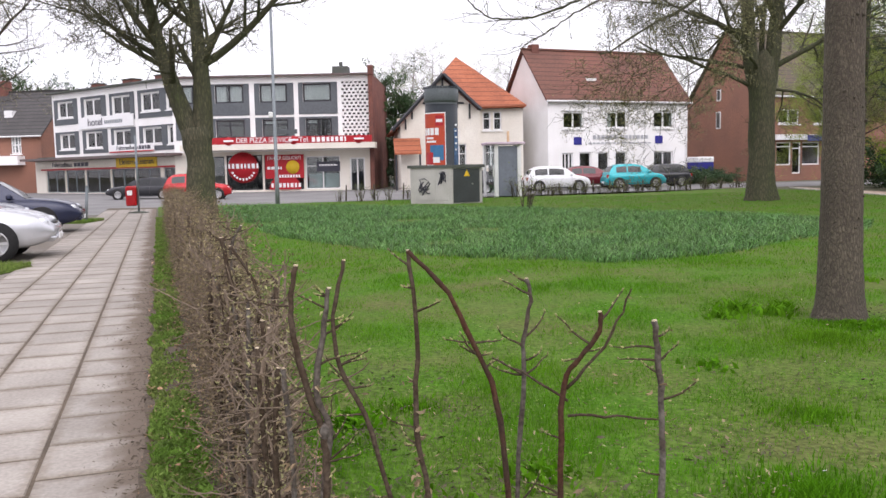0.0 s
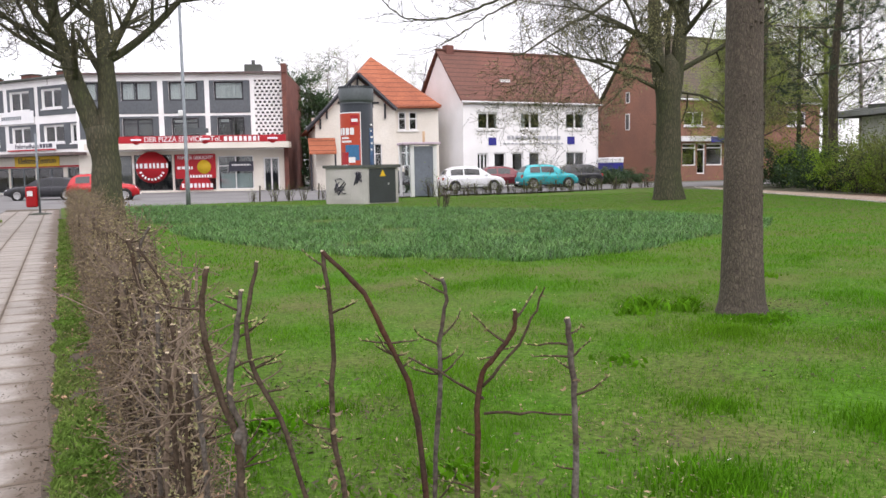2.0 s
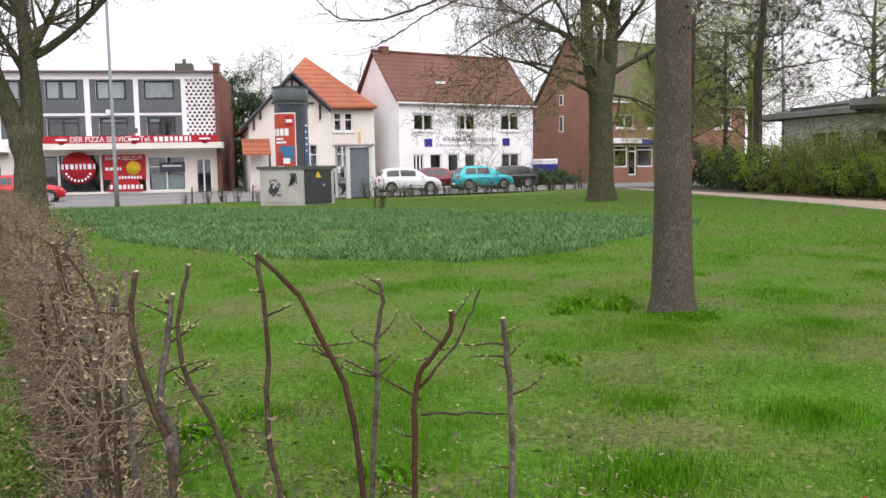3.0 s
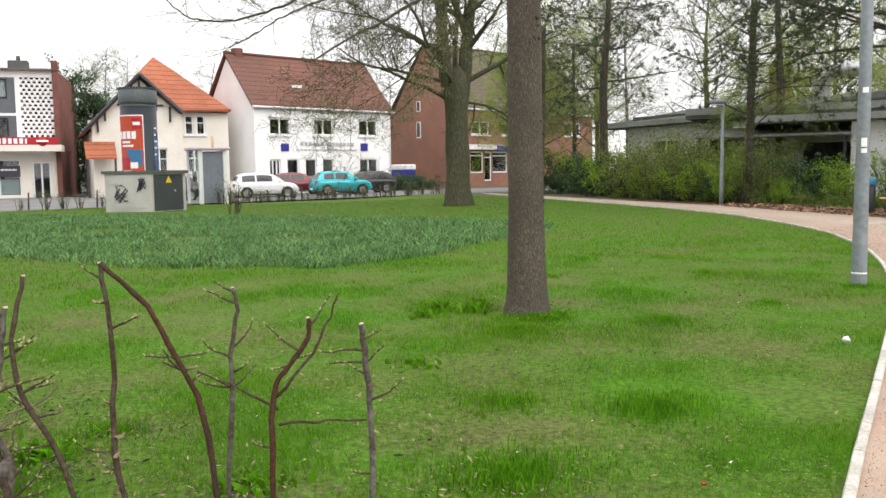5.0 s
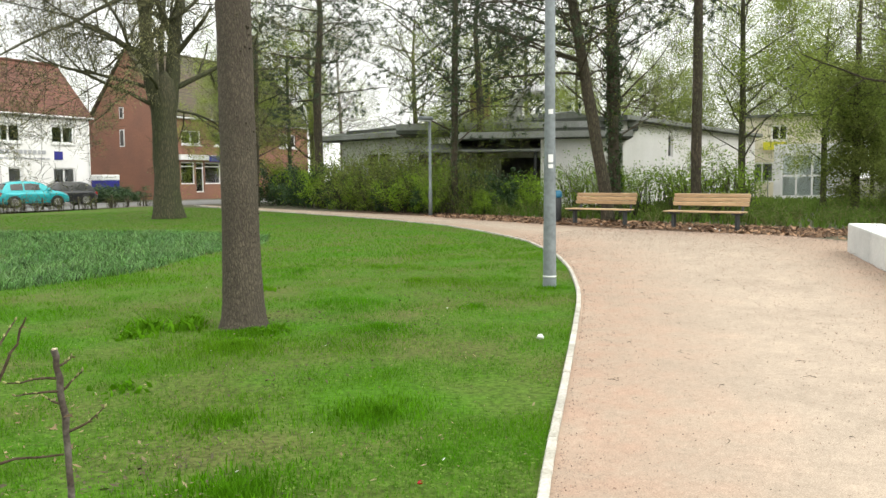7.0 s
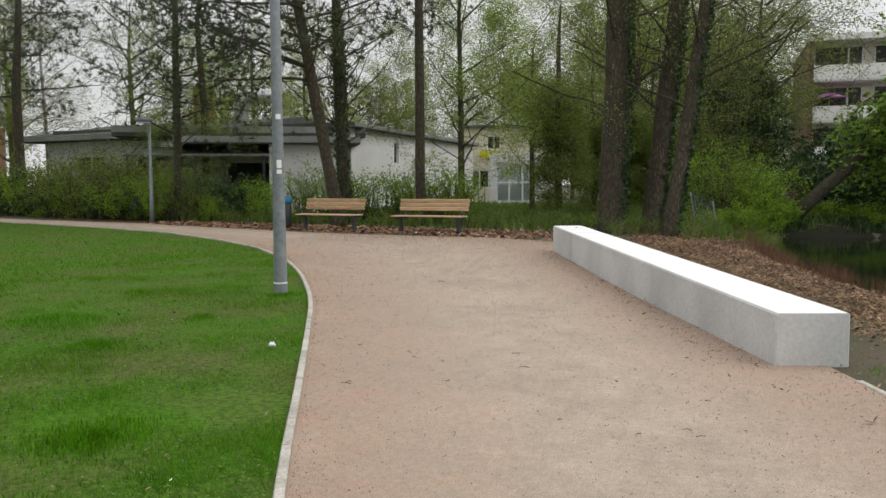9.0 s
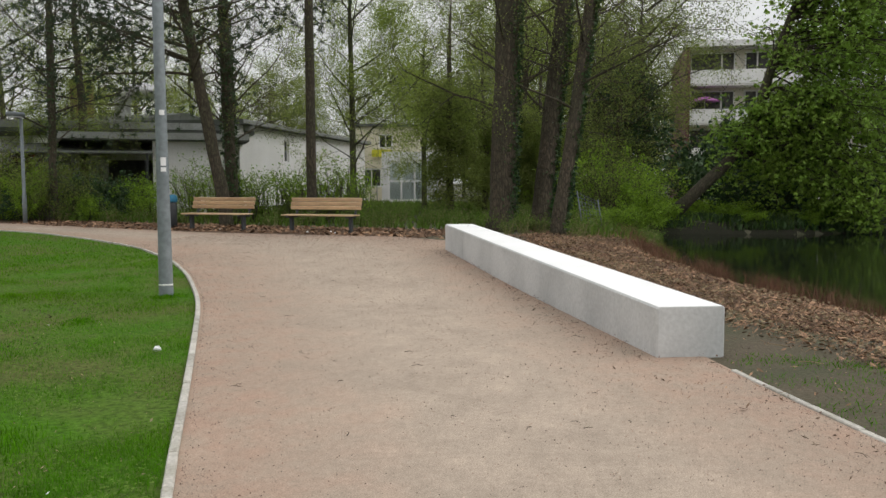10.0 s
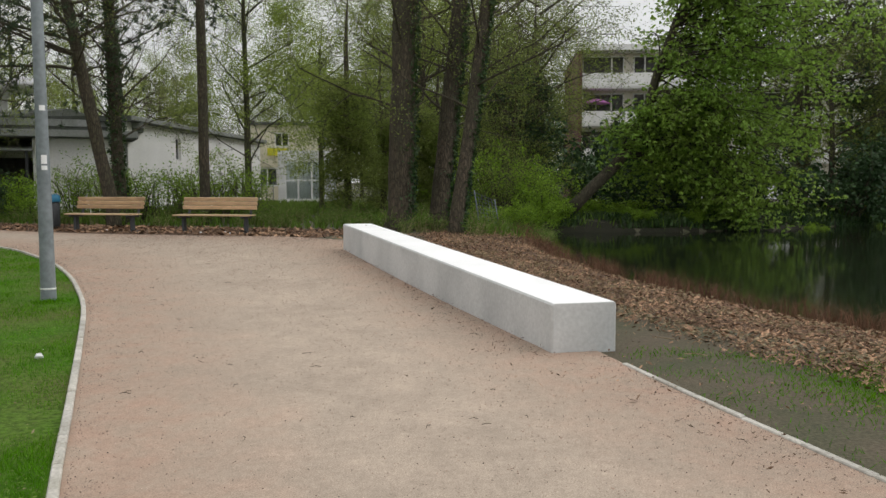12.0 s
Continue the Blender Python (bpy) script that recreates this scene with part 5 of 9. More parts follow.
lw = thing("low_annexe", pose(23.6, 27.3, 0.12, 0, 0, math.degrees(math.atan2(-4.9, 4.6))), "low annexe with a dark felt roof and open shelter", "building")
wall(lw, 3.2, 6.4, 0, 3.0, [], M_WHITE)
wall(lw, -1.5, 3.2, 0, 3.2, [(-0.2, 3.2, 0, 2.3)], M_WHITE, y=2.6, name="rear_wall")
part("roof", Mesh().box(-0.6, 7.0, -0.5, 9.0, 3.0, 3.3), M_FELT, lw)
part("roof", Mesh().box(-3.5, 7.5, 2.4, 12.0, 3.45, 3.9), M_FELT, lw)
wing = thing("low_wing", pose(25.4, 40.0, 0.12, 0, 0, -84), "low grey wing with overhanging felt roof", "building")
wall(wing, 0, 11.5, 0, 3.5, [(2, 4, 1.6, 2.8), (6, 8, 1.6, 2.8)], M_CONCRETE)
for h in ((2, 4, 1.6, 2.8), (6, 8, 1.6, 2.8)):
    window(wing, h, M_FRAME_W, 2)
part("interior", Mesh().box(0.3, 11.2, 1.4, 1.5, 0.1, 3.4), M_DARKROOM, wing)
part("roof", Mesh().prism([(-1.0, 3.5), (-1.0, 3.75), (5, 4.7), (9, 4.2), (9, 3.5)], -1.2, 12.2, "x"), M_FELT, wing)
part("awning", Mesh().prism([(-1.0, 2.45), (2.6, 2.95), (2.6, 3.0), (-1.0, 2.5)], -2.5, 3.2, "x"), M_FELT, lw)
for x in (-2.3, 0.3, 3.0):
    part("post", Mesh().box(x - 0.05, x + 0.05, -0.9, -0.8, 0, 2.5), M_BLACKSTEEL, lw)
# dark sheet painted with the shade at the back of the open shelter
part("interior", Mesh().box(-1.2, 3.3, 4.0, 4.1, 0, 2.6), M_DARKROOM, lw)
M_FASCIA = material("grey_fascia", (0.30, 0.31, 0.30), 0.7, (0.22, 0.23, 0.21), 0.8, 15, 0.15, 0.1)
for xa, xb, yy, za, zb in ((-0.6, 7.0, -0.5, 3.05, 3.31), (-3.5, 7.5, 2.4, 3.62, 3.91)):
    part("fascia", Mesh().box(xa, xb, yy - 0.04, yy - 0.004, za, zb), M_FASCIA, lw)
part("fascia", Mesh().box(-1.2, 12.2, -1.04, -1.004, 3.52, 3.74), M_FASCIA, wing)
part("fascia", Mesh().box(-0.35, 20.3, -0.39, -0.354, 3.9, 4.08), M_FASCIA, sh)
duct = Mesh()
pth = [(0, 0, 3.4), (0, 0, 4.4), (0, 0, 4.75)] + [(0.7 - 0.7 * math.cos(a * math.pi / 16), 0, 4.75 + 0.7 * math.sin(a * math.pi / 16)) for a in range(1, 9)] + [(1.0, 0, 5.45), (1.3, 0, 5.45), (1.6, 0, 5.45)]
duct.tube([(x + 1.9, y + 4.6, z) for x, y, z in pth], [0.34 + 0.025 * (i % 2) for i in range(len(pth))], 14)
part("vent_duct", duct, M_ALLOY, lw, "shiny bent metal vent duct")
part("chimney", Mesh().slab(-0.6, 0.4, 8.0, 9.0, 3.8, 6.3, 0.04), M_BRICK_DARK, lw)

# --- yellow house beyond the hall ---
yh = thing("yellow_house", pose(50.0, 30.4, 0.12, 0, 0, -58), "pale yellow house seen between the trees", "house")
holes = [(2.0, 3.0, 3.7, 4.7), (5.0, 6.0, 3.7, 4.7), (0.8, 2.2, 1.0, 2.3)]
wall(yh, 0.4, 6.4, 0, 5.2, holes, material("yellow_render", (0.74, 0.69, 0.53), 0.85, None, 0.6, 12, 0.07, 0.1))
for h in holes:
    window(yh, h, M_FRAME_W, 2, 0, None, bar=0.1)
part("interior", Mesh().box(0.6, 6.2, 1.2, 1.3, 0.1, 5.0), M_DARKROOM, yh)
part("roof", Mesh().box(0.2, 6.6, -0.3, 9, 5.2, 5.38), M_FELT, yh)
board(yh, 1.5, 2.9, 3.1, 3.6, M_LEMON, -0.3, 0.06, "yellow_sign")
kb = thing("garage_front", pose(47.6, 26.2, 0.12, 0, 0, -62), "grey garage with a white gridded door", "garage")
wall(kb, -0.3, 3.4, 0, 3.3, [(0.1, 2.7, 0.1, 2.7)], M_CONCRETE)
window(kb, (0.1, 2.7, 0.1, 2.7), M_FRAME_W, 3, 0.5, None, bar=0.12, name="door")
part("backing", Mesh().box(0, 3, 0.6, 0.7, 0, 3), M_WHITE, kb)

# --- flats beyond the pond ---
ap = thing("apartment_building", pose(61.3, 9.25, 0.1, 0, 0, -75.6), "white block of flats with long balconies beyond the pond", "building")
part("end_wall", Mesh().box(-0.3, 0.0, -0.1, 12.0, 0, 11.1), material("flats_brick", (0.165, 0.082, 0.075), 0.9, (0.13, 0.066, 0.06), 0.8, 15, 0.2, 0.3), ap, "brown brick end wall")
for f in range(4):
    z = f * 2.72
    part("floor_slab", Mesh().box(0, 26, 0.0, 12, z - 0.12, z + 0.12), M_WHITE, ap)
    part("room_wall", Mesh().box(0, 26, 1.6, 1.75, z + 0.12, z + 2.6), M_CREAM, ap)
    part("balcony", Mesh().box(0.02, 26, -0.05, 0.05, z + 0.0, z + 0.98), M_WHITE, ap, "white balcony parapet")
    for k, x in enumerate((0.15, 3.9, 6.0, 9.2, 12.6, 16.0, 19.0)):
        w = 3.1 if k % 2 == 0 else 1.7
        fr = part("window", Mesh().box(x, x + w, 1.52, 1.6, z + 0.2, z + 2.4), M_FRAME_W, ap)
        e = x + w * (0.7 if k % 2 == 0 else 0.5)
        # panes coloured near-black in place of shaded rooms behind glass
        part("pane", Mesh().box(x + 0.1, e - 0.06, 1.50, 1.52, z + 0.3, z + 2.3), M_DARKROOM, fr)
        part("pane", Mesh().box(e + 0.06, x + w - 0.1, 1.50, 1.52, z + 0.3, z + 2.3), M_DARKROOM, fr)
part("roof", Mesh().box(-0.4, 26.2, -0.2, 12.2, 10.75, 11.15), M_WHITE, ap)
ps = thing("balcony_parasol", ap.matrix_basis @ Matrix.Translation((1.1, 0.7, 5.56)), "purple parasol open on a balcony", "parasol")
part("pole", Mesh().tube([(0, 0, 0), (0, 0, 1.75)], [0.025, 0.025], 6), M_FRAME_W, ps)
part("canopy", Mesh().lathe([(1.1, 1.45), (1.05, 1.5), (0.5, 1.72), (0.03, 1.82)], 8), material("purple_cloth", (0.42, 0.10, 0.45), 0.8, (0.55, 0.25, 0.5), 1.5, 12, 0.15, 0.1), ps)

# ================= beside the path =================
# pond surface
g = Mesh()
g.add([(4, -40, -0.3), (70, -60, -0.3), (70, 10, -0.3), (20, 14, -0.3), (5, 1, -0.3)], [(0, 1, 2, 3, 4)])
tagged(part("water", g, M_WATER), "still dark pond mirroring the trees", "water", kind="structure")

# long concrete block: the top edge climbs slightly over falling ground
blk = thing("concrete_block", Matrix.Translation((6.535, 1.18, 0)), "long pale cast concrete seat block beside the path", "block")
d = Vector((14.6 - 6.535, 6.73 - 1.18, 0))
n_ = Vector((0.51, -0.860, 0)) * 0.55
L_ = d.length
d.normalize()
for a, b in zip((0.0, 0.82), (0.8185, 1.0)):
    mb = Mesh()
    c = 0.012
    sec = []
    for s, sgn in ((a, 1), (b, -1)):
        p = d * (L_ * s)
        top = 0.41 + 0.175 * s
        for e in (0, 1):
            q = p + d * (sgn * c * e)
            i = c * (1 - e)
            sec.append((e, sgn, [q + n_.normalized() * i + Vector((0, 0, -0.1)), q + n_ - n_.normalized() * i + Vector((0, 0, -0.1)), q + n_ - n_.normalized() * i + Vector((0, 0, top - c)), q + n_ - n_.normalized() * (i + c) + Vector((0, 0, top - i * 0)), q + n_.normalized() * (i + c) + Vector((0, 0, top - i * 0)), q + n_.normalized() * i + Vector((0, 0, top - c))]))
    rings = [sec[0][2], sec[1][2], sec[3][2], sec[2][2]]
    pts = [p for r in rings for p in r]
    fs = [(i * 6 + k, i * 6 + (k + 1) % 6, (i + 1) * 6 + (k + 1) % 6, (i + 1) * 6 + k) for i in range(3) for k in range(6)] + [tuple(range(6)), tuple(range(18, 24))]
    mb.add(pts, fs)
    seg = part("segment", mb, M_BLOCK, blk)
    # added skin that puts the light from above into the top's colour
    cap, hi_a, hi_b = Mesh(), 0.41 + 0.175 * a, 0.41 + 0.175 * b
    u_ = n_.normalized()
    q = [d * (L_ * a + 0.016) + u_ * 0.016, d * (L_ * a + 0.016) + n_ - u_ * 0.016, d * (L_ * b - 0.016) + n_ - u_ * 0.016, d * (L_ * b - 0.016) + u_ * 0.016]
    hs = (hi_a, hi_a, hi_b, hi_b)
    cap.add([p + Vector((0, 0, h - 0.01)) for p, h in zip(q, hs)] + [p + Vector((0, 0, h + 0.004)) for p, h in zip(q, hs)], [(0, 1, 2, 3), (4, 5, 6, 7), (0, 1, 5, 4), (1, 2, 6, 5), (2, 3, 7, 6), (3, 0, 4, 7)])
    part("top_screed", cap, M_BLOCK_LIT, seg, "smooth block top whitened for the light from above")


def bench(at, turn, label):
    x, y = at
    b = thing("park_bench", pose(x, y, land(x, y), 0, 0, turn), label, "bench", "benches by the path")
    for k in range(3):
        part("seat_slat", Mesh().slab(-1.03, 1.03, -0.30 + 0.155 * k, -0.165 + 0.155 * k, 0.425, 0.462, 0.008), M_PLANK, b)
    for k in range(3):
        m = pose(0, 0.215 + 0.034 * k, 0.63 + 0.105 * k, -72, 0, 0)
        part("back_slat", Mesh().slab(-1.03, 1.03, -0.048, 0.048, -0.018, 0.018, 0.007, m), M_PLANK, b)
    for sx in (-0.86, 0.86):
        lg = part("leg", Mesh().slab(sx - 0.035, sx + 0.035, -0.11, 0.02, -0.05, 0.376, 0.006), M_LEGSTEEL, b)
        part("foot_plate", Mesh().slab(sx - 0.07, sx + 0.07, -0.18, 0.16, -0.03, 0.02, 0.005), M_LEGSTEEL, lg)
        part("seat_bearer", Mesh().slab(sx - 0.03, sx + 0.03, -0.30, 0.22, 0.378, 0.423, 0.006), M_LEGSTEEL, b)
        part("back_post", Mesh().slab(-0.025, 0.025, -0.022, 0.022, 0, 0.56, 0.005, pose(sx, 0.185, 0.36, -18, 0, 0)), M_LEGSTEEL, b)
    return b


bench((18.15, 15.25), -87, "wooden park bench on dark steel legs")
bench((18.25, 11.95), -85, "wooden park bench on dark steel legs")


def lamp_post(at, height, r, head, label):
    x, y = at
    lp = thing("lamp_post", pose(x, y, land(x, y), 0, 0, 0), label, "street lamp")
    if head:
        part("pole", Mesh().lathe([(r * 1.25, -0.1), (r * 1.25, 0.9), (r, 0.92), (r * 0.9, height)], 14), M_STEEL, lp)
        part("arm", Mesh().tube([(0, 0, height - 0.08), (-0.1, 0.05, height + 0.02)], [r * 0.8, r * 0.8], 8), M_STEEL, lp)
        h = part("lantern", Mesh().slab(-0.48, 0.10, -0.13, 0.13, height - 0.02, height + 0.12, 0.04), M_STEEL, lp)
        part("lens", Mesh().slab(-0.42, -0.02, -0.1, 0.1, height - 0.06, height - 0.021, 0.015), M_LIGHT, h)
    else:
        part("pole", Mesh().lathe([(r * 1.12, -0.1), (r * 1.12, 0.02), (r * 1.06, 0.20), (r * 1.0, 0.8), (r * 0.84, 2.3), (r * 0.74, height)], 20), M_STEEL, lp)
        part("seam", Mesh().lathe([(r * 1.075, 0.155), (r * 1.085, 0.165), (r * 1.08, 0.175)], 20), M_FRAME_W, lp)
        part("arm", Mesh().tube([(0, 0, height - 0.1), (0.3, 0.6, height + 0.4), (0.8, 1.6, height + 0.5)], [r * 0.5, r * 0.4, r * 0.35], 8), M_STEEL, lp)
    return lp


lp = lamp_post((7.71, 7.285), 7.0, 0.079, False, "tall grey galvanised lamp post at the lawn's edge")
for z, h, w in ((2.20, 0.06, 0.4), (1.60, 0.10, 0.5), (1.53, 0.05, 0.35)):
    mb = Mesh()
    for k in range(6):
        a0, a1 = radians(208 + k * 8), radians(208 + (k + 1) * 8)
        r = 0.0755
        mb.quad((r * math.cos(a0), r * math.sin(a0), z), (r * math.cos(a1), r * math.sin(a1), z), (r * math.cos(a1), r * math.sin(a1), z + h), (r * math.cos(a0), r * math.sin(a0), z + h))
    part("sticker", mb, M_LETTER_W, lp, "torn white sticker")
lamp_post((18.73, 23.64), 3.45, 0.055, True, "short grey park lamp with flat lantern")


# ================= grass, bulbs, hedge, shrubs and woods =================
def strips(name, base, tall, wide, mat, rng, lean=0.5, joints=1, label="", category="", parent=None, kind="stuff"):
    """Many narrow blades in one mesh. base: n x 3 feet; tall, wide: arrays."""
    n = len(base)
    a = rng.uniform(0, 2 * np.pi, n)
    b = rng.uniform(0, 2 * np.pi, n)
    across = np.stack([np.cos(a), np.sin(a), np.zeros(n)], 1) * (wide / 2)[:, None]
    out = np.stack([np.cos(b), np.sin(b), np.zeros(n)], 1) * (tall * lean * rng.uniform(0.1, 1, n))[:, None]
    up = np.zeros((n, 3))
    up[:, 2] = tall
    if joints == 1:
        v = np.stack([base - across, base + across, base + out + up], 1).reshape(-1, 3)
        k = 3
        loops = np.arange(n * 3)
        starts, totals = np.arange(n) * 3, np.full(n, 3)
    else:
        mid = base + out * 0.3 + up * 0.62
        v = np.stack([base - across, base + across, mid + across * 0.9, mid - across * 0.9, base + out + up * 0.95], 1).reshape(-1, 3)
        i = np.arange(n)[:, None] * 5
        loops = np.concatenate([i + np.array([[0, 1, 2, 3]]), i + np.array([[3, 2, 4]])], 1).reshape(-1)
        totals = np.tile([4, 3], n)
        starts = np.concatenate([[0], np.cumsum(totals)[:-1]])
    me = bpy.data.meshes.new(name)
    me.vertices.add(len(v))
    me.vertices.foreach_set("co", v.astype(np.float32).reshape(-1))
    me.loops.add(len(loops))
    me.loops.foreach_set("vertex_index", loops.astype(np.int32))
    me.polygons.add(len(totals))
    me.polygons.foreach_set("loop_start", starts.astype(np.int32))
    me.polygons.foreach_set("loop_total", totals.astype(np.int32))
    me.update(calc_edges=True)
    me.materials.append(mat)
    ob = new(name, me)
    ob.parent = parent
    return tagged(ob, label, category, kind=kind if not parent else "")


def inside(poly, x, y):
    hit = np.zeros(len(x), bool)
    for (xa, ya), (xb, yb) in zip(poly, poly[1:] + poly[:1]):
        c = (ya > y) != (yb > y)
        hit ^= c & (x < (xb - xa) * (y - ya) / (yb - ya + 1e-12) + xa)
    return hit


def feet(x, y, lift=0.0):
    return np.stack([x, y, np.array([land(a, b) for a, b in zip(x, y)]) + lift], 1)


def waves(x, y, s, seed):
    return np.array([noise.noise((a * s, b * s, seed)) for a, b in zip(x, y)])


BED = [(-9.2, 33.5), (-7.65, 29.4), (-5.96, 24.1), (-3.5, 17.7), (-1.4, 14.7), (0.5, 12.8), (2.48, 11.95), (4.33, 12.7), (6.3, 14.9), (8.8, 17.0), (9.9, 19.0), (9.29, 21.1), (7.98, 23.5), (3.72, 28.0), (-1.09, 32.0), (-4.59, 34.4), (-8.8, 35.8)]
gr = np.random.RandomState(3)
# lawn blades: dense near the camera, sparser and broader further off
def lawn_spots(n, y0, y1, power):
    y = y0 + (y1 - y0) * gr.uniform(0, 1, n) ** power
    lo, hi = -0.107 - 0.34 * y + 0.2, np.interp(y, [q[1] for q in KERB], [q[0] for q in KERB]) - 0.06
    x = lo + (hi - lo) * gr.uniform(0, 1, n)
    return x, y
x, y = lawn_spots(300000, 1.8, 14.0, 1.2)
patch = waves(x, y, 0.9, 4.0) + 0.6 * waves(x, y, 2.6, 9.0)
thin = 0.55 * np.exp(-((x - 0.4) / 1.3) ** 2 - ((y - 3.2) / 1.1) ** 2)
keep = (patch > gr.uniform(-0.62, 0.28, len(x)) + thin) & (y < 14.0 - 3.0 * gr.uniform(0, 1, len(x)))
x, y, patch = x[keep], y[keep], patch[keep]
tall = 0.020 + 0.060 * np.clip(patch, 0, 1) + gr.uniform(0, 0.02, len(x))
strips("lawn_grass", feet(x, y, 0.008), tall, gr.uniform(0.0025, 0.0055, len(x)) * (0.7 + 0.06 * y), M_BLADE, gr, 0.9, 1, "short bright green grass blades of the lawn", "grass")
x, y = lawn_spots(130000, 10.5, 40.0, 1.5)
keep = ~inside(BED, x, y) & (y > 10.5 + 3.0 * gr.uniform(0, 1, len(x)))
x, y = x[keep], y[keep]
strips("lawn_grass", feet(x, y, 0.008), gr.uniform(0.025, 0.06, len(x)), gr.uniform(0.007, 0.015, len(x)), M_BLADE, gr, 0.9, 1, "short bright green grass blades of the lawn", "grass")
# clover and small leaves close to the ground
cx_, cy_ = lawn_spots(30000, 2.2, 10.0, 1.3)
mb = Mesh()
rc = random.Random(66)
for px, py in zip(cx_, cy_):
    if noise.noise((px * 0.9, py * 0.9, 7.0)) < rc.uniform(-0.5, 0.35):
        continue
    a, s, tl = rc.uniform(0, 6.283), rc.uniform(0.005, 0.012), rc.uniform(-0.3, 0.5)
    c, d = Vector((math.cos(a), math.sin(a), tl)) * s, Vector((-math.sin(a), math.cos(a), rc.uniform(-0.4, 0.4))) * s * 0.6
    p = Vector((px, py, 0.02 + rc.uniform(0, 0.03)))
    mb.add([p - c, p - d, p + c, p + d], [(0, 1, 2, 3)])
tagged(part("clover_leaves", mb, M_WEED), "small clover leaves low in the lawn", "plants", kind="stuff")
# taller tufts: round the conifer, the lamp post, and here and there
tx, ty, th = [], [], []
for cx, cy, rad, num, hgt in ((3.45, 6.95, 0.5, 2200, 0.1), (3.0, 6.4, 0.5, 1300, 0.13), (7.66, 7.22, 0.28, 800, 0.1), (2.72, 3.97, 0.5, 1800, 0.14), (1.5, 3.3, 0.55, 2200, 0.15), (4.4, 6.3, 0.35, 700, 0.11), (5.9, 6.7, 0.25, 500, 0.11), (2.0, 4.4, 0.4, 900, 0.12), (-0.2, 4.7, 0.4, 700, 0.12), (6.9, 9.0, 0.3, 400, 0.12)):
    r = rad * np.abs(gr.normal(0, 0.6, num))
    a = gr.uniform(0, 2 * np.pi, num)
    tx.append(cx + r * np.cos(a)); ty.append(cy + r * np.sin(a) * 0.8); th.append(hgt * 0.62 * gr.uniform(0.4, 1.1, num) * np.exp(-(r / rad) ** 2 * 0.5))
x, y, h = np.concatenate(tx), np.concatenate(ty), np.concatenate(th)
strips("grass_tufts", feet(x, y, 0.006), h, gr.uniform(0.004, 0.008, len(x)), M_BLADE, gr, 0.7, 2, "longer tufts of lush green grass", "grass")
# broad-leaved weeds by the conifer and along the bare hedge
tx, ty, th = [], [], []
for cx, cy, rad, num, hgt in ((2.75, 7.7, 0.22, 130, 0.2), (3.0, 7.5, 0.18, 110, 0.17), (3.2, 7.75, 0.15, 70, 0.18), (2.5, 7.4, 0.14, 60, 0.13), (3.5, 6.8, 0.2, 80, 0.12), (0.4, 3.6, 0.2, 120, 0.13), (-0.5, 4.4, 0.25, 130, 0.15), (1.1, 3.0, 0.18, 90, 0.1), (-0.1, 3.2, 0.2, 110, 0.12), (4.9, 9.6, 0.2, 70, 0.12), (1.8, 5.6, 0.18, 70, 0.09)):
    r, a = rad * np.abs(gr.normal(0, 0.6, num)), gr.uniform(0, 2 * np.pi, num)
    tx.append(cx + r * np.cos(a)); ty.append(cy + r * np.sin(a)); th.append(hgt * gr.uniform(0.2, 0.7, num))
x, y, h = np.concatenate(tx), np.concatenate(ty), np.concatenate(th)
strips("broad_weeds", feet(x, y, 0.006), h, gr.uniform(0.02, 0.042, len(x)), M_BLADE, gr, 1.3, 2, "clumps of broad-leaved green weeds in the lawn", "plants")
# bed of bulb leaves
n = 180000
x, y = gr.uniform(-9.4, 10, n), 11.8 + 24.2 * gr.uniform(0, 1, n) ** 1.3
edge = 0.35 * waves(x, y, 0.8, 1.0)
keep = inside(BED, x + edge, y + edge) & (waves(x, y, 0.55, 6.0) + 0.3 * waves(x, y, 3.0, 8.0) > -0.42)
x, y = x[keep], y[keep]
strips("bulb_leaves", feet(x, y, 0.005), gr.uniform(0.06, 0.17, len(x)), gr.uniform(0.007, 0.018, len(x)), M_DAFF, gr, 1.9, 2, "dense bed of blue-green bulb leaves without flowers", "plants")
# weeds and grass between slabs and hedge
y = 1.6 + 25.4 * gr.uniform(0, 1, 60000) ** 1.6
x = -0.107 - 0.34 * y + gr.uniform(0.0, 0.25, len(y)) * 1.056 + 0.06 * waves(y, y, 2.0, 5.0)
keep = waves(x, y, 2.2, 3.0) + 0.6 * waves(x, y, 6.0, 5.0) > gr.uniform(-0.62, 0.45, len(x))
x, y = x[keep], y[keep]
strips("verge_weeds", feet(x, y, 0.022), gr.uniform(0.014, 0.05, len(x)), gr.uniform(0.008, 0.022, len(x)), M_VERGE, gr, 1.3, 2, "weedy grass strip beside the slab path", "grass")
# grass island in the parking bay and grass patch left of the path
for cx, cy, sx, sy in ((-11.3, 25.6, 0.62, 0.7), (-6.72, 11.4, 0.33, 1.5)):
    n = 5000
    x, y = cx + sx * gr.uniform(-1, 1, n), cy + sy * gr.uniform(-1, 1, n)
    part("verge", Mesh().slab(cx - sx, cx + sx, cy - sy, cy + sy, -0.02, 0.05, 0.03), M_LAWN)
    tagged(scene.collection.objects[-1], "small grass island edged by paving", "lawn", kind="structure")
    strips("verge_grass", feet(x, y, 0.05), gr.uniform(0.03, 0.09, n), gr.uniform(0.008, 0.02, n), M_VERGE, gr, 0.8, 1, "short grass on a small island", "grass")
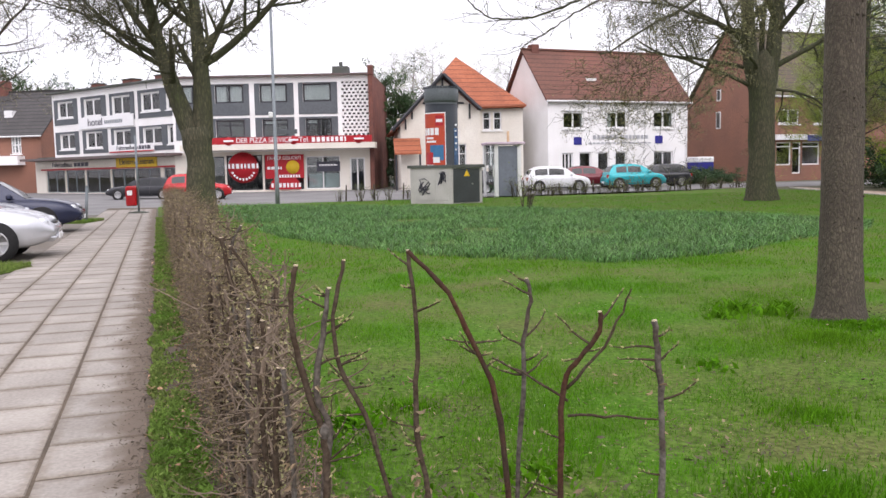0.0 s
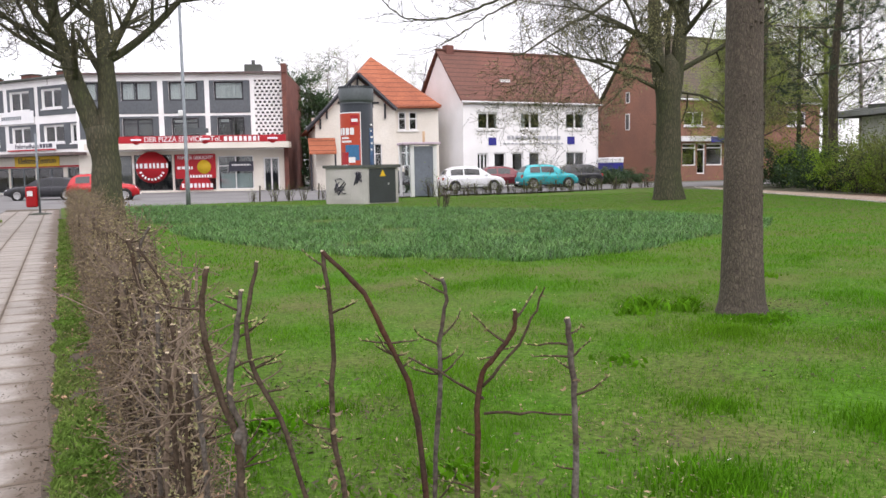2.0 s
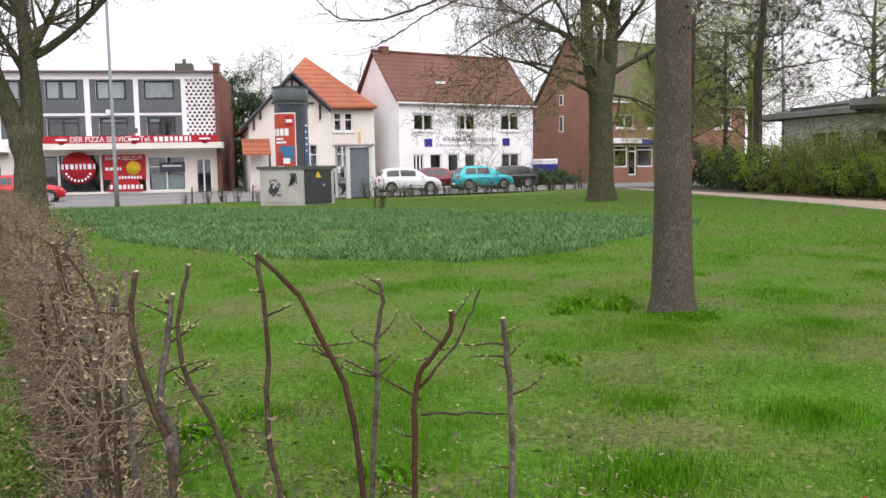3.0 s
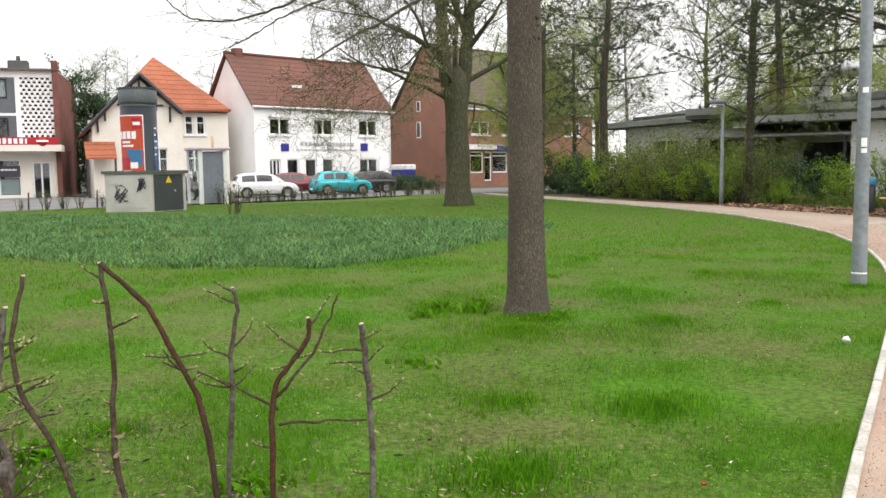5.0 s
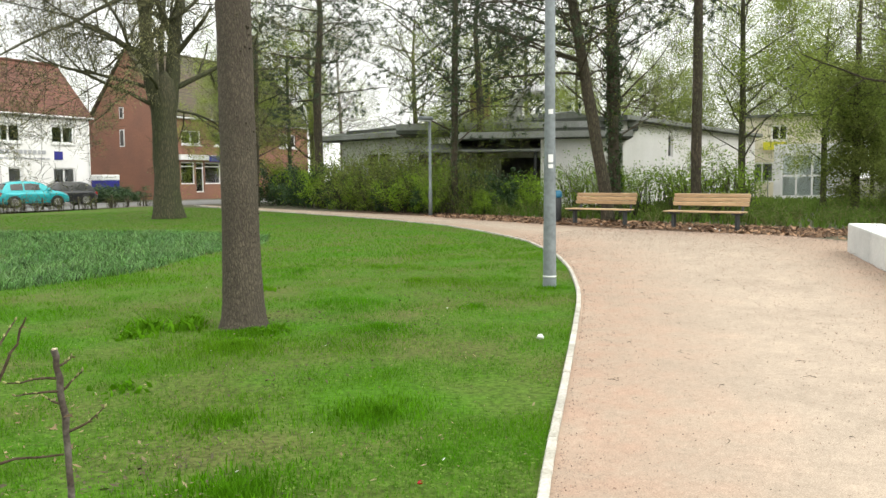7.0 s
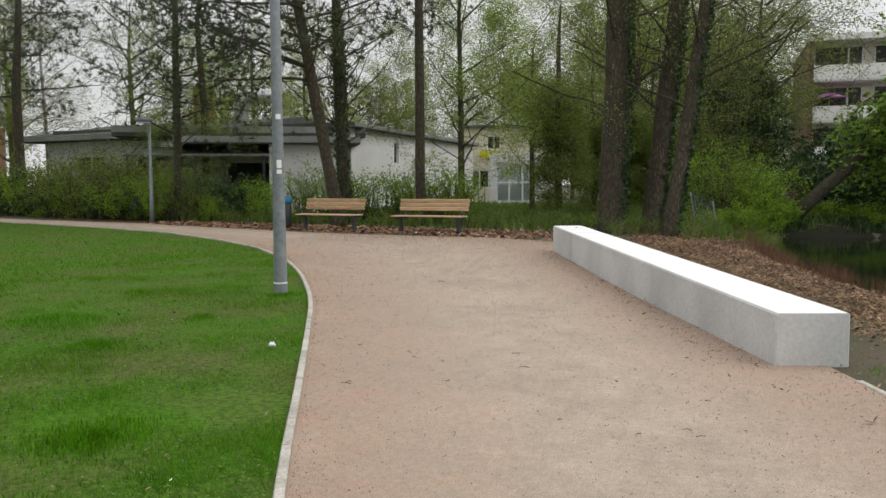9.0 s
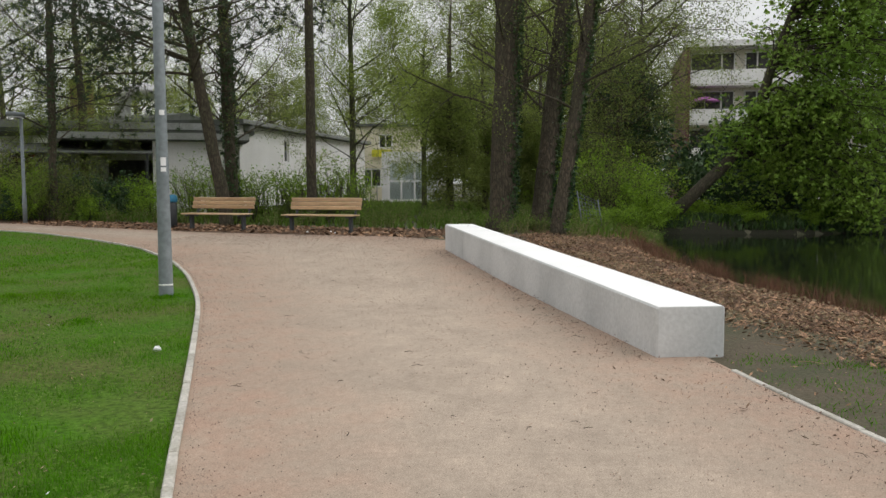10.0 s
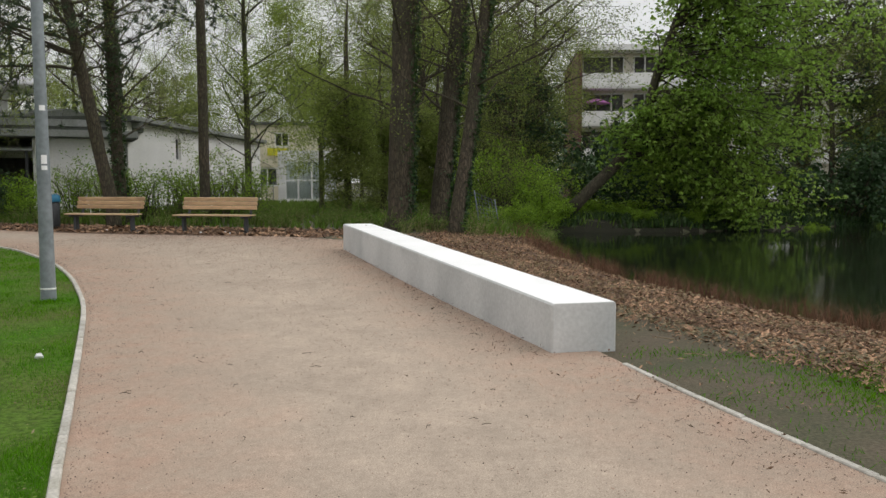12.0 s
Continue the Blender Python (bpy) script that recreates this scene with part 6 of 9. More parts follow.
# trampled rough grass between kerb and leaf litter
n = 34000
t = gr.uniform(0, 1, n) ** 1.7
u = gr.uniform(0, 1, n)
x = 2.6 + 4.4 * t + 2.4 * u * (1.1 - t)
y = -1.6 + 2.5 * t - 2.1 * u
keep = (waves(x, y, 0.8, 2.0) + 0.6 * waves(x, y, 3.0, 3.0) > gr.uniform(-0.6, 0.5, n) + 0.6 * t)
x, y = x[keep], y[keep]
px, py = gr.normal(6.0, 0.45, 5200), gr.normal(-1.2, 0.34, 5200)
x, y = np.concatenate([x, px]), np.concatenate([y, py])
keep = (y > -0.02 + (x - 5.3) * 0.6 - 2.2) & ((x - 4.19) * 0.56 - (y + 0.79) * 0.828 > 0.05)
x, y = x[keep], y[keep]
strips("rough_grass", feet(x, y, 0.005), gr.uniform(0.012, 0.045, len(x)), gr.uniform(0.004, 0.009, len(x)), M_BLADE, gr, 1.2, 1, "thin worn grass beside the path edging", "grass")

between("soil_strip", [(1.4, -2.7), (3.0, -1.6), (4.19, -0.80), (5.68, 0.20), (6.7, 0.80), (8.2, 1.85), (15.2, 6.5)], [(4.5, -5.0), (6.9, -1.9), (7.3, -0.8), (7.8, 0.2), (9.0, 1.2), (15.9, 6.0)], 60, 10, M_BARESOIL, "bare trodden soil beside the path", 0.006, "ground")
# leaf litter along the pond and under the benches
def litter(name, spots, size, mat, label, rng, lift=0.01):
    mb = Mesh()
    for x, y in spots:
        z = land(x, y) + lift + rng.uniform(0, 0.035)
        a, s, tl = rng.uniform(0, 6.283), size * min(2.2, 0.45 + rng.expovariate(2.0)), rng.uniform(-0.6, 0.6)
        c, d = Vector((math.cos(a), math.sin(a), tl)) * s, Vector((-math.sin(a), math.cos(a), rng.uniform(-0.9, 0.9))) * s * rng.uniform(0.12, 0.42)
        p = Vector((x, y, z))
        mb.add([p - c, p - d * 1.0, p + c, p + d], [(0, 1, 2, 3)])
    return tagged(part(name, mb, mat), label, "leaves", kind="stuff")
rl = random.Random(21)
spots = []
while len(spots) < 76000:
    x, y = 5.4 + 18 * rl.random() ** 2.0, rl.uniform(-4.5, 8)
    near = pond(x, y)[0]
    clear = (x - 6.54) * 0.5629 - (y - 1.24) * 0.8265
    edge = -3.05 + 0.45 * noise.noise((x * 1.1, y * 1.1, 0)) + rl.gauss(0, 0.12)
    if edge < near < -0.05 and clear > 0.5 + 0.35 * noise.noise((x * 1.7, y * 1.7, 5.0)) + abs(rl.gauss(0, 0.12)) and pond(x, y)[1] > -2:
        spots.append((x, y))
litter("leaf_litter", spots, 0.021, M_CHIP, "carpet of brown dead leaves on the pond bank", rl)
pale = [p for p in spots if rl.random() < 0.08 + 0.12 * noise.noise((p[0] * 0.9, p[1] * 0.9, 6.0))]
mb = Mesh()
for x, y in pale:
    z, s, a = land(x, y) + 0.04 + rl.uniform(0, 0.02), rl.uniform(0.018, 0.055), rl.uniform(0, 6.28)
    u, w = Vector((math.cos(a), math.sin(a), rl.uniform(-0.3, 0.4))), Vector((-math.sin(a), math.cos(a), rl.uniform(-0.2, 0.5)))
    p = Vector((x, y, z))
    mb.add([p, p + u * s * 0.5 + Vector((0, 0, -0.2 * s)), p + u * s, p + u * s * 0.55 + w * s * 0.4, p + u * s * 0.55 - w * s * 0.36 + Vector((0, 0, 0.3 * s))], [(0, 1, 2, 3), (0, 4, 2, 1)])
tagged(part("curled_litter", mb, M_DRY), "pale curled dead leaves on the pond bank", "leaves", kind="stuff")
litter("leaf_litter", [(rl.uniform(5.2, 8.4), rl.uniform(-1.6, 1.4)) for _ in range(700)], 0.016, M_CHIP, "scattered dead leaves on bare soil", rl)
mb = Mesh()
for k in range(420):
    t = rl.random()
    x, y = 7.0 + 8.0 * t + rl.gauss(0, 0.5), -1.0 + 5.6 * t + rl.gauss(0, 0.45)
    if (x - 6.54) * 0.5629 - (y - 1.24) * 0.8265 < 0.7 or pond(x, y)[0] > -0.3:
        continue
    a, s, z = rl.uniform(0, 6.28), rl.uniform(0.05, 0.22), land(x, y) + 0.03
    mb.tube([(x, y, z), (x + s * 0.5 * math.cos(a), y + s * 0.5 * math.sin(a), z + 0.015), (x + s * math.cos(a + 0.25), y + s * math.sin(a + 0.25), z + rl.uniform(-0.01, 0.06))], [0.005, 0.0042, 0.0025], 4)
tagged(part("bank_twigs", mb, M_DRY), "pale broken twigs lying among dead leaves", "twigs", kind="stuff")
between("bank", [(7.2, -2.2), (8.3, 0.1), (15.3, 5.1), (21.0, 7.6)], [(8.9, -2.6), (10.6, -1.1), (14.6, 1.7), (17.0, 2.9), (23.0, 4.6)], 60, 12, M_MULCH, "pond bank covered in dead leaves", 0.006, "ground")
# near-black soil colour holds the shade below the overhanging plants
between("far_bank", [(26.9, 8.0), (27.3, 5.2), (28.1, 1.6), (30.2, -1.4), (35.6, -6.4), (46.0, -16.0)], [(29.6, 8.6), (30.2, 5.6), (31.2, 2.2), (33.4, -0.4), (38.6, -5.2), (49.0, -14.6)], 60, 8, material("shaded_bank_soil", (0.026, 0.024, 0.016), 0.95, (0.02, 0.022, 0.012), 1.2, 26, 0.35, 0.6, 0.03), "far bank darkened for the shade of overhanging leaves", 0.006, "ground")
between("bench_strip", [(17.0, 8.6), (16.95, 11.5), (16.85, 15.0), (17.5, 19.5), (18.3, 23.5), (18.5, 30.5)], [(20.4, 8.2), (20.0, 11.5), (20.0, 15.0), (20.4, 19.5), (21.0, 23.5), (21.0, 30.5)], 60, 10, M_MULCH, "dark strip of leaf mulch behind the path", 0.008, "ground")
spots = [(rl.uniform(17.1, 20.2), rl.uniform(7.8, 24)) for _ in range(7000)]
spots = [p for p in spots if p[0] > 17.0 + 0.35 * noise.noise((p[1], 0, 3)) + max(0, (p[1] - 17) * 0.19)]
litter("leaf_litter", spots, 0.055, M_CHIP, "brown leaf mulch round the benches", rl)
# chips and twigs on the grit path
spots = []
while len(spots) < 26000:
    y = rl.uniform(-1.0, 14)
    lo = kerb_x(y)
    hi = float(np.interp(y, [q[1] for q in OUTER], [q[0] for q in OUTER]))
    w = rl.random()
    w = w ** 2.2 if rl.random() < 0.5 else 1 - w ** 2.2 * 0.6
    spots.append((lo + 0.08 + (hi - lo - 0.15) * w, y))
mb = Mesh()
for x, y in spots:
    z, s, a = land(x, y) + 0.016, rl.uniform(0.0025, 0.0065) * (0.8 + 0.06 * math.hypot(x, y)), rl.uniform(0, 6.28)
    c, d = s * math.cos(a), s * math.sin(a)
    mb.add([(x + c, y + d, z - 0.002), (x - d, y + c, z - 0.002), (x - c, y - d, z - 0.002), (x + d, y - c, z - 0.002), (x + 0.3 * c, y + 0.3 * d, z + s * 0.9)], [(0, 1, 4), (1, 2, 4), (2, 3, 4), (3, 0, 4)])
tagged(part("path_chips", mb, M_PEBBLE), "reddish stone chips scattered on the path", "gravel", kind="stuff")
mb = Mesh()
for _ in range(150):
    y = rl.uniform(-0.8, 13)
    lo, hi = kerb_x(y), float(np.interp(y, [q[1] for q in OUTER], [q[0] for q in OUTER]))
    x = lo + 0.1 + (hi - lo - 0.2) * rl.random()
    a, s = rl.uniform(0, 6.28), rl.uniform(0.02, 0.09)
    z = land(x, y) + 0.024
    mb.tube([(x, y, z), (x + s * 0.5 * math.cos(a), y + s * 0.5 * math.sin(a), z + 0.006), (x + s * math.cos(a + 0.3), y + s * math.sin(a + 0.3), z)], [0.0022, 0.0018, 0.0012], 4)
tagged(part("path_twigs", mb, M_TWIG), "small dead twigs lying on the path", "twigs", kind="stuff")
spots = []
while len(spots) < 260:
    y = rl.uniform(-1.0, 12)
    lo, hi = kerb_x(y), float(np.interp(y, [q[1] for q in OUTER], [q[0] for q in OUTER]))
    w = rl.random() ** 3 * 0.5 if rl.random() < 0.4 else 1 - rl.random() ** 2 * 0.7
    if noise.noise((y * 0.9, w * 5, 4.0)) > -0.15:
        spots.append((lo + 0.07 + (hi - lo - 0.12) * w, y))
for _ in range(1500):
    # crumbs gathered along the foot of the block and the outer edging
    y = 6.6 - 7.2 * rl.random() ** 0.8
    hi = float(np.interp(y, [q[1] for q in OUTER], [q[0] for q in OUTER]))
    far = abs(rl.gauss(0, 0.55))
    if noise.noise((y * 0.8, far * 1.5, 8.0)) > -0.2:
        spots.append((hi - 0.08 - far, y))
spots += [(6.535 + 0.8265 * t - 0.5629 * d, 1.18 + 0.5629 * t + 0.8265 * d) for t, d in [(9.5 * rl.random(), 0.03 + abs(rl.gauss(0, 0.28))) for _ in range(1500)] if noise.noise((t * 0.9, d * 2.0, 3.0)) > -0.25]
litter("path_litter", spots, 0.010, M_MULCH, "dark bits of leaf and bark on the path", rl, 0.019)
# dry leaves and petals on the lawn
spots = [(rl.uniform(-1.2, 6.0), 2.4 + 6.6 * rl.random() ** 1.4) for _ in range(2600)]
litter("lawn_litter", [p for p in spots if p[0] < kerb_x(p[1]) - 0.1 and noise.noise((p[0], p[1], 1)) > -0.15], 0.008, M_DRY, "pale dry leaves lying in the lawn", rl, 0.03)
spots = [(rl.uniform(0.5, 7.4), rl.uniform(3.0, 10.5)) for _ in range(90)]
litter("fallen_petals", [p for p in spots if p[0] < kerb_x(p[1]) - 0.15], 0.007, M_LETTER_W, "white petals scattered over the lawn", rl, 0.04)
for x, y, r, mat, lab in ((5.07, 4.89, 0.034, M_LETTER_W, "crumpled white paper lying in the grass"), (2.22, 2.87, 0.012, P_RED, "small red scrap lying in the grass")):
    rng = random.Random(int(x * 10))
    ico = Mesh()
    ico.lathe([(r * 0.5, 0.0), (r * 1.0, r * 0.4), (r * 0.9, r * 0.9), (r * 0.4, r * 1.3)], 9)
    ico.v = [(a + rng.uniform(-0.3, 0.3) * r, b + rng.uniform(-0.3, 0.3) * r, c + rng.uniform(-0.2, 0.2) * r) for a, b, c in ico.v]
    tagged(part("paper_scrap", ico, mat, m=Matrix.Translation((x, y, 0.03))), lab, "litter")

for x, y, r in ((17.75, 12.05, 0.035), (18.05, 11.55, 0.03), (17.7, 11.2, 0.025), (17.9, 15.0, 0.025)):
    rng = random.Random(int(y * 10))
    ico = Mesh().lathe([(r * 0.6, 0.0), (r * 1.1, r * 0.3), (r * 0.8, r * 0.8), (r * 0.3, r * 1.0)], 8)
    ico.v = [(a + rng.uniform(-0.35, 0.35) * r, b + rng.uniform(-0.35, 0.35) * r, c + rng.uniform(-0.15, 0.15) * r) for a, b, c in ico.v]
    tagged(part("paper_scrap", ico, M_LETTER_W, m=Matrix.Translation((x, y, land(x, y) + 0.02))), "pale paper scrap dropped before a bench", "litter")

# soil crumbs where the lawn is worn thin beside the bare stems
rl = random.Random(91)
spots = []
for cx, cy, rad, num in ((-0.55, 5.4, 0.35, 500), (-0.42, 4.1, 0.30, 700), (0.0, 3.4, 0.35, 900), (0.7, 3.0, 0.4, 900), (0.1, 4.6, 0.3, 350), (1.3, 3.9, 0.4, 500), (2.6, 5.2, 0.5, 450), (4.3, 6.2, 0.5, 400), (4.0, 7.4, 0.4, 450), (-1.3, 13.6, 0.7, 500), (6.2, 7.6, 0.6, 350)):
    for _ in range(num):
        spots.append((cx + rad * rl.gauss(0, 0.8), cy + rad * rl.gauss(0, 0.55)))
litter("soil_crumbs", spots, 0.012, M_BARESOIL, "brown soil crumbs showing through thin lawn", rl, 0.012)
# ---- hedge ----
def curled(mb, p, s, rng):
    """A shrivelled leaf: two halves folded along a bent rib."""
    a = Vector((rng.uniform(-1, 1), rng.uniform(-1, 1), rng.uniform(-1.2, 0.3))).normalized()
    b = a.cross(Vector((rng.uniform(-1, 1), rng.uniform(-1, 1), rng.uniform(-1, 1)))).normalized()
    c = a.cross(b)
    rib = [p, p + a * s * 0.5 + c * s * 0.12, p + a * s]
    for k in (-1, 1):
        mb.add([rib[0], rib[1], rib[2], p + a * s * 0.68 + b * k * s * 0.2 + c * s * 0.3, p + a * s * 0.3 + b * k * s * 0.24 + c * s * 0.26], [(0, 1, 4), (1, 3, 4), (1, 2, 3)])


def hedge_shrub(seed, tall, stems, leaves):
    """One clipped, nearly bare hornbeam: stems, side twigs, clinging dry leaves and buds."""
    rng = random.Random(seed)
    ob = thing("hedge_shrub", Matrix.Identity(4), "clipped bare hedge shrub with dry leaves and buds", "hedge", "hedge along the slab path")
    tw, ends = Mesh(), []
    for s in range(stems):
        a = rng.uniform(0, 6.28)
        x, y = rng.uniform(-0.22, 0.22), rng.uniform(-0.15, 0.15)
        st = Mesh()
        path, _ = wander((x, y, -0.03), (rng.uniform(-0.12, 0.12), rng.uniform(-0.12, 0.12), 1), tall * rng.uniform(0.66, 1.16), 6, 0.10, 0.06, rng)
        r = rng.uniform(0.009, 0.019)
        st.tube(path, [r, r * 0.95, r * 0.9, r * 0.8, r * 0.75, r * 0.65, r * 0.6], 6)
        part("stem", st, (M_TWIG, M_HEDGE, M_TWIG_GREY)[s % 3], ob)
        for i in range(1, 7):
            for _ in range(6):
                d = Vector((rng.uniform(-1, 1), rng.uniform(-1, 1), rng.uniform(-0.4, 0.6)))
                q, _ = wander(path[i], d, rng.uniform(0.07, 0.24), 3, 0.4, 0.03, rng)
                tw.tube(q, [0.0035, 0.003, 0.0025, 0.0015], 3, cap=False)
                ends += q[1:]
    part("twigwork", tw, M_HEDGE, ob)
    tagged(scene.collection.objects[-1], kind="stuff")
    lf = Mesh()
    for p in ends:
        for _ in range(leaves):
            if rng.random() < 0.75:
                curled(lf, p + Vector((rng.gauss(0, 0.035), rng.gauss(0, 0.03), rng.gauss(0, 0.035))), rng.uniform(0.010, 0.024), rng)
    part("dry_leaves", lf, M_HEDGELEAF, ob)
    tagged(scene.collection.objects[-1], kind="stuff")
    return ob
rh = random.Random(13)
kinds = [hedge_shrub(60 + k, 0.86, 10, 3) for k in range(4)]
for k, ob in enumerate(kinds):
    yy = 3.3 + 0.42 * k
    ob.matrix_basis = pose(walkside(yy, 0.47), yy, 0, 0, 0, 109 + rh.uniform(-9, 9))
for k in range(4, 50):
    yy = 3.3 + 0.42 * k
    copy_thing(kinds[k % 4], pose(walkside(yy, 0.47) + rh.uniform(-0.03, 0.03), yy, 0, 0, 0, 109 + 180 * (k // 4 % 2) + rh.uniform(-12, 12)) @ Matrix.Diagonal((1, 1, rh.uniform(0.94, 1.12), 1)))


front = thing("bare_hedge", Matrix.Identity(4), "row of bare cut hedge stems with swelling buds", "hedge")


def hedge_stem(points, r0, r1, seed, sprigs, bark):
    """A single cut stem with side sprigs, buds and a few leaves."""
    rng = random.Random(seed)
    pts = [Vector(p) for p in points]
    foot = Vector((pts[0].x + rng.uniform(-0.03, 0.03), pts[0].y + rng.uniform(0.0, 0.06), -0.03))
    pts = [foot] + pts
    fine = []
    for i in range(len(pts) - 1):
        for k in range(4):
            a, b, c, d = pts[max(i - 1, 0)], pts[i], pts[i + 1], pts[min(i + 2, len(pts) - 1)]
            t = k / 4
            fine.append(0.5 * ((2 * b) + (c - a) * t + (2 * a - 5 * b + 4 * c - d) * t * t + (3 * b - a - 3 * c + d) * t ** 3))
    fine.append(pts[-1])
    loc = fine
    n = len(loc)
    ob = part("stem", Mesh().tube([p + Vector((rng.uniform(-1, 1), rng.uniform(-1, 1), 0)) * 0.0025 for p in loc], [(r0 + (r1 - r0) * i / (n - 1)) * rng.uniform(0.88, 1.14) for i in range(n)], 9), bark, front)
    part("cut_end", Mesh().tube([loc[-1] - Vector((0, 0, 0.001)), loc[-1] + Vector((0, 0, 0.003))], [r1 * 0.95, r1 * 0.85], 8), M_CUT, ob)
    tw, bd = Mesh(), Mesh()
    for _ in range(sprigs + 4):
        i = rng.randrange(int(n * 0.3), n - 1)
        d = Vector((rng.choice((-1, 1)) * rng.uniform(0.5, 1), rng.uniform(-0.4, 0.4), rng.uniform(-0.1, 0.5)))
        q, e = wander(loc[i], d, rng.uniform(0.02, 0.12), 4, 0.25, 0.05, rng)
        tw.tube(q, [0.0035, 0.003, 0.0025, 0.002, 0.0015], 4, cap=False)
        for p in q[2:]:
            e = (e + Vector((rng.uniform(-0.5, 0.5), rng.uniform(-0.5, 0.5), 0.3))).normalized()
            bd.tube([p, p + e * 0.005, p + e * 0.011], [0.0012, 0.003, 0.0006], 5)
            if rng.random() < 0.3:
                leaf(bd, p, 0.014, rng)
    part("twigwork", tw, M_TWIG, ob)
    tagged(scene.collection.objects[-1], kind="stuff")
    part("bud_spray", bd, M_BUD, ob)
    tagged(scene.collection.objects[-1], kind="stuff")
    return ob
STEMS = [
    ([(-0.315, 2.07, 0.3), (-0.31, 2.075, 0.6), (-0.315, 2.075, 0.71), (-0.345, 2.07, 0.81), (-0.375, 2.06, 0.94), (-0.385, 2.06, 1.05), (-0.37, 2.07, 1.15)], 0.017, 0.009),
    ([(-0.32, 2.08, 0.3), (-0.32, 2.08, 0.55), (-0.30, 2.08, 0.73), (-0.33, 2.07, 0.82), (-0.31, 2.08, 0.97), (-0.29, 2.08, 1.09)], 0.018, 0.009),
    ([(-0.12, 2.09, 0.3), (-0.15, 2.09, 0.54), (-0.21, 2.09, 0.76), (-0.27, 2.08, 0.89), (-0.28, 2.08, 1.02), (-0.25, 2.08, 1.16)], 0.012, 0.007),
    ([(-0.04, 2.10, 0.3), (-0.05, 2.10, 0.54), (-0.08, 2.10, 0.72), (-0.07, 2.10, 0.96), (-0.09, 2.10, 1.18)], 0.015, 0.007),
    ([(0.18, 2.09, 0.3), (0.16, 2.09, 0.53), (0.13, 2.10, 0.79), (0.07, 2.10, 0.94), (0.01, 2.10, 1.07), (-0.09, 2.10, 1.18)], 0.014, 0.008),
    ([(0.19, 2.19, 0.3), (0.19, 2.19, 0.53), (0.21, 2.19, 0.83), (0.21, 2.19, 0.93), (0.23, 2.19, 1.03), (0.22, 2.19, 1.09)], 0.012, 0.007),
    ([(0.28, 2.08, 0.3), (0.29, 2.08, 0.54), (0.30, 2.08, 0.82), (0.34, 2.07, 0.90), (0.39, 2.06, 0.97), (0.39, 2.06, 1.02)], 0.013, 0.008),
    ([(0.54, 2.03, 0.3), (0.54, 2.03, 0.55), (0.54, 2.03, 0.76), (0.53, 2.03, 0.90), (0.52, 2.03, 1.00)], 0.014, 0.010),
    ([(-0.63, 2.93, 0.1), (-0.63, 2.93, 0.3), (-0.64, 2.93, 0.59), (-0.65, 2.93, 0.86)], 0.019, 0.013),
    ([(-0.50, 2.45, 0.2), (-0.52, 2.45, 0.5), (-0.50, 2.45, 0.8)], 0.017, 0.011),
    ([(-1.01, 4.08, 0.1), (-1.03, 4.07, 0.69), (-1.04, 4.07, 1.02), (-0.99, 4.08, 1.13)], 0.017, 0.010),
    ([(-0.95, 3.7, 0.1), (-0.93, 3.72, 0.6), (-0.97, 3.7, 1.0), (-0.99, 3.7, 1.1)], 0.019, 0.012),
    ([(-0.88, 3.5, 0.1), (-0.86, 3.5, 0.5), (-0.78, 3.5, 0.85), (-0.9, 3.5, 1.08)], 0.015, 0.009),
]
for k, (pts, a, b) in enumerate(STEMS):
    hedge_stem(pts, a * 0.66, b * 0.72, 400 + k, 3 + k % 3 if k < 8 else 13, (M_TWIG, M_TWIG_GREY, M_TWIG, M_TWIG, M_TWIG_RED, M_TWIG_GREY, M_TWIG_RED, M_TWIG_GREY, M_TWIG)[k % 9])
for k, pts in enumerate(([(0.31, 2.08, 0.82), (0.40, 2.06, 0.93), (0.445, 2.05, 1.02), (0.465, 2.04, 1.08)], [(0.31, 2.08, 0.79), (0.22, 2.09, 0.85), (0.12, 2.10, 0.90)], [(0.31, 2.08, 0.75), (0.43, 2.06, 0.75), (0.53, 2.03, 0.75)], [(-0.3, 2.08, 0.73), (-0.36, 2.08, 0.77), (-0.40, 2.08, 0.78)])):
    rng = random.Random(700 + k)
    fine = []
    for a, b in zip(pts, pts[1:]):
        fine += [Vector(a).lerp(Vector(b), q / 4) + Vector((rng.uniform(-1, 1), rng.uniform(-1, 1), rng.uniform(-1, 1))) * 0.003 for q in range(4)]
    fine.append(Vector(pts[-1]))
    part("branch", Mesh().tube(fine, [0.0040 - 0.0024 * q / len(fine) + rng.uniform(0, 0.0007) for q in range(len(fine))], 6), M_TWIG, front)
# curled brown leaves caught in the stems
cl = Mesh()
rng = random.Random(31)
for cx, cy, cz, num in ((-0.075, 2.10, 0.60, 16), (-0.07, 2.10, 0.72, 6), (0.47, 2.045, 1.09, 1), (-0.38, 2.07, 0.62, 12), (-0.32, 2.08, 0.72, 8), (-0.50, 2.45, 0.6, 14), (0.54, 2.03, 0.83, 3)):
    for _ in range(num):
        curled(cl, Vector((cx + rng.gauss(0, 0.012), cy + rng.gauss(0, 0.012), cz + rng.gauss(0, 0.05))), rng.uniform(0.015, 0.03), rng)
for _ in range(520):
    t = rng.random()
    curled(cl, Vector((-0.42 - 0.55 * t + rng.gauss(0, 0.09), 2.25 + 1.5 * t + rng.gauss(0, 0.1), 0.05 + 0.8 * rng.random() ** 1.4)), rng.uniform(0.010, 0.022), rng)
yl = Mesh()
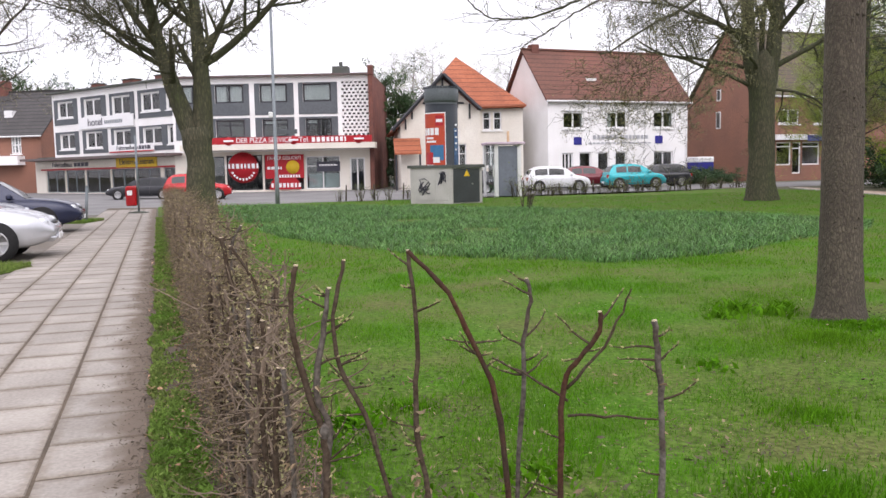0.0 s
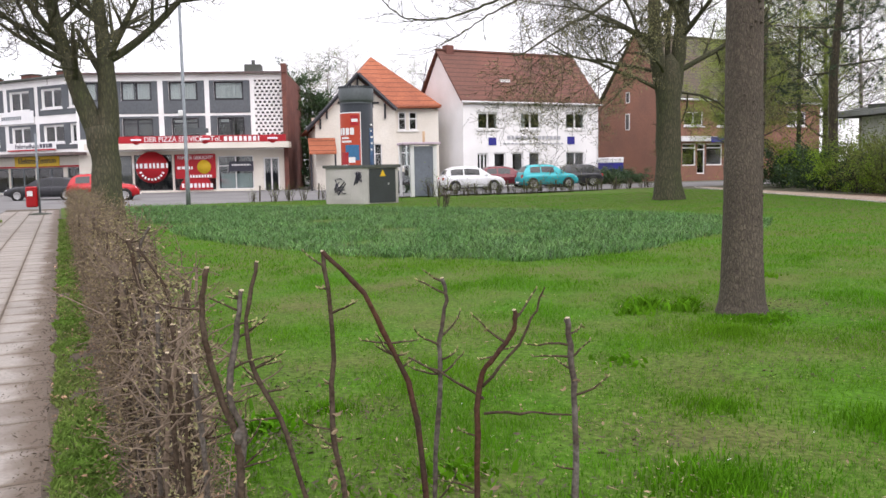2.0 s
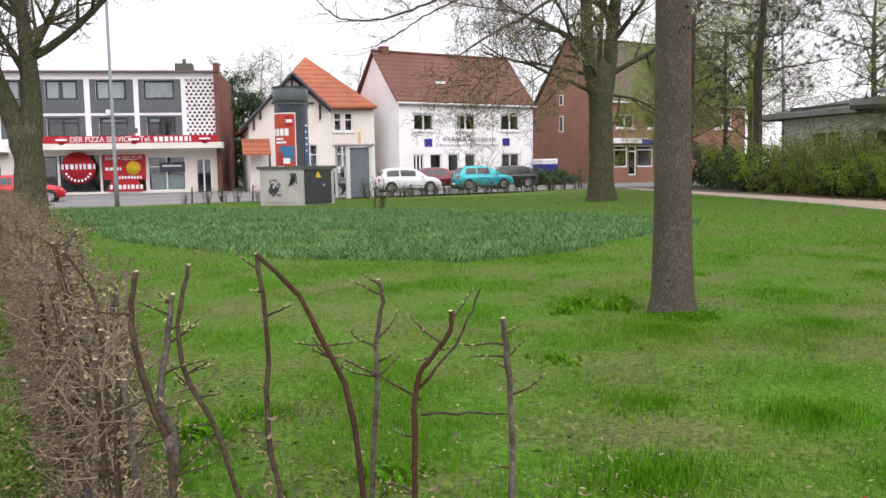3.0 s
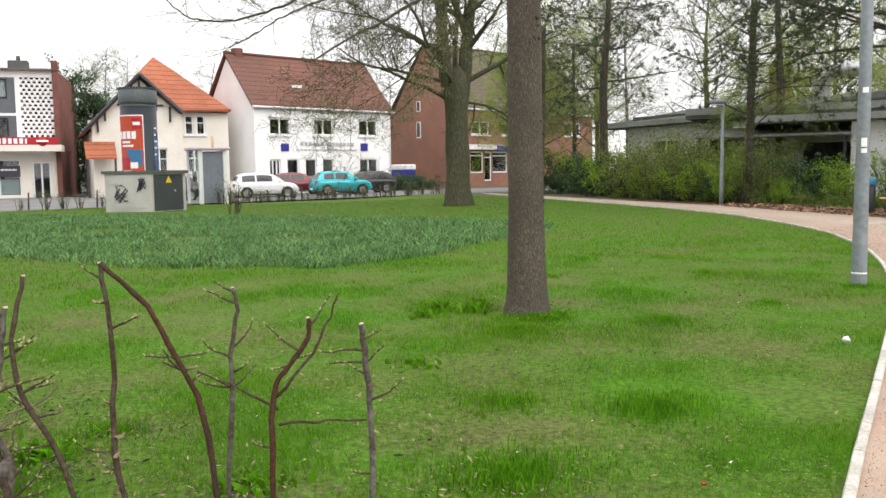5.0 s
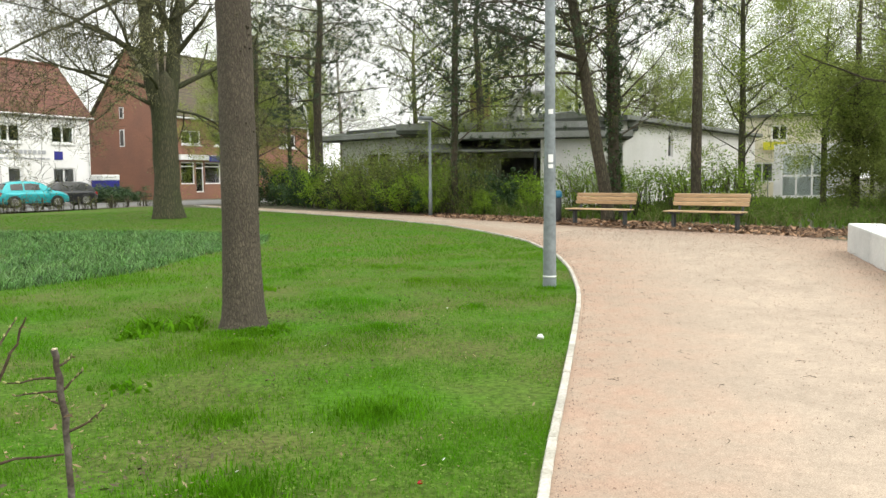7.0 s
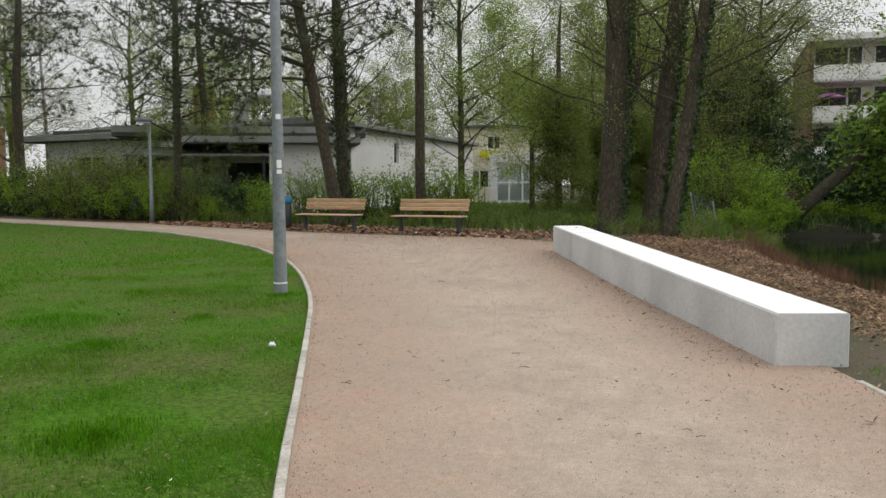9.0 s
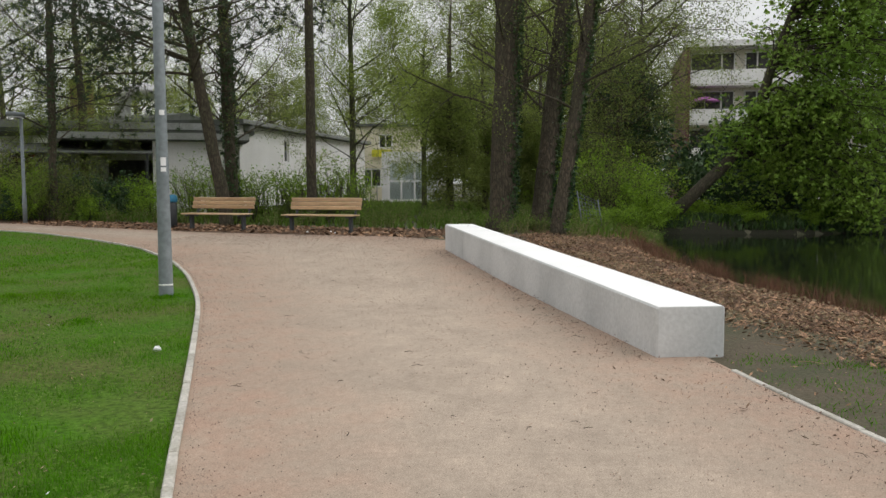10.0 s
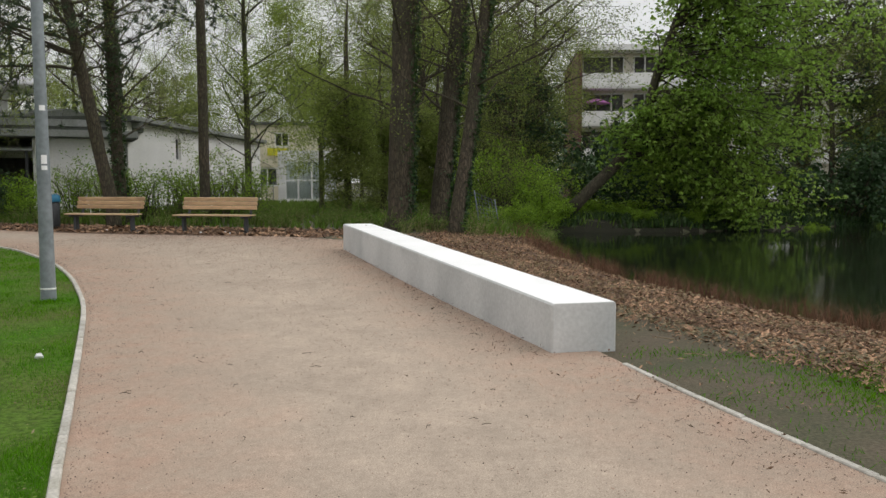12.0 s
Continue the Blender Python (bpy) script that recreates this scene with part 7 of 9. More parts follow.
for _ in range(560):
    t = rng.random()
    curled(yl, Vector((-0.40 - 0.55 * t + rng.gauss(0, 0.07), 2.25 + 1.5 * t + rng.gauss(0, 0.08), rng.uniform(0.35, 1.02))), rng.uniform(0.009, 0.019), rng)
part("young_leaves", yl, M_BUD, front)
tagged(scene.collection.objects[-1], kind="stuff")
# thin bare twigs crossing between the stems
tg = Mesh()
for _ in range(330):
    t = rng.random()
    q, e = wander((-0.42 - 0.55 * t + rng.gauss(0, 0.07), 2.25 + 1.5 * t + rng.gauss(0, 0.08), 0.05 + 0.85 * rng.random()), (rng.uniform(-1, 1), rng.uniform(-1, 1), rng.uniform(-0.3, 0.9)), rng.uniform(0.08, 0.26), 5, 0.35, 0.05, rng)
    tg.tube(q, [0.0032, 0.0028, 0.0025, 0.0022, 0.002, 0.0014], 4, cap=False)
tagged(part("twigwork", tg, M_HEDGE, front), kind="stuff")
for k in range(9):
    t = (k + rng.random()) / 9
    x, y = -0.45 - 0.55 * t + rng.gauss(0, 0.03), 2.3 + 1.5 * t
    hedge_stem([(x, y, 0.15), (x + rng.gauss(0, 0.02), y, 0.4), (x + rng.gauss(0, 0.03), y, rng.uniform(0.68, 0.92))], 0.011, 0.007, 500 + k, 5, (M_TWIG_GREY, M_TWIG, M_HEDGE)[k % 3])
part("burr", Mesh().lathe([(0.004, 0.695), (0.013, 0.71), (0.016, 0.722), (0.013, 0.735), (0.004, 0.745)], 9, (-0.312, 2.075)), M_TWIG_GREY, front)
part("curled_leaves", cl, M_DRY, front)
tagged(scene.collection.objects[-1], kind="stuff")

# ---- shrubs ----
def shrub(name, seed, tall, wide, stems, mat, each, size, label, category="shrub", bark=None, reach=0.1, level=2, up=0.9):
    rng = random.Random(seed)
    ob = thing(name, Matrix.Identity(4), label, category)
    mb, tips = Mesh(), []
    for s in range(stems):
        a = rng.uniform(0, 6.283)
        r = wide * 0.25 * rng.random()
        d = Vector((math.cos(a) * wide * 0.5, math.sin(a) * wide * 0.5, tall * up))
        grow(mb, tips, (r * math.cos(a), r * math.sin(a), -0.05), d, tall * rng.uniform(0.55, 0.95), 0.022, level, rng, 0.22, 0.02, 4, 0.5, 0.008)
    part("branchwork", mb, bark or M_BARK, ob)
    tagged(scene.collection.objects[-1], kind="stuff")
    part("foliage", foliage(tips, each, size, reach, rng), mat, ob)
    tagged(scene.collection.objects[-1], kind="stuff")
    return ob


def plant_all(first, spots, seed, lo=0.8, hi=1.25):
    rng = random.Random(seed)
    for k, (x, y, *s) in enumerate(spots):
        sc = s[0] if s else rng.uniform(lo, hi)
        m = pose(x, y, land(x, y), 0, 0, rng.uniform(0, 360)) @ Matrix.Diagonal((sc * rng.uniform(0.9, 1.15), sc * rng.uniform(0.9, 1.15), sc, 1))
        if k == 0:
            first.matrix_basis = m
        else:
            copy_thing(first, m)


green = shrub("green_bush", 71, 2.1, 2.0, 12, M_LEAF_BRIGHT, 7, 0.1, "dense bush in fresh green leaf")
plant_all(green, [(21.2, 34.6, 0.85), (22.0, 38.4, 0.9), (19.9, 24.9, 0.65), (20.1, 26.6, 0.8), (20.3, 29.3, 0.6), (20.4, 31.2, 0.7), (22.8, 40.6, 1.0), (23.8, 43.6, 1.1), (20.9, 23.2, 0.45), (22.6, 22.2, 0.7), (22.0, 27.2, 1.05), (21.8, 29.8, 1.0), (30.5, 8.6, 1.2), (31.5, 10.5, 1.3), (29.0, 5.8, 0.9)], 1)
twiggy = shrub("brown_bush", 72, 2.2, 1.8, 14, M_LEAF, 3, 0.075, "tangled brown bush just breaking into leaf", up=1.2)
plant_all(twiggy, [(20.0, 27.6, 0.9), (20.3, 24.4, 0.8), (20.5, 32.2, 0.95), (21.0, 33.8, 0.9), (20.6, 29.6, 1.15), (21.0, 31.0, 1.25), (20.4, 30.6, 1.0), (21.4, 27.4, 1.05), (21.8, 34.2, 1.1), (21.9, 25.6, 1.05), (23.4, 27.0, 1.1), (21.6, 28.2, 1.3), (20.9, 26.6, 1.2), (29.5, 7.2, 0.9), (30.6, 6.2, 0.9), (24.6, 21.5, 0.8), (20.9, 24.2, 0.75), (33.5, 8.6, 1.3), (34.2, 7.8, 1.2)], 2)
dark = shrub("evergreen_bush", 73, 1.9, 2.1, 12, M_LEAF_DARK, 10, 0.12, "dark evergreen bush with glossy leaves")
plant_all(dark, [(21.3, 36.4, 0.95), (20.8, 32.8, 0.75), (20.5, 28.2, 0.6), (22.4, 41.6, 1.0), (20.3, 25.7, 0.5), (21.5, 28.6, 0.8), (22.2, 24.0, 0.7), (22.7, 24.9, 0.8), (35.3, 4.7, 1.8), (36.4, 3.3, 1.9), (32.0, 2.4, 1.1), (34.0, 1.4, 1.2), (34.8, -1.8, 1.2), (35.6, -4.8, 1.4), (37.2, -7.4, 1.5)], 3)
weed = shrub("tall_weeds", 74, 0.85, 0.8, 16, M_WEED, 4, 0.06, "tall green weeds behind the benches", "plants", bark=M_BUD, level=1, up=1.6)
rw = random.Random(6)
plant_all(weed, [(20.0 + rw.uniform(0, 3.2), 8.4 + 15.5 * rw.random()) for _ in range(60)] + [(19.0 + rw.uniform(0, 6), 5.6 + rw.uniform(-1.6, 2.5)) for _ in range(16)] + [(rw.uniform(23, 28), rw.uniform(6.5, 14)) for _ in range(30)], 4, 0.5, 1.15)
shoots = shrub("young_shoots", 77, 1.75, 0.55, 8, M_LEAF_BRIGHT, 6, 0.065, "upright leafy shoots before the low hall", bark=M_BARK_GREY, reach=0.07, level=1, up=2.4)
plant_all(shoots, [(22.4 + rw.uniform(-0.6, 2.2), 13.4 + 6.6 * k / 26 + rw.uniform(-0.3, 0.3)) for k in range(27)], 5, 0.75, 1.15)
lush = shrub("bank_bush", 75, 1.1, 1.7, 14, M_LEAF_BRIGHT, 5, 0.1, "low bright green bush on the far bank", level=2, up=0.8)
plant_all(lush, [(27.8, 5.4, 0.75), (28.6, 5.2, 0.85), (29.4, 5.6, 1.0), (27.2, 5.9, 0.7), (26.5, 6.3, 0.8), (25.3, 6.8, 0.7), (29.9, 3.0, 0.75), (28.9, 2.2, 0.5), (29.6, 0.6, 0.5), (31.0, 0.2, 0.7), (32.4, -3.5, 0.6), (34.1, -6.6, 0.8), (30.9, 4.6, 0.9)], 5)
# reeds and dead stalks at the near waterline
n = 20000
t = gr.uniform(0, 1, n) ** 1.4
x = 8.6 + 15.5 * t
y = np.interp(x, (6.0, 8.5, 10.3, 11.45, 12.95, 14.4, 17.0, 20.9, 27.3), (-4.8, -2.85, -1.5, -0.65, 0.45, 1.42, 2.7, 3.85, 5.6)) + gr.normal(0.28, 0.3, n)
near = np.array([pond(a, b)[0] for a, b in zip(x, y)])
keep = (near > -0.9) & (near < 0.2) & (waves(x, y, 1.1, 3.0) > gr.uniform(-0.4, 0.4, n))
x, y = x[keep], y[keep]
strips("dead_reeds", feet(x, y, 0.0), gr.uniform(0.08, 0.40, len(x)), gr.uniform(0.003, 0.007, len(x)), material("dead_reed", (0.17, 0.092, 0.055), 0.9, None, 1, 8, 0.2, 0, island=0.4, back=0.2), gr, 1.0, 2, "brown dead stalks along the water's edge", "reeds")
# ivy over the far bank
n = 16000
t, u = gr.uniform(0, 1, n), gr.uniform(0, 1, n)
y = 7.5 - 16.0 * t
x = np.interp(y, (-30.0, -6.5, -1.6, 1.2, 4.6, 12.0), (62.0, 36.2, 30.8, 28.7, 27.8, 25.5)) + 0.1 + 2.4 * u ** 1.3
keep = waves(x, y, 0.9, 4.0) > gr.uniform(-0.6, 0.2, n)
x, y = x[keep], y[keep]
strips("bank_ivy", feet(x, y, 0.0), gr.uniform(0.06, 0.28, len(x)), gr.uniform(0.03, 0.07, len(x)), M_IVY, gr, 1.2, 2, "dark ivy creeping over the far bank", "plants")
# sparse ground cover under the trees
n = 42000
x, y = gr.uniform(18.5, 46, n), gr.uniform(-6, 34, n)
keep = np.array([min(pond(a, b)) < -0.15 for a, b in zip(x, y)]) & ((x > 20.2) | ((y < 7.8) & (x > 21.0))) & (waves(x, y, 0.5, 12.0) > -0.3)
x, y = x[keep], y[keep]
strips("ground_cover", feet(x, y, 0.0), gr.uniform(0.08, 0.38, len(x)), gr.uniform(0.02, 0.05, len(x)), M_WEED, gr, 0.9, 2, "green ground cover and weeds under the trees", "plants")

# ---- woods ----
def template(name, seed, tall, r, z0, count, length, lr, up, label, bark, leafmat, each, size, reach, level=3, kids=4, rise=0.02, bend=0.16, droop=0.0, shrink=0.58, top=0.96):
    rng = random.Random(seed)
    return tree(name, (0, 0), [(0, 0, 0, r * 1.3), (0, 0, 0.4, r), (rng.uniform(-0.1, 0.1), rng.uniform(-0.1, 0.1), tall * 0.4, r * 0.85), (rng.uniform(-0.25, 0.25), rng.uniform(-0.25, 0.25), tall * 0.75, r * 0.55), (0.1, 0.1, tall, r * 0.12)],
                ring_limbs(z0, tall * top, count, length, lr, rng, up), label, bark, seed, level=level, kids=kids, leafmat=leafmat, each=each, size=size, reach=reach, rise=rise, bend=bend, droop=droop, shrink=shrink, thin=0.007)


spring = template("young_tree", 81, 10.0, 0.12, 1.8, 22, 2.8, 0.034, 0.7, "slim tree with thin light green spring leaves", M_BARK_GREY, M_LEAF_YOUNG, 11, 0.06, 0.17)
plant_all(spring, [(25.9, 15.6, 0.95), (24.0, 43.5), (24.6, 29.2, 0.75), (31.5, 34.0, 0.8), (22.2, 46.6, 0.75), (34.0, 12.6, 0.9), (45.0, 40.0, 1.2), (54, 20, 1.4), (19.9, 42.6, 0.8), (21.6, 44.5, 0.7), (34.5, 17.0, 0.9)], 11, 0.85, 1.2)
screen = template("screen_tree", 87, 10.0, 0.15, 0.8, 46, 0.85, 0.03, 0.25, "narrow tree in dense yellow-green leaf", M_BARK, M_LEAF, 9, 0.075, 0.2, level=2, kids=5, droop=0.5, rise=-0.03, top=0.6)
plant_all(screen, [(27.3, 12.4, 0.8), (28.9, 11.7, 0.75), (29.6, 10.8, 0.85), (30.2, 9.9, 0.75)], 17)
park = template("park_tree", 88, 15.0, 0.22, 2.0, 30, 4.4, 0.08, 0.5, "tall far tree in young olive leaf", M_BARK_GREY, M_LEAF, 5, 0.15, 0.35)
plant_all(park, [(80, 19, 0.75), (74, 14.5, 0.9), (88, 13, 0.9), (93, 9, 1.15), (92, 4, 1.1), (90, -9, 0.9), (70, 48, 0.6), (62, -22, 0.8), (60, 36, 0.85), (66, 32, 0.9), (62, 27, 0.8), (69, 24, 0.95), (58, 43, 0.85), (66, 47, 1.0), (74, 38, 1.0), (56, 51, 0.8), (50, 55, 0.8)], 18)
leafy = template("leafy_tree", 82, 10.5, 0.14, 0.7, 28, 3.2, 0.06, 0.5, "tree in full yellow-green spring leaf", M_BARK, M_LEAF, 4, 0.08, 0.2)
plant_all(leafy, [(32.2, 11.4, 0.85), (44, -7.5, 1.2), (39.0, -9.5, 1.0), (37.5, 8.8, 0.75), (42.5, 9.9, 0.9), (37.5, -4.6, 0.9), (41.5, -4.0, 1.1), (46, -2, 1.1), (56, 14, 1.2), (39.6, 8.0, 1.15), (43.5, 11.5, 1.3), (48.0, 12.5, 1.45), (36.0, 10.9, 1.0)], 12)
pine = template("pine_tree", 83, 12.0, 0.2, 4.8, 17, 2.7, 0.05, 0.05, "tall pine with dark needle tufts", M_BARK, M_NEEDLE, 5, 0.17, 0.13, level=2, kids=6)
plant_all(pine, [(21.4, 35.8, 1.05), (24.7, 27.6, 0.85), (40.0, -3.5, 1.0)], 13)
spruce = template("evergreen_tree", 84, 9.0, 0.17, 0.5, 46, 1.9, 0.03, -0.05, "dense dark evergreen tree", M_BARK, M_LEAF_DARK, 4, 0.15, 0.13, level=2, kids=6, rise=-0.02)
plant_all(spruce, [(39.5, -7.4, 0.9), (38.8, 8.7, 0.8), (40.2, 10.0, 0.75), (-46, 86, 1.5), (-43, 90, 1.4), (-50, 92, 1.5), (-40.5, 96, 1.4), (-4.6, 71, 1.15), (-3.2, 73, 1.0), (-2.2, 72, 0.85), (-1.2, 75, 0.8), (-55, 95, 1.6)], 14)
birch = template("birch_tree", 85, 12.0, 0.12, 3.0, 26, 2.6, 0.035, 0.6, "birch with white bark and hazy young leaves", M_BIRCH, M_LEAF, 2, 0.05, 0.12, droop=0.4, rise=-0.03)
plant_all(birch, [(27.3, 43.0, 1.0), (-2.2, 77, 1.0), (-0.8, 82, 1.05), (7, 80, 0.95), (-4.5, 82, 1.0), (4.0, 88, 1.0), (30, 50, 1.1), (21.0, 72, 0.95)], 15)
bare = template("bare_tree", 86, 11.0, 0.16, 2.6, 22, 3.2, 0.06, 0.55, "bare deciduous tree with a haze of fine twigs", M_BARK, M_BUD, 1, 0.04, 0.05, level=3, kids=5)
plant_all(bare, [(27.0, 46.0, 1.0), (33.0, 43.0, 1.1), (36.0, 29.0, 0.85), (48, 48, 1.2), (-15.2, 26.0, 1.0)], 16)

# broad chestnut leaning over the pond, its leaves hanging to the water
rng = random.Random(91)
ch = thing("chestnut_tree", Matrix.Translation((28.6, 4.2, 0.0)), "leaning chestnut in bright leaf drooping to the pond", "tree")
spine = [(0, 0.95, -0.1), (0.35, 0.05, 0.9), (0.8, -0.95, 1.95), (1.2, -1.75, 3.0), (1.4, -2.25, 5.0), (1.6, -2.9, 7.0), (1.7, -3.8, 9.0)]
part("trunk", Mesh().tube(spine, [0.25, 0.21, 0.19, 0.17, 0.15, 0.12, 0.06], 12), M_BARK, ch)
lm, tips = Mesh(), []
for k in range(150):
    # ends spread over a leaning dome that reaches the water on one side
    a, h = rng.uniform(0, 6.283), rng.random()
    zz = -0.2 + 9.6 * h
    wide = float(np.interp(h, (0, 0.12, 0.3, 0.55, 0.8, 1), (0.9, 1.5, 3.0, 4.0, 3.7, 2.2)))
    cy = -5.6
    end = Vector((1.6 + 0.62 * wide * math.cos(a), cy + wide * math.sin(a) * rng.uniform(0.35, 1.15), zz))
    if k < 135 and end.y > -2.9 and end.z < 8.5 and rng.random() < 0.85:
        continue
    if k >= 135:
        end = Vector((1.3 + rng.uniform(-0.9, 0.9), rng.uniform(-3.4, -0.6), rng.uniform(0.6, 3.6)))
        h = 0.15
    f = min(0.96, max(0.38, 0.42 + 0.5 * h + rng.uniform(-0.1, 0.1)))
    i = min(int(f * 6), 5)
    p = Vector(spine[i]).lerp(Vector(spine[i + 1]), f * 6 - i)
    mid = p.lerp(end, 0.5) + Vector((rng.uniform(-0.3, 0.3), rng.uniform(-0.3, 0.3), 0.9 + rng.uniform(-0.2, 0.4)))
    path = [p * (1 - t) ** 2 + mid * 2 * t * (1 - t) + end * t * t for t in [q / 8 for q in range(9)]]
    lm.tube(path, [0.036 - 0.0035 * q for q in range(9)], 5, cap=False)
    for q in path[3:]:
        for _ in range(2):
            hang, _ = wander(q, (rng.uniform(-1, 1), rng.uniform(-1, 1), rng.uniform(-0.6, 0.4)), rng.uniform(0.5, 1.35), 4, 0.2, -0.14, rng)
            lm.tube(hang, [0.012, 0.010, 0.008, 0.006, 0.004], 3, cap=False)
            tips += [w for w in hang[1:] if w.z > -0.2]
part("branchwork", lm, M_BARK, ch)
tagged(scene.collection.objects[-1], kind="stuff")
cm = Mesh()
for p in tips:
    for _ in range(2 if rng.random() < 0.4 else 3):
        q = p + Vector((rng.gauss(0, 0.18), rng.gauss(0, 0.16), rng.gauss(0, 0.13)))
        if q.z < -0.22:
            continue
        a0, roll = rng.uniform(0, 6.28), rng.uniform(-0.9, 0.9)
        tilt = rng.uniform(-1.7, 0.0)
        for j in range(5):
            a = a0 + (j - 2) * 0.62
            u = Vector((math.cos(a), math.sin(a), tilt)).normalized()
            w = (u.cross(Vector((0, 0, 1))).normalized() + Vector((0, 0, roll))).normalized()
            s = rng.uniform(0.09, 0.165)
            cm.add([q, q + u * s * 0.6 + w * s * 0.24, q + u * s + Vector((0, 0, -s * 0.15)), q + u * s * 0.6 - w * s * 0.24], [(0, 1, 2, 3)])
part("crown", cm, M_CHESTNUT, ch)
tagged(scene.collection.objects[-1], kind="stuff")

# trodden dirt and litter over the edge of the slabs
g = Mesh()
pts = []
for i in range(361):
    yy = 1.0 + 0.075 * i
    inn = -0.02 - 0.05 * noise.noise((yy * 0.7, 3.0, 0.5)) - 0.03 * noise.noise((yy * 2.3, 8.0, 0.5))
    if yy > 12:
        inn *= 0.4
    pts += [(walkside(yy, min(inn, -0.01)), yy, 0.025), (walkside(yy, 0.1), yy, 0.034), (walkside(yy, 0.75), yy, 0.020)]
g.add(pts, [(3 * i + k, 3 * i + k + 1, 3 * i + k + 4, 3 * i + k + 3) for i in range(360) for k in range(2)])
tagged(part("verge", g, M_GRIT), "trodden brown dirt between slabs and hedge", "ground", kind="structure")
rl2 = random.Random(5)
sp_ = []
for _ in range(15000):
    yy = 1.5 + 12.5 * rl2.random() ** 1.3
    sp_.append((walkside(yy, 0.16 + 0.62 * rl2.random() if rl2.random() < 0.85 else rl2.uniform(-0.05, 0.2)), yy))
litter("hedge_litter", sp_, 0.011, M_CHIP, "dry brown leaves under the hedge", rl2, 0.03)

sp_ = []
for _ in range(7000):
    yy = 1.2 + 14 * rl2.random() ** 1.6
    sp_.append((walkside(yy, 0.02 - abs(rl2.gauss(0, 0.11)) * (1 + 0.8 * noise.noise((yy * 0.8, 2.0, 9.0)))), yy))
litter("verge_crumbs", sp_, 0.009, M_GRIT, "crumbs of soil trodden onto the slabs", rl2, 0.014)
sp_ = [(rl2.uniform(-1.0, 1.6), 3.0 + 3.2 * rl2.random() ** 1.5) for _ in range(1700)]
litter("hedge_litter", [p for p in sp_ if noise.noise((p[0] * 1.3, p[1] * 1.3, 4)) > -0.12], 0.012, M_DRY, "dry leaves blown under the bare hedge", rl2, 0.035)

# ================= street furniture and cars =================
def car(at, z, heading, size, coat, label, rear=0.18, bonnet=0.26):
    """rear, bonnet: share of the length behind and before the cabin's foot."""
    L, W, H = size
    x, y = at
    ob = thing("car", pose(x, y, z, 0, 0, heading), label, "car")
    zs = H * 0.61
    n, N = 14, 30
    mb, pts = Mesh(), []
    for k in range(N + 1):
        s = 0.5 - 0.5 * math.cos(math.pi * k / N)
        nose, tail = max(0.0, (s - 0.80) / 0.20), max(0.0, (0.14 - s) / 0.14)
        w = W / 2 * (1 - 0.26 * nose ** 2.6 - 0.20 * tail ** 2.6)
        lo = 0.20 + 0.16 * nose ** 3 + 0.14 * tail ** 3
        fore = max(0.0, (s - (1 - bonnet)) / bonnet)
        hi = zs - 0.13 * fore ** 1.2 - 0.20 * nose ** 4 - 0.03 * tail - 0.22 * tail ** 5
        h = hi - lo
        half = [(w * 0.80, lo), (w * 0.955, lo + 0.05), (w * 0.985, lo + h * 0.3), (w, lo + h * 0.55), (w * 0.985, lo + h * 0.78), (w * 0.93, hi - 0.03), (w * 0.78, hi + 0.012)]
        px = -L / 2 + L * s
        pts += [(px, p, q) for p, q in half] + [(px, -p, q) for p, q in reversed(half)]
    fs = [(i * n + k, i * n + (k + 1) % n, (i + 1) * n + (k + 1) % n, (i + 1) * n + k) for i in range(N) for k in range(n)]
    fs += [tuple(range(n)), tuple(range(N * n, (N + 1) * n))]
    body = part("body", mb.add(pts, fs, True), coat, ob)
    # cabin: one rounded shell, with panes laid just proud of it
    xb, xf = -L / 2 + L * rear * 0.35, L / 2 - L * bonnet + 0.08
    z0 = zs - 0.06
    ctrl_x = [xb, xb + 0.10 + L * rear * 0.45, xb + 0.34 + L * rear * 0.75, (xb + xf) / 2, xf - 1.05, xf - 0.72, xf]
    ctrl_z = [z0, z0 + (H - z0) * 0.72, H - 0.035, H, H - 0.03, H - 0.11, z0]
    M = 36
    gx = np.linspace(xb, xf, M + 1)
    gz = np.interp(gx, ctrl_x, ctrl_z)
    for _ in range(2):
        gz[1:-1] = (gz[:-2] + 2 * gz[1:-1] + gz[2:]) / 4
    wb, wt = W / 2 * 0.90, W / 2 * 0.66
    def shell(i, u, out=0.0):
        """u: 0 at one sill, 1 at the other, over the roof."""
        top = float(gz[i]) - z0
        f = min(1.0, top / (H - z0))
        we = wb + (wt - wb) * f
        c = -1 + 2 * u
        side = min(1.0, (1 - abs(c)) / 0.30)
        yy = math.copysign(wb + (we - wb) * side ** 1.15 if side < 1 else we * abs(c) / 0.70, c)
        zz = z0 + top * (0.93 * side if side < 1 else 0.93 + 0.07 * (1 - (abs(c) / 0.70) ** 2))
        return Vector((float(gx[i]), yy + (out * math.copysign(1, c) if side < 1 else 0), zz + (out if side >= 1 else out * 0.4)))
    us = [0, 0.04, 0.08, 0.12, 0.145, 0.15, 0.2, 0.3, 0.4, 0.5, 0.6, 0.7, 0.8, 0.85, 0.855, 0.88, 0.92, 0.96, 1]
    def skin(i0, i1, ulist, out):
        m = Mesh()
        k = len(ulist)
        m.add([shell(i, u, out) for i in range(i0, i1 + 1) for u in ulist], [(i * k + j, i * k + j + 1, (i + 1) * k + j + 1, (i + 1) * k + j) for i in range(i1 - i0) for j in range(k - 1)], True)
        return m
    part("cabin", skin(0, M, us, 0.0), coat, ob)
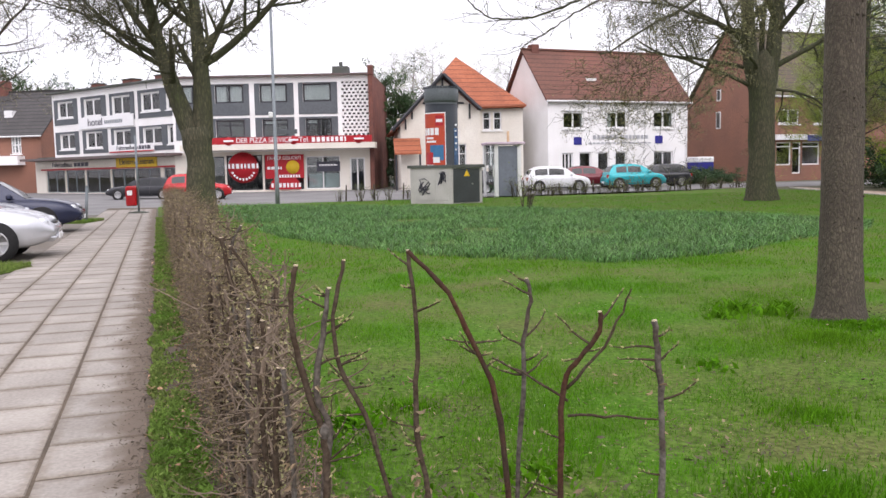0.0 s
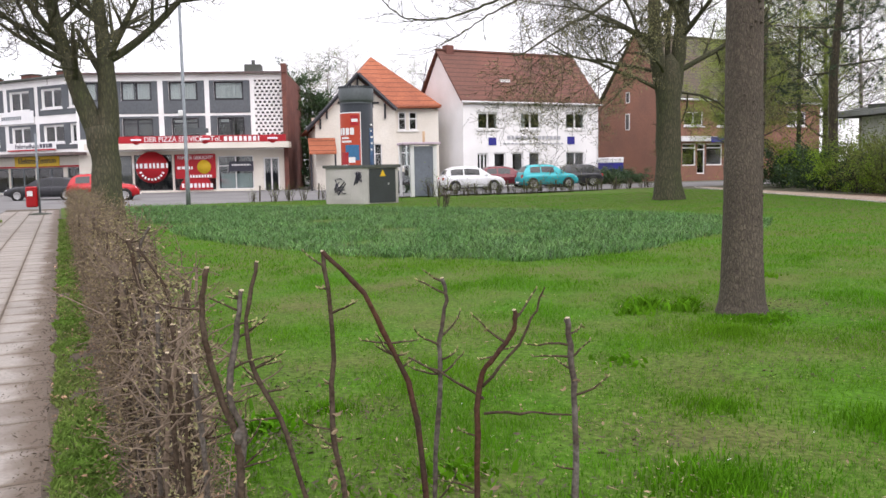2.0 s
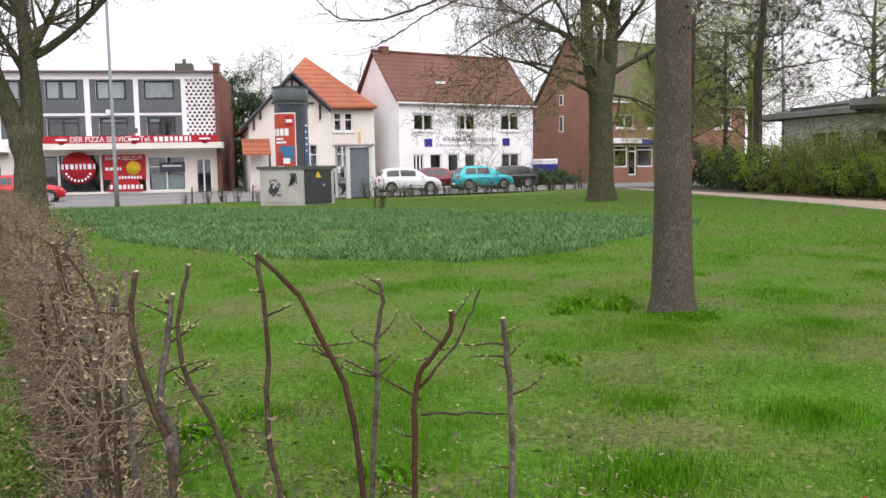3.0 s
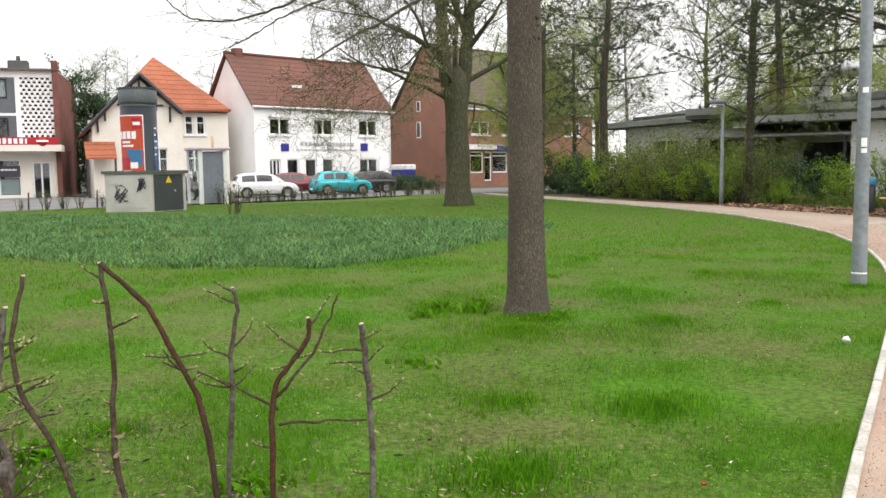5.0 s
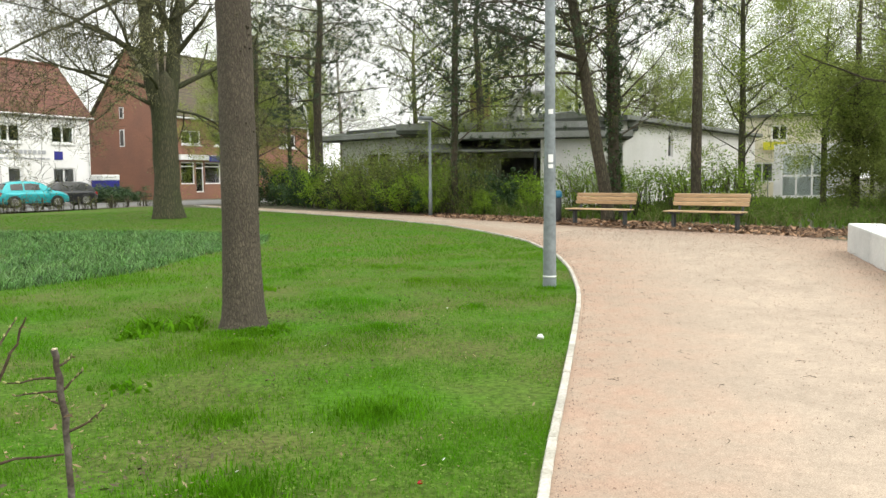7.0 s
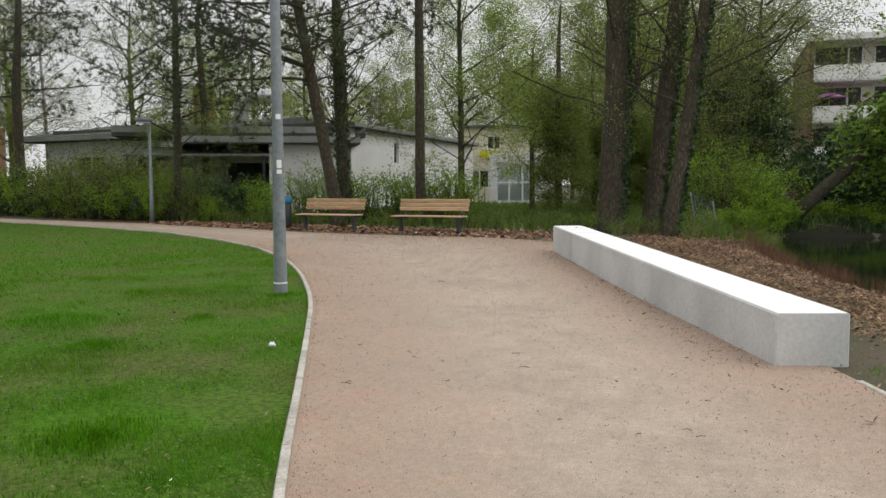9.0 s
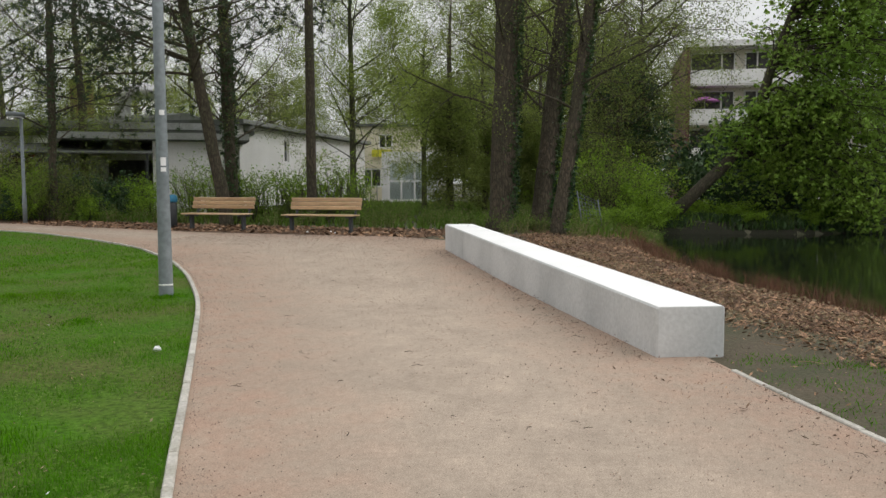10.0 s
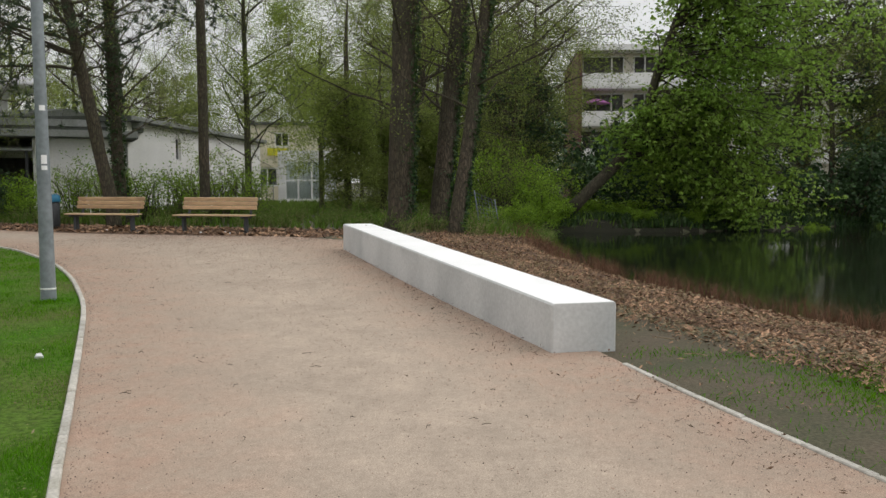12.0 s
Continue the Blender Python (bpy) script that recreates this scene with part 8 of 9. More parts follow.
    ia = int(np.searchsorted(gx, ctrl_x[2])) - 2
    ib = int(np.searchsorted(gx, ctrl_x[4])) + 2
    im = (ia + ib) // 2 - 1
    low, high = [0.03, 0.05, 0.075, 0.10, 0.122], [0.97, 0.95, 0.925, 0.90, 0.878]
    for ul in (low, high):
        part("side_window", skin(ia, im, ul, 0.006), M_CARGLASS, ob)
        part("side_window", skin(im + 1, ib, ul, 0.006), M_CARGLASS, ob)
    across = [0.19, 0.26, 0.34, 0.42, 0.5, 0.58, 0.66, 0.74, 0.81]
    part("windscreen", skin(ib + 2, M - 1, across, 0.008), M_CARGLASS, ob)
    part("rear_window", skin(1, max(3, ia - 2), across, 0.008), M_CARGLASS, ob)
    for sgn in (-1, 1):
        part("mirror", Mesh().slab(xf - 0.50, xf - 0.36, sgn * (W / 2 + 0.05) - 0.09, sgn * (W / 2 + 0.05) + 0.09, zs - 0.01, zs + 0.12, 0.035), coat, ob)
        part("headlight", Mesh().slab(L / 2 - 0.34, L / 2 - 0.10, sgn * W * 0.31 - 0.15, sgn * W * 0.31 + 0.15, zs - 0.31, zs - 0.17, 0.05), M_LIGHT, ob)
        part("tail_light", Mesh().slab(-L / 2 + 0.02, -L / 2 + 0.20, sgn * W * 0.36 - 0.10, sgn * W * 0.36 + 0.10, zs - 0.30, zs - 0.08, 0.03), M_TAIL, ob)
        for xx in ((xb + xf) / 2 - 0.11, xf - 0.36):
            part("door_seam", Mesh().box(xx - 0.006, xx + 0.006, sgn * W * 0.494 - 0.008, sgn * W * 0.494 + 0.008, 0.34, zs - 0.08), M_BLACKSTEEL, ob)
        part("handle", Mesh().slab((xb + xf) / 2 - 0.06, (xb + xf) / 2 + 0.10, sgn * W / 2 - 0.02, sgn * W / 2 + 0.012, zs - 0.19, zs - 0.155, 0.008), coat, ob)
        part("sill", Mesh().slab(-L * 0.30, L * 0.30, sgn * (W / 2 - 0.03) - 0.02, sgn * (W / 2 - 0.03) + 0.02, 0.19, 0.26, 0.01), M_BLACKSTEEL, ob)
        for wx in (-L / 2 + L * 0.195, L / 2 - L * 0.195):
            part("wheel_arch", Mesh().lathe([(0.355, -0.09), (0.355, 0.012)], 28), M_RUBBER, body, m=pose(wx, sgn * (W / 2 - 0.006), 0.325, 90 if sgn < 0 else -90, 0, 0))
            ty = part("tyre", Mesh().lathe([(0.20, -0.11), (0.29, -0.105), (0.31, -0.07), (0.31, 0.07), (0.29, 0.105), (0.20, 0.11)], 26), M_RUBBER, ob, m=pose(wx, sgn * (W / 2 - 0.085), 0.31, 90, 0, 0))
            rim = Mesh().lathe([(0.212, -0.112), (0.205, -0.118), (0.19, -0.118), (0.185, -0.10), (0.185, 0.10), (0.19, 0.118), (0.205, 0.118), (0.212, 0.112)], 24)
            for q in range(6):
                rim.slab(0.015, 0.195, -0.028, 0.028, -0.119, 0.119, 0.008, pose(0, 0, 0, 0, 0, 60 * q))
            part("rim", rim, M_ALLOY, ty)
    part("grille", Mesh().slab(L / 2 - 0.12, L / 2 - 0.03, -0.30, 0.30, zs - 0.35, zs - 0.23, 0.025), M_BLACKSTEEL, ob)
    part("bumper", Mesh().slab(L / 2 - 0.22, L / 2 + 0.03, -W * 0.37, W * 0.37, 0.30, 0.43, 0.06), coat, ob)
    part("bumper", Mesh().slab(-L / 2 - 0.03, -L / 2 + 0.2, -W * 0.39, W * 0.39, 0.34, 0.50, 0.06), coat, ob)
    for xx in (L / 2 + 0.031, -L / 2 - 0.043):
        part("plate", Mesh().box(xx, xx + 0.012, -0.26, 0.26, 0.33, 0.43), M_LETTER_W, ob)
    return ob


hd = 18.8
def parked(wheel, back=0.0):
    c, s = math.cos(radians(hd)), math.sin(radians(hd))
    return (wheel[0] - c * (1.40 + back) - s * 0.78, wheel[1] - s * (1.40 + back) + c * 0.78)
car(parked((-7.38, 13.74)), 0.004, hd, (4.5, 1.74, 1.43), P_SILVER, "silver saloon parked nose-on to the slab path", 0.16, 0.27)
car(parked((-8.5, 16.7), 0.8), 0.004, hd, (4.1, 1.7, 1.42), P_RED, "red hatchback parked between two saloons", 0.08, 0.25)
car(parked((-9.2, 18.6), 0.9), 0.004, hd, (4.4, 1.72, 1.42), P_GREY, "grey saloon parked in the bay", 0.16, 0.27)
car(parked((-9.89, 20.62)), 0.004, hd, (4.5, 1.75, 1.43), P_NAVY, "dark blue saloon parked nose-on to the slab path", 0.16, 0.27)
car((-17.7, 50.0), 0.006, 176, (4.5, 1.78, 1.34), P_BLACK, "black coupe standing on the street", 0.16, 0.27)
car((-13.6, 46.6), 0.006, 10, (3.6, 1.62, 1.5), P_RED, "small red car standing at the kerb", 0.06, 0.22)
car((11.62, 50.6), 0.10, 6, (3.7, 1.62, 1.5), P_TEAL, "turquoise hatchback parked before the white house", 0.08, 0.22)
car((13.9, 53.7), 0.11, 186, (4.1, 1.7, 1.46), P_BLACK, "dark hatchback parked before the white house", 0.1, 0.26)
car((9.45, 53.2), 0.11, 6, (3.9, 1.65, 1.42), P_WINE, "dark red hatchback parked behind two other cars", 0.1, 0.25)
car((6.75, 49.3), 0.04, 6, (3.85, 1.68, 1.5), P_WHITE, "white hatchback parked behind the thin hedge", 0.08, 0.22)
car((1.0, 47.0), 0.02, 200, (4.2, 1.7, 1.42), P_BLACK, "dark car half hidden behind the switch box", 0.12, 0.25)

# transformer station with flat roof
bx = thing("switch_station", pose(0.40, 34.1, 0, 0, 0, 0), "grey concrete switch station with graffiti and dark doors", "utility box")
u0, u1 = Vector((-1.72, 1.16, 0)), Vector((1.30, 1.05, 0))
def slanted(a, b, z0, z1, t):
    n = Vector((b - a).cross(Vector((0, 0, 1)))).normalized() * t
    return Mesh().add([a + Vector((0, 0, z0)), b + Vector((0, 0, z0)), b + n + Vector((0, 0, z0)), a + n + Vector((0, 0, z0)), a + Vector((0, 0, z1)), b + Vector((0, 0, z1)), b + n + Vector((0, 0, z1)), a + n + Vector((0, 0, z1))], [(0, 1, 2, 3), (4, 5, 6, 7), (0, 1, 5, 4), (1, 2, 6, 5), (2, 3, 7, 6), (3, 0, 4, 7)])
o0 = Vector((0, 0, 0))
M_STATION = material("pebbled_concrete", (0.50, 0.485, 0.45), 0.9, (0.40, 0.385, 0.355), 0.9, 40, 0.12, 0.3)
M_DOOR = material("grey_green_door", (0.055, 0.062, 0.062), 0.6, (0.045, 0.05, 0.05), 1.2, 15, 0.1, 0.1)
ctr = u0 + u1
part("body", Mesh().add([o0, u1, ctr, u0] + [p + Vector((0, 0, 1.50)) for p in (o0, u1, ctr, u0)], [(0, 1, 2, 3), (4, 5, 6, 7), (0, 1, 5, 4), (1, 2, 6, 5), (2, 3, 7, 6), (3, 0, 4, 7)]), M_STATION, bx)
grow_ = [p * 1.0 for p in (o0, u1, ctr, u0)]
mid = ctr / 2
rim_ = [mid + (p - mid) * 1.08 for p in grow_]
part("roof", Mesh().add([p + Vector((0, 0, 1.50)) for p in rim_] + [p + Vector((0, 0, 1.62)) for p in rim_], [(0, 1, 2, 3), (4, 5, 6, 7), (0, 1, 5, 4), (1, 2, 6, 5), (2, 3, 7, 6), (3, 0, 4, 7)]), M_FELT, bx)
nR = Vector((u1.y, -u1.x, 0)).normalized() * 0.012
nL = Vector((u0.y, -u0.x, 0)).normalized() * -0.012
dr = part("door", slanted(u1 * 0.05 + nR, u1 * 0.90 + nR, 0.06, 1.46, 0.02), M_DOOR, bx)
tri = Mesh()
c_ = u1 * 0.48 + nR * 3
e_ = u1.normalized()
tri.add([c_ - e_ * 0.16 + Vector((0, 0, 1.14)), c_ + e_ * 0.16 + Vector((0, 0, 1.14)), c_ + Vector((0, 0, 1.42)), c_ - e_ * 0.16 + Vector((0, 0, 1.14)) - nR, c_ + e_ * 0.16 + Vector((0, 0, 1.14)) - nR, c_ + Vector((0, 0, 1.42)) - nR], [(0, 1, 2), (3, 4, 5), (0, 1, 4, 3), (1, 2, 5, 4), (2, 0, 3, 5)])
part("warning_sign", tri, M_YELLOW, dr, "yellow warning triangle")
part("handle", Mesh().slab(-0.03, 0.03, -0.03, 0.03, 0.78, 0.86, 0.01, Matrix.Translation(u1 * 0.66 + nR * 3)), M_ALLOY, dr)
eL = u0.normalized()
for f0, f1, z0, z1 in ((0.38, 0.88, 0.16, 0.36), (0.38, 0.88, 0.42, 1.02), (0.38, 0.88, 1.10, 1.42), (0.08, 0.32, 0.16, 1.42)):
    part("side_panel", slanted(u0 * f0 + nL * 1.5, u0 * f1 + nL * 1.5, z0, z1, 0.012), M_STATION, bx)
rng = random.Random(17)
for c0, zc, wdt, hgt, num in ((0.66, 0.72, 0.30, 0.34, 12), (0.22, 1.0, 0.20, 0.36, 24), (0.60, 0.62, 0.24, 0.26, 9)):
    gm = Mesh()
    pth = [u0 * c0 + eL * rng.uniform(-wdt, wdt) + nL * 3.2 + Vector((0, 0, zc + rng.uniform(-hgt, hgt))) for _ in range(num)]
    gm.tube(pth, [0.022] * num, 4)
    part("graffiti", gm, M_LETTER_D, bx, "scrawled black graffiti")

# advertising column
col = thing("advertising_column", pose(0.04, 38.8, 0), "round dark advertising column with a red poster", "advertising column")
M_COLUMN = material("column_grey", (0.030, 0.036, 0.042), 0.45, (0.024, 0.029, 0.034), 1.0, 12, 0.1, 0.05)
part("drum", Mesh().lathe([(0.80, 0.0), (0.80, 0.5), (0.75, 0.52), (0.75, 4.40)], 40), M_COLUMN, col)
part("collar", Mesh().lathe([(0.76, 4.40), (0.74, 4.42), (0.74, 4.5), (0.78, 4.52), (0.80, 4.58), (0.80, 5.12), (0.70, 5.2)], 40), material("collar_grey", (0.10, 0.115, 0.12), 0.5, None, 1, 12, 0.1, 0.05), col)
for k in range(40):
    a = 2 * math.pi * k / 40
    part("collar_tooth", Mesh().box(-0.045, 0.045, -0.012, 0.012, 5.10, 5.20, pose(0.80 * math.cos(a), 0.80 * math.sin(a), 0, 0, 0, math.degrees(a) + 90)), M_COLUMN, col)
def wrap(a0, a1, z0, z1, r, mat, name, parent, label=""):
    mb = Mesh()
    n = 14
    aa = [radians(a0 + (a1 - a0) * k / n) for k in range(n + 1)]
    mb.add([(r * math.cos(a), r * math.sin(a), z) for a in aa for z in (z0, z1)], [(2 * k, 2 * k + 2, 2 * k + 3, 2 * k + 1) for k in range(n)], True)
    return part(name, mb, mat, parent, label)
M_POSTER = material("poster_red", (0.50, 0.075, 0.035), 0.6, (0.45, 0.06, 0.03), 1, 8, 0.06, 0)
wrap(182, 284, 1.4, 4.02, 0.755, M_LETTER_W, "poster", col, "white edge of the poster")
po = wrap(183.5, 281, 1.45, 3.97, 0.760, M_POSTER, "poster", col, "red advertising poster")
for k in range(4):
    wrap(193 + 17.5 * k, 207 + 17.5 * k, 3.0, 3.32, 0.764, M_LETTER_W, "lettering", po)
for z, a1 in ((2.82, 240), (2.66, 250)):
    wrap(205, a1, z, z + 0.09, 0.764, M_LETTER_W, "lettering", po)
wrap(248, 276, 3.42, 3.88, 0.765, M_RED, "emblem", po)
wrap(251, 273, 3.58, 3.72, 0.769, M_LETTER_W, "emblem_bar", po)
wrap(225, 276, 1.85, 2.55, 0.766, M_PBLUE, "picture", po)
wrap(203, 238, 1.60, 2.22, 0.770, P_RED, "picture", po)
wrap(208, 240, 1.47, 1.66, 0.774, M_LETTER_W, "picture", po)
wrap(238, 262, 1.75, 2.0, 0.774, M_LETTER_W, "picture", po)
wrap(318, 350, 1.3, 3.3, 0.757, material("poster_navy", (0.03, 0.06, 0.16), 0.6, (0.10, 0.18, 0.30), 2.5, 10, 0.2, 0), "poster", col, "dark blue poster")
for k in range(5):
    wrap(322, 332 + 4 * (k % 3), 2.3 + 0.28 * k, 2.38 + 0.28 * k, 0.763, M_LETTER_W, "lettering", col)

# telephone kiosk
kk = thing("phone_kiosk", pose(3.25, 42.2, 0.0, 0, 0, 10), "grey and white telephone kiosk with a lilac roof edge", "kiosk")
M_PINK = material("lilac_trim", (0.58, 0.46, 0.54), 0.5, None, 1, 8, 0.1, 0)
M_KIOSK = material("kiosk_grey", (0.19, 0.21, 0.25), 0.5, None, 1, 8, 0.1, 0)
part("back_panel", Mesh().slab(-0.50, 0.50, -0.45, -0.38, 0.05, 2.55, 0.01), M_KIOSK, kk)
for x in (-0.62, 0.56):
    part("post", Mesh().slab(x - 0.08, x + 0.12, -0.5, -0.3, 0, 2.62, 0.02), M_FRAME_W, kk)
    part("post", Mesh().slab(x - 0.4 * (x < 0) - 0.02, x - 0.4 * (x < 0) + 0.10, 0.4, 0.55, 0, 2.62, 0.02), M_FRAME_W, kk)
part("side_pane", Mesh().box(-0.98, -0.70, -0.36, -0.35, 0.2, 2.5), M_GLASS, kk)
part("phone", Mesh().slab(-0.9, -0.72, -0.2, 0.0, 1.1, 1.6, 0.02), M_BLACKSTEEL, kk)
part("roof", Mesh().slab(-1.1, 0.85, -0.62, 0.7, 2.62, 2.74, 0.02), M_PINK, kk)
part("roof_sign", Mesh().slab(0.06, 0.18, -0.1, 0.0, 2.74, 3.3, 0.02), M_PLANK, kk)

# tall street pole, red box on a post, sign posts
pl = thing("street_pole", pose(-7.45, 37.7, 0.0), "tall thin grey street pole with a small sign", "street pole")
part("pole", Mesh().lathe([(0.10, 0), (0.10, 1.2), (0.08, 1.25), (0.06, 9.0)], 12), M_STEEL, pl)
part("street_sign", Mesh().box(0.1, 1.0, -0.02, 0.0, 3.16, 3.36), M_GREYPANEL, pl)
part("bracket", Mesh().slab(-0.25, -0.05, -0.1, 0.1, 3.9, 4.15, 0.03), M_FRAME_W, pl)
rb = thing("red_box", pose(-11.58, 31.3, 0.006, 0, 0, 10), "red letter box on a thin post", "letter box")
part("post", Mesh().tube([(0.16, 0, 0), (0.16, 0, 2.9)], [0.04, 0.04], 8), M_STEEL, rb)
part("box", Mesh().slab(-0.26, 0.12, -0.18, 0.16, 0.28, 1.02, 0.04), P_RED, rb)
part("foot", Mesh().lathe([(0.4, 0), (0.38, 0.04), (0.06, 0.08)], 16, (0.16, 0)), M_FELT, rb)
part("emblem", Mesh().box(-0.2, -0.02, -0.196, -0.182, 0.68, 0.86), M_LETTER_W, rb)
sp = thing("sign_post", pose(-10.9, 25.4, 0.04, 0, 2, 0), "leaning grey post on the grass island", "post")
part("post", Mesh().tube([(0, 0, 0), (0.06, 0, 1.05)], [0.045, 0.045], 8), M_STEEL, sp)
part("cap", Mesh().tube([(0.06, 0, 1.05), (0.06, 0, 1.1)], [0.05, 0.03], 8), M_STEEL, sp)

# low wire fence and thin hedge at the street side of the lawn
for k, (xa, xb) in enumerate(((-4.6, -1.9), (4.2, 17.5))):
    fc = thing("wire_fence", Matrix.Identity(4), "low wooden post fence along the street", "fence")
    n = int((xb - xa) / 0.9)
    tops = []
    for i in range(n + 1):
        x = xa + (xb - xa) * i / n
        y = lawn_end(x) + 0.5
        z = land(x, y)
        rr = random.Random(i + 40 * k)
        part("post", Mesh().tube([(x, y, z - 0.05), (x + rr.uniform(-0.04, 0.04), y, z + 0.72 + rr.uniform(-0.1, 0.1))], [0.04, 0.035], 6), M_BARK, fc)
        tops.append((x, y, z + 0.55))
    part("rail", Mesh().tube(tops, [0.007] * len(tops), 5), M_BARK, fc)
thin = shrub("thin_bush", 76, 1.0, 0.7, 9, M_LEAF, 1, 0.05, "thin young bush in first leaf by the street", level=1, up=1.6)
rf = random.Random(2)
plant_all(thin, [(x, lawn_end(x) - 0.2 + rf.uniform(-0.5, 0.5)) for x in (4.2, 4.9, 5.5, 6.1, 6.6, 7.3, 8.3, 9.0, 9.4, 10.4, 11.6, 13.2, 14.4, -3.9, -2.6, -1.6)] + [(3.0 + 0.62 * k + rf.uniform(-0.2, 0.2), lawn_end(3.0 + 0.62 * k) + 0.3 + rf.uniform(-0.25, 0.2), rf.uniform(0.55, 1.0)) for k in range(24)] + [(3.0, 29.6, 1.6), (3.6, 41.2, 1.3), (-4.9, 39.5, 0.8), (-3.2, 40.1, 1.0)], 8, 0.7, 1.2)
copy_thing(dark, pose(18.2, 57.5, 0.1) @ Matrix.Diagonal((1.2, 0.8, 0.55, 1)))
copy_thing(dark, pose(19.6, 58.2, 0.1) @ Matrix.Diagonal((1.2, 0.8, 0.55, 1)))
tr = thing("blue_trailer", pose(18.6, 60.0, 0.12, 0, 0, 20), "blue box trailer parked beside the white house", "trailer")
part("box", Mesh().slab(-0.7, 0.7, -0.6, 0.6, 0.5, 1.5, 0.03), M_BLUE, tr)
part("lid", Mesh().slab(-0.72, 0.72, -0.62, 0.62, 1.5, 1.9, 0.05), M_FRAME_W, tr)
for sx in (-0.62, 0.62):
    part("wheel", Mesh().lathe([(0.1, -0.08), (0.27, -0.08), (0.27, 0.08), (0.1, 0.08)], 16), M_RUBBER, tr, m=pose(sx, -0.1, 0.27, 0, 90, 0))
# litter bin behind the lamp post
bn = thing("litter_bin", pose(18.35, 17.2, land(18.35, 17.2)), "dark litter bin with a blue lid", "litter bin")
part("body", Mesh().lathe([(0.2, 0.02), (0.22, 0.1), (0.23, 0.72), (0.21, 0.74)], 18), M_BLACKSTEEL, bn)
part("lid", Mesh().lathe([(0.24, 0.745), (0.25, 0.78), (0.24, 0.92), (0.16, 0.96)], 18), material("bin_blue", (0.03, 0.16, 0.27), 0.5, None, 2, 10, 0.1, 0), bn)
# wire mesh fence before the hall
mf = thing("mesh_fence", Matrix.Identity(4), "thin grey mesh fence before the low hall", "fence")
pa, pb = Vector((26.5, 21.5, 0.1)), Vector((46.0, 26.0, 0.1))
for i in range(15):
    p = pa.lerp(pb, i / 14)
    part("post", Mesh().tube([p, p + Vector((0, 0, 1.25))], [0.025, 0.025], 6), M_STEEL, mf)
for j in range(3):
    part("wire", Mesh().tube([pa + Vector((0, 0, 0.3 + 0.42 * j)), pb + Vector((0, 0, 0.3 + 0.42 * j))], [0.008, 0.008], 4), M_STEEL, mf)
# kerb of the street and pale pavement strips
g = Mesh()
g.add([(-8.2, 38.5, 0.012), (17.2, 46.7, 0.134), (16.9, 47.9, 0.134), (-8.6, 39.7, 0.012)], [(0, 1, 2, 3)])
tagged(part("pavement", g, M_SLAB), "pale slab pavement strip along the street", "pavement", kind="structure")
g = Mesh()
g.add([(-34.8, 68.6, 0.012), (-20.5, 58.0, 0.012), (-4.6, 57.6, 0.012), (-4.6, 60.5, 0.012), (-18.5, 60.9, 0.012), (-32.0, 71.0, 0.012)], [(0, 1, 4, 5), (1, 2, 3, 4)])
tagged(part("pavement", g, M_SLAB), "pale slab pavement before the shops", "pavement", kind="structure")


# old piece of wire fence on the bank
wf = thing("wire_fence", pose(23.62, 6.50, land(23.62, 6.50), 0, -9, -75), "sagging piece of grey wire mesh fence", "fence")
part("post", Mesh().tube([(0, 0, -0.1), (0, 0, 1.1)], [0.022, 0.02], 8), M_STEEL, wf)
part("post", Mesh().tube([(0.55, 0, -0.1), (0.55, 0, 0.75)], [0.02, 0.018], 8), M_STEEL, wf)
wires = Mesh()
for k in range(9):
    a, b = k * 0.12, k * 0.08
    wires.tube([(0.0, 0.0, 0.08 + a), (0.28, 0.02, 0.06 + 0.5 * (a + b)), (0.55, 0.0, 0.05 + b)], [0.005] * 3, 4)
for k in range(5):
    wires.tube([(0.09 + 0.09 * k, 0.01, 0.05), (0.09 + 0.09 * k, 0.01, 1.02 - 0.06 * k)], [0.005] * 2, 4)
tagged(part("mesh_wire", wires, M_STEEL, wf), kind="stuff")

# dead leaf lying on the concrete block
lf = Mesh()
lf.add([(0, 0, 0.0), (0.03, 0.022, 0.016), (0.07, 0.004, 0.006), (0.035, -0.02, 0.018), (0.035, 0.0, 0.0)], [(0, 4, 1), (4, 2, 1), (0, 3, 4), (4, 3, 2)])
tagged(part("fallen_leaf", lf, M_MULCH, m=pose(14.2, 6.08, 0.581, 0, 0, 30)), "single dark dead leaf on the concrete block", "leaf")


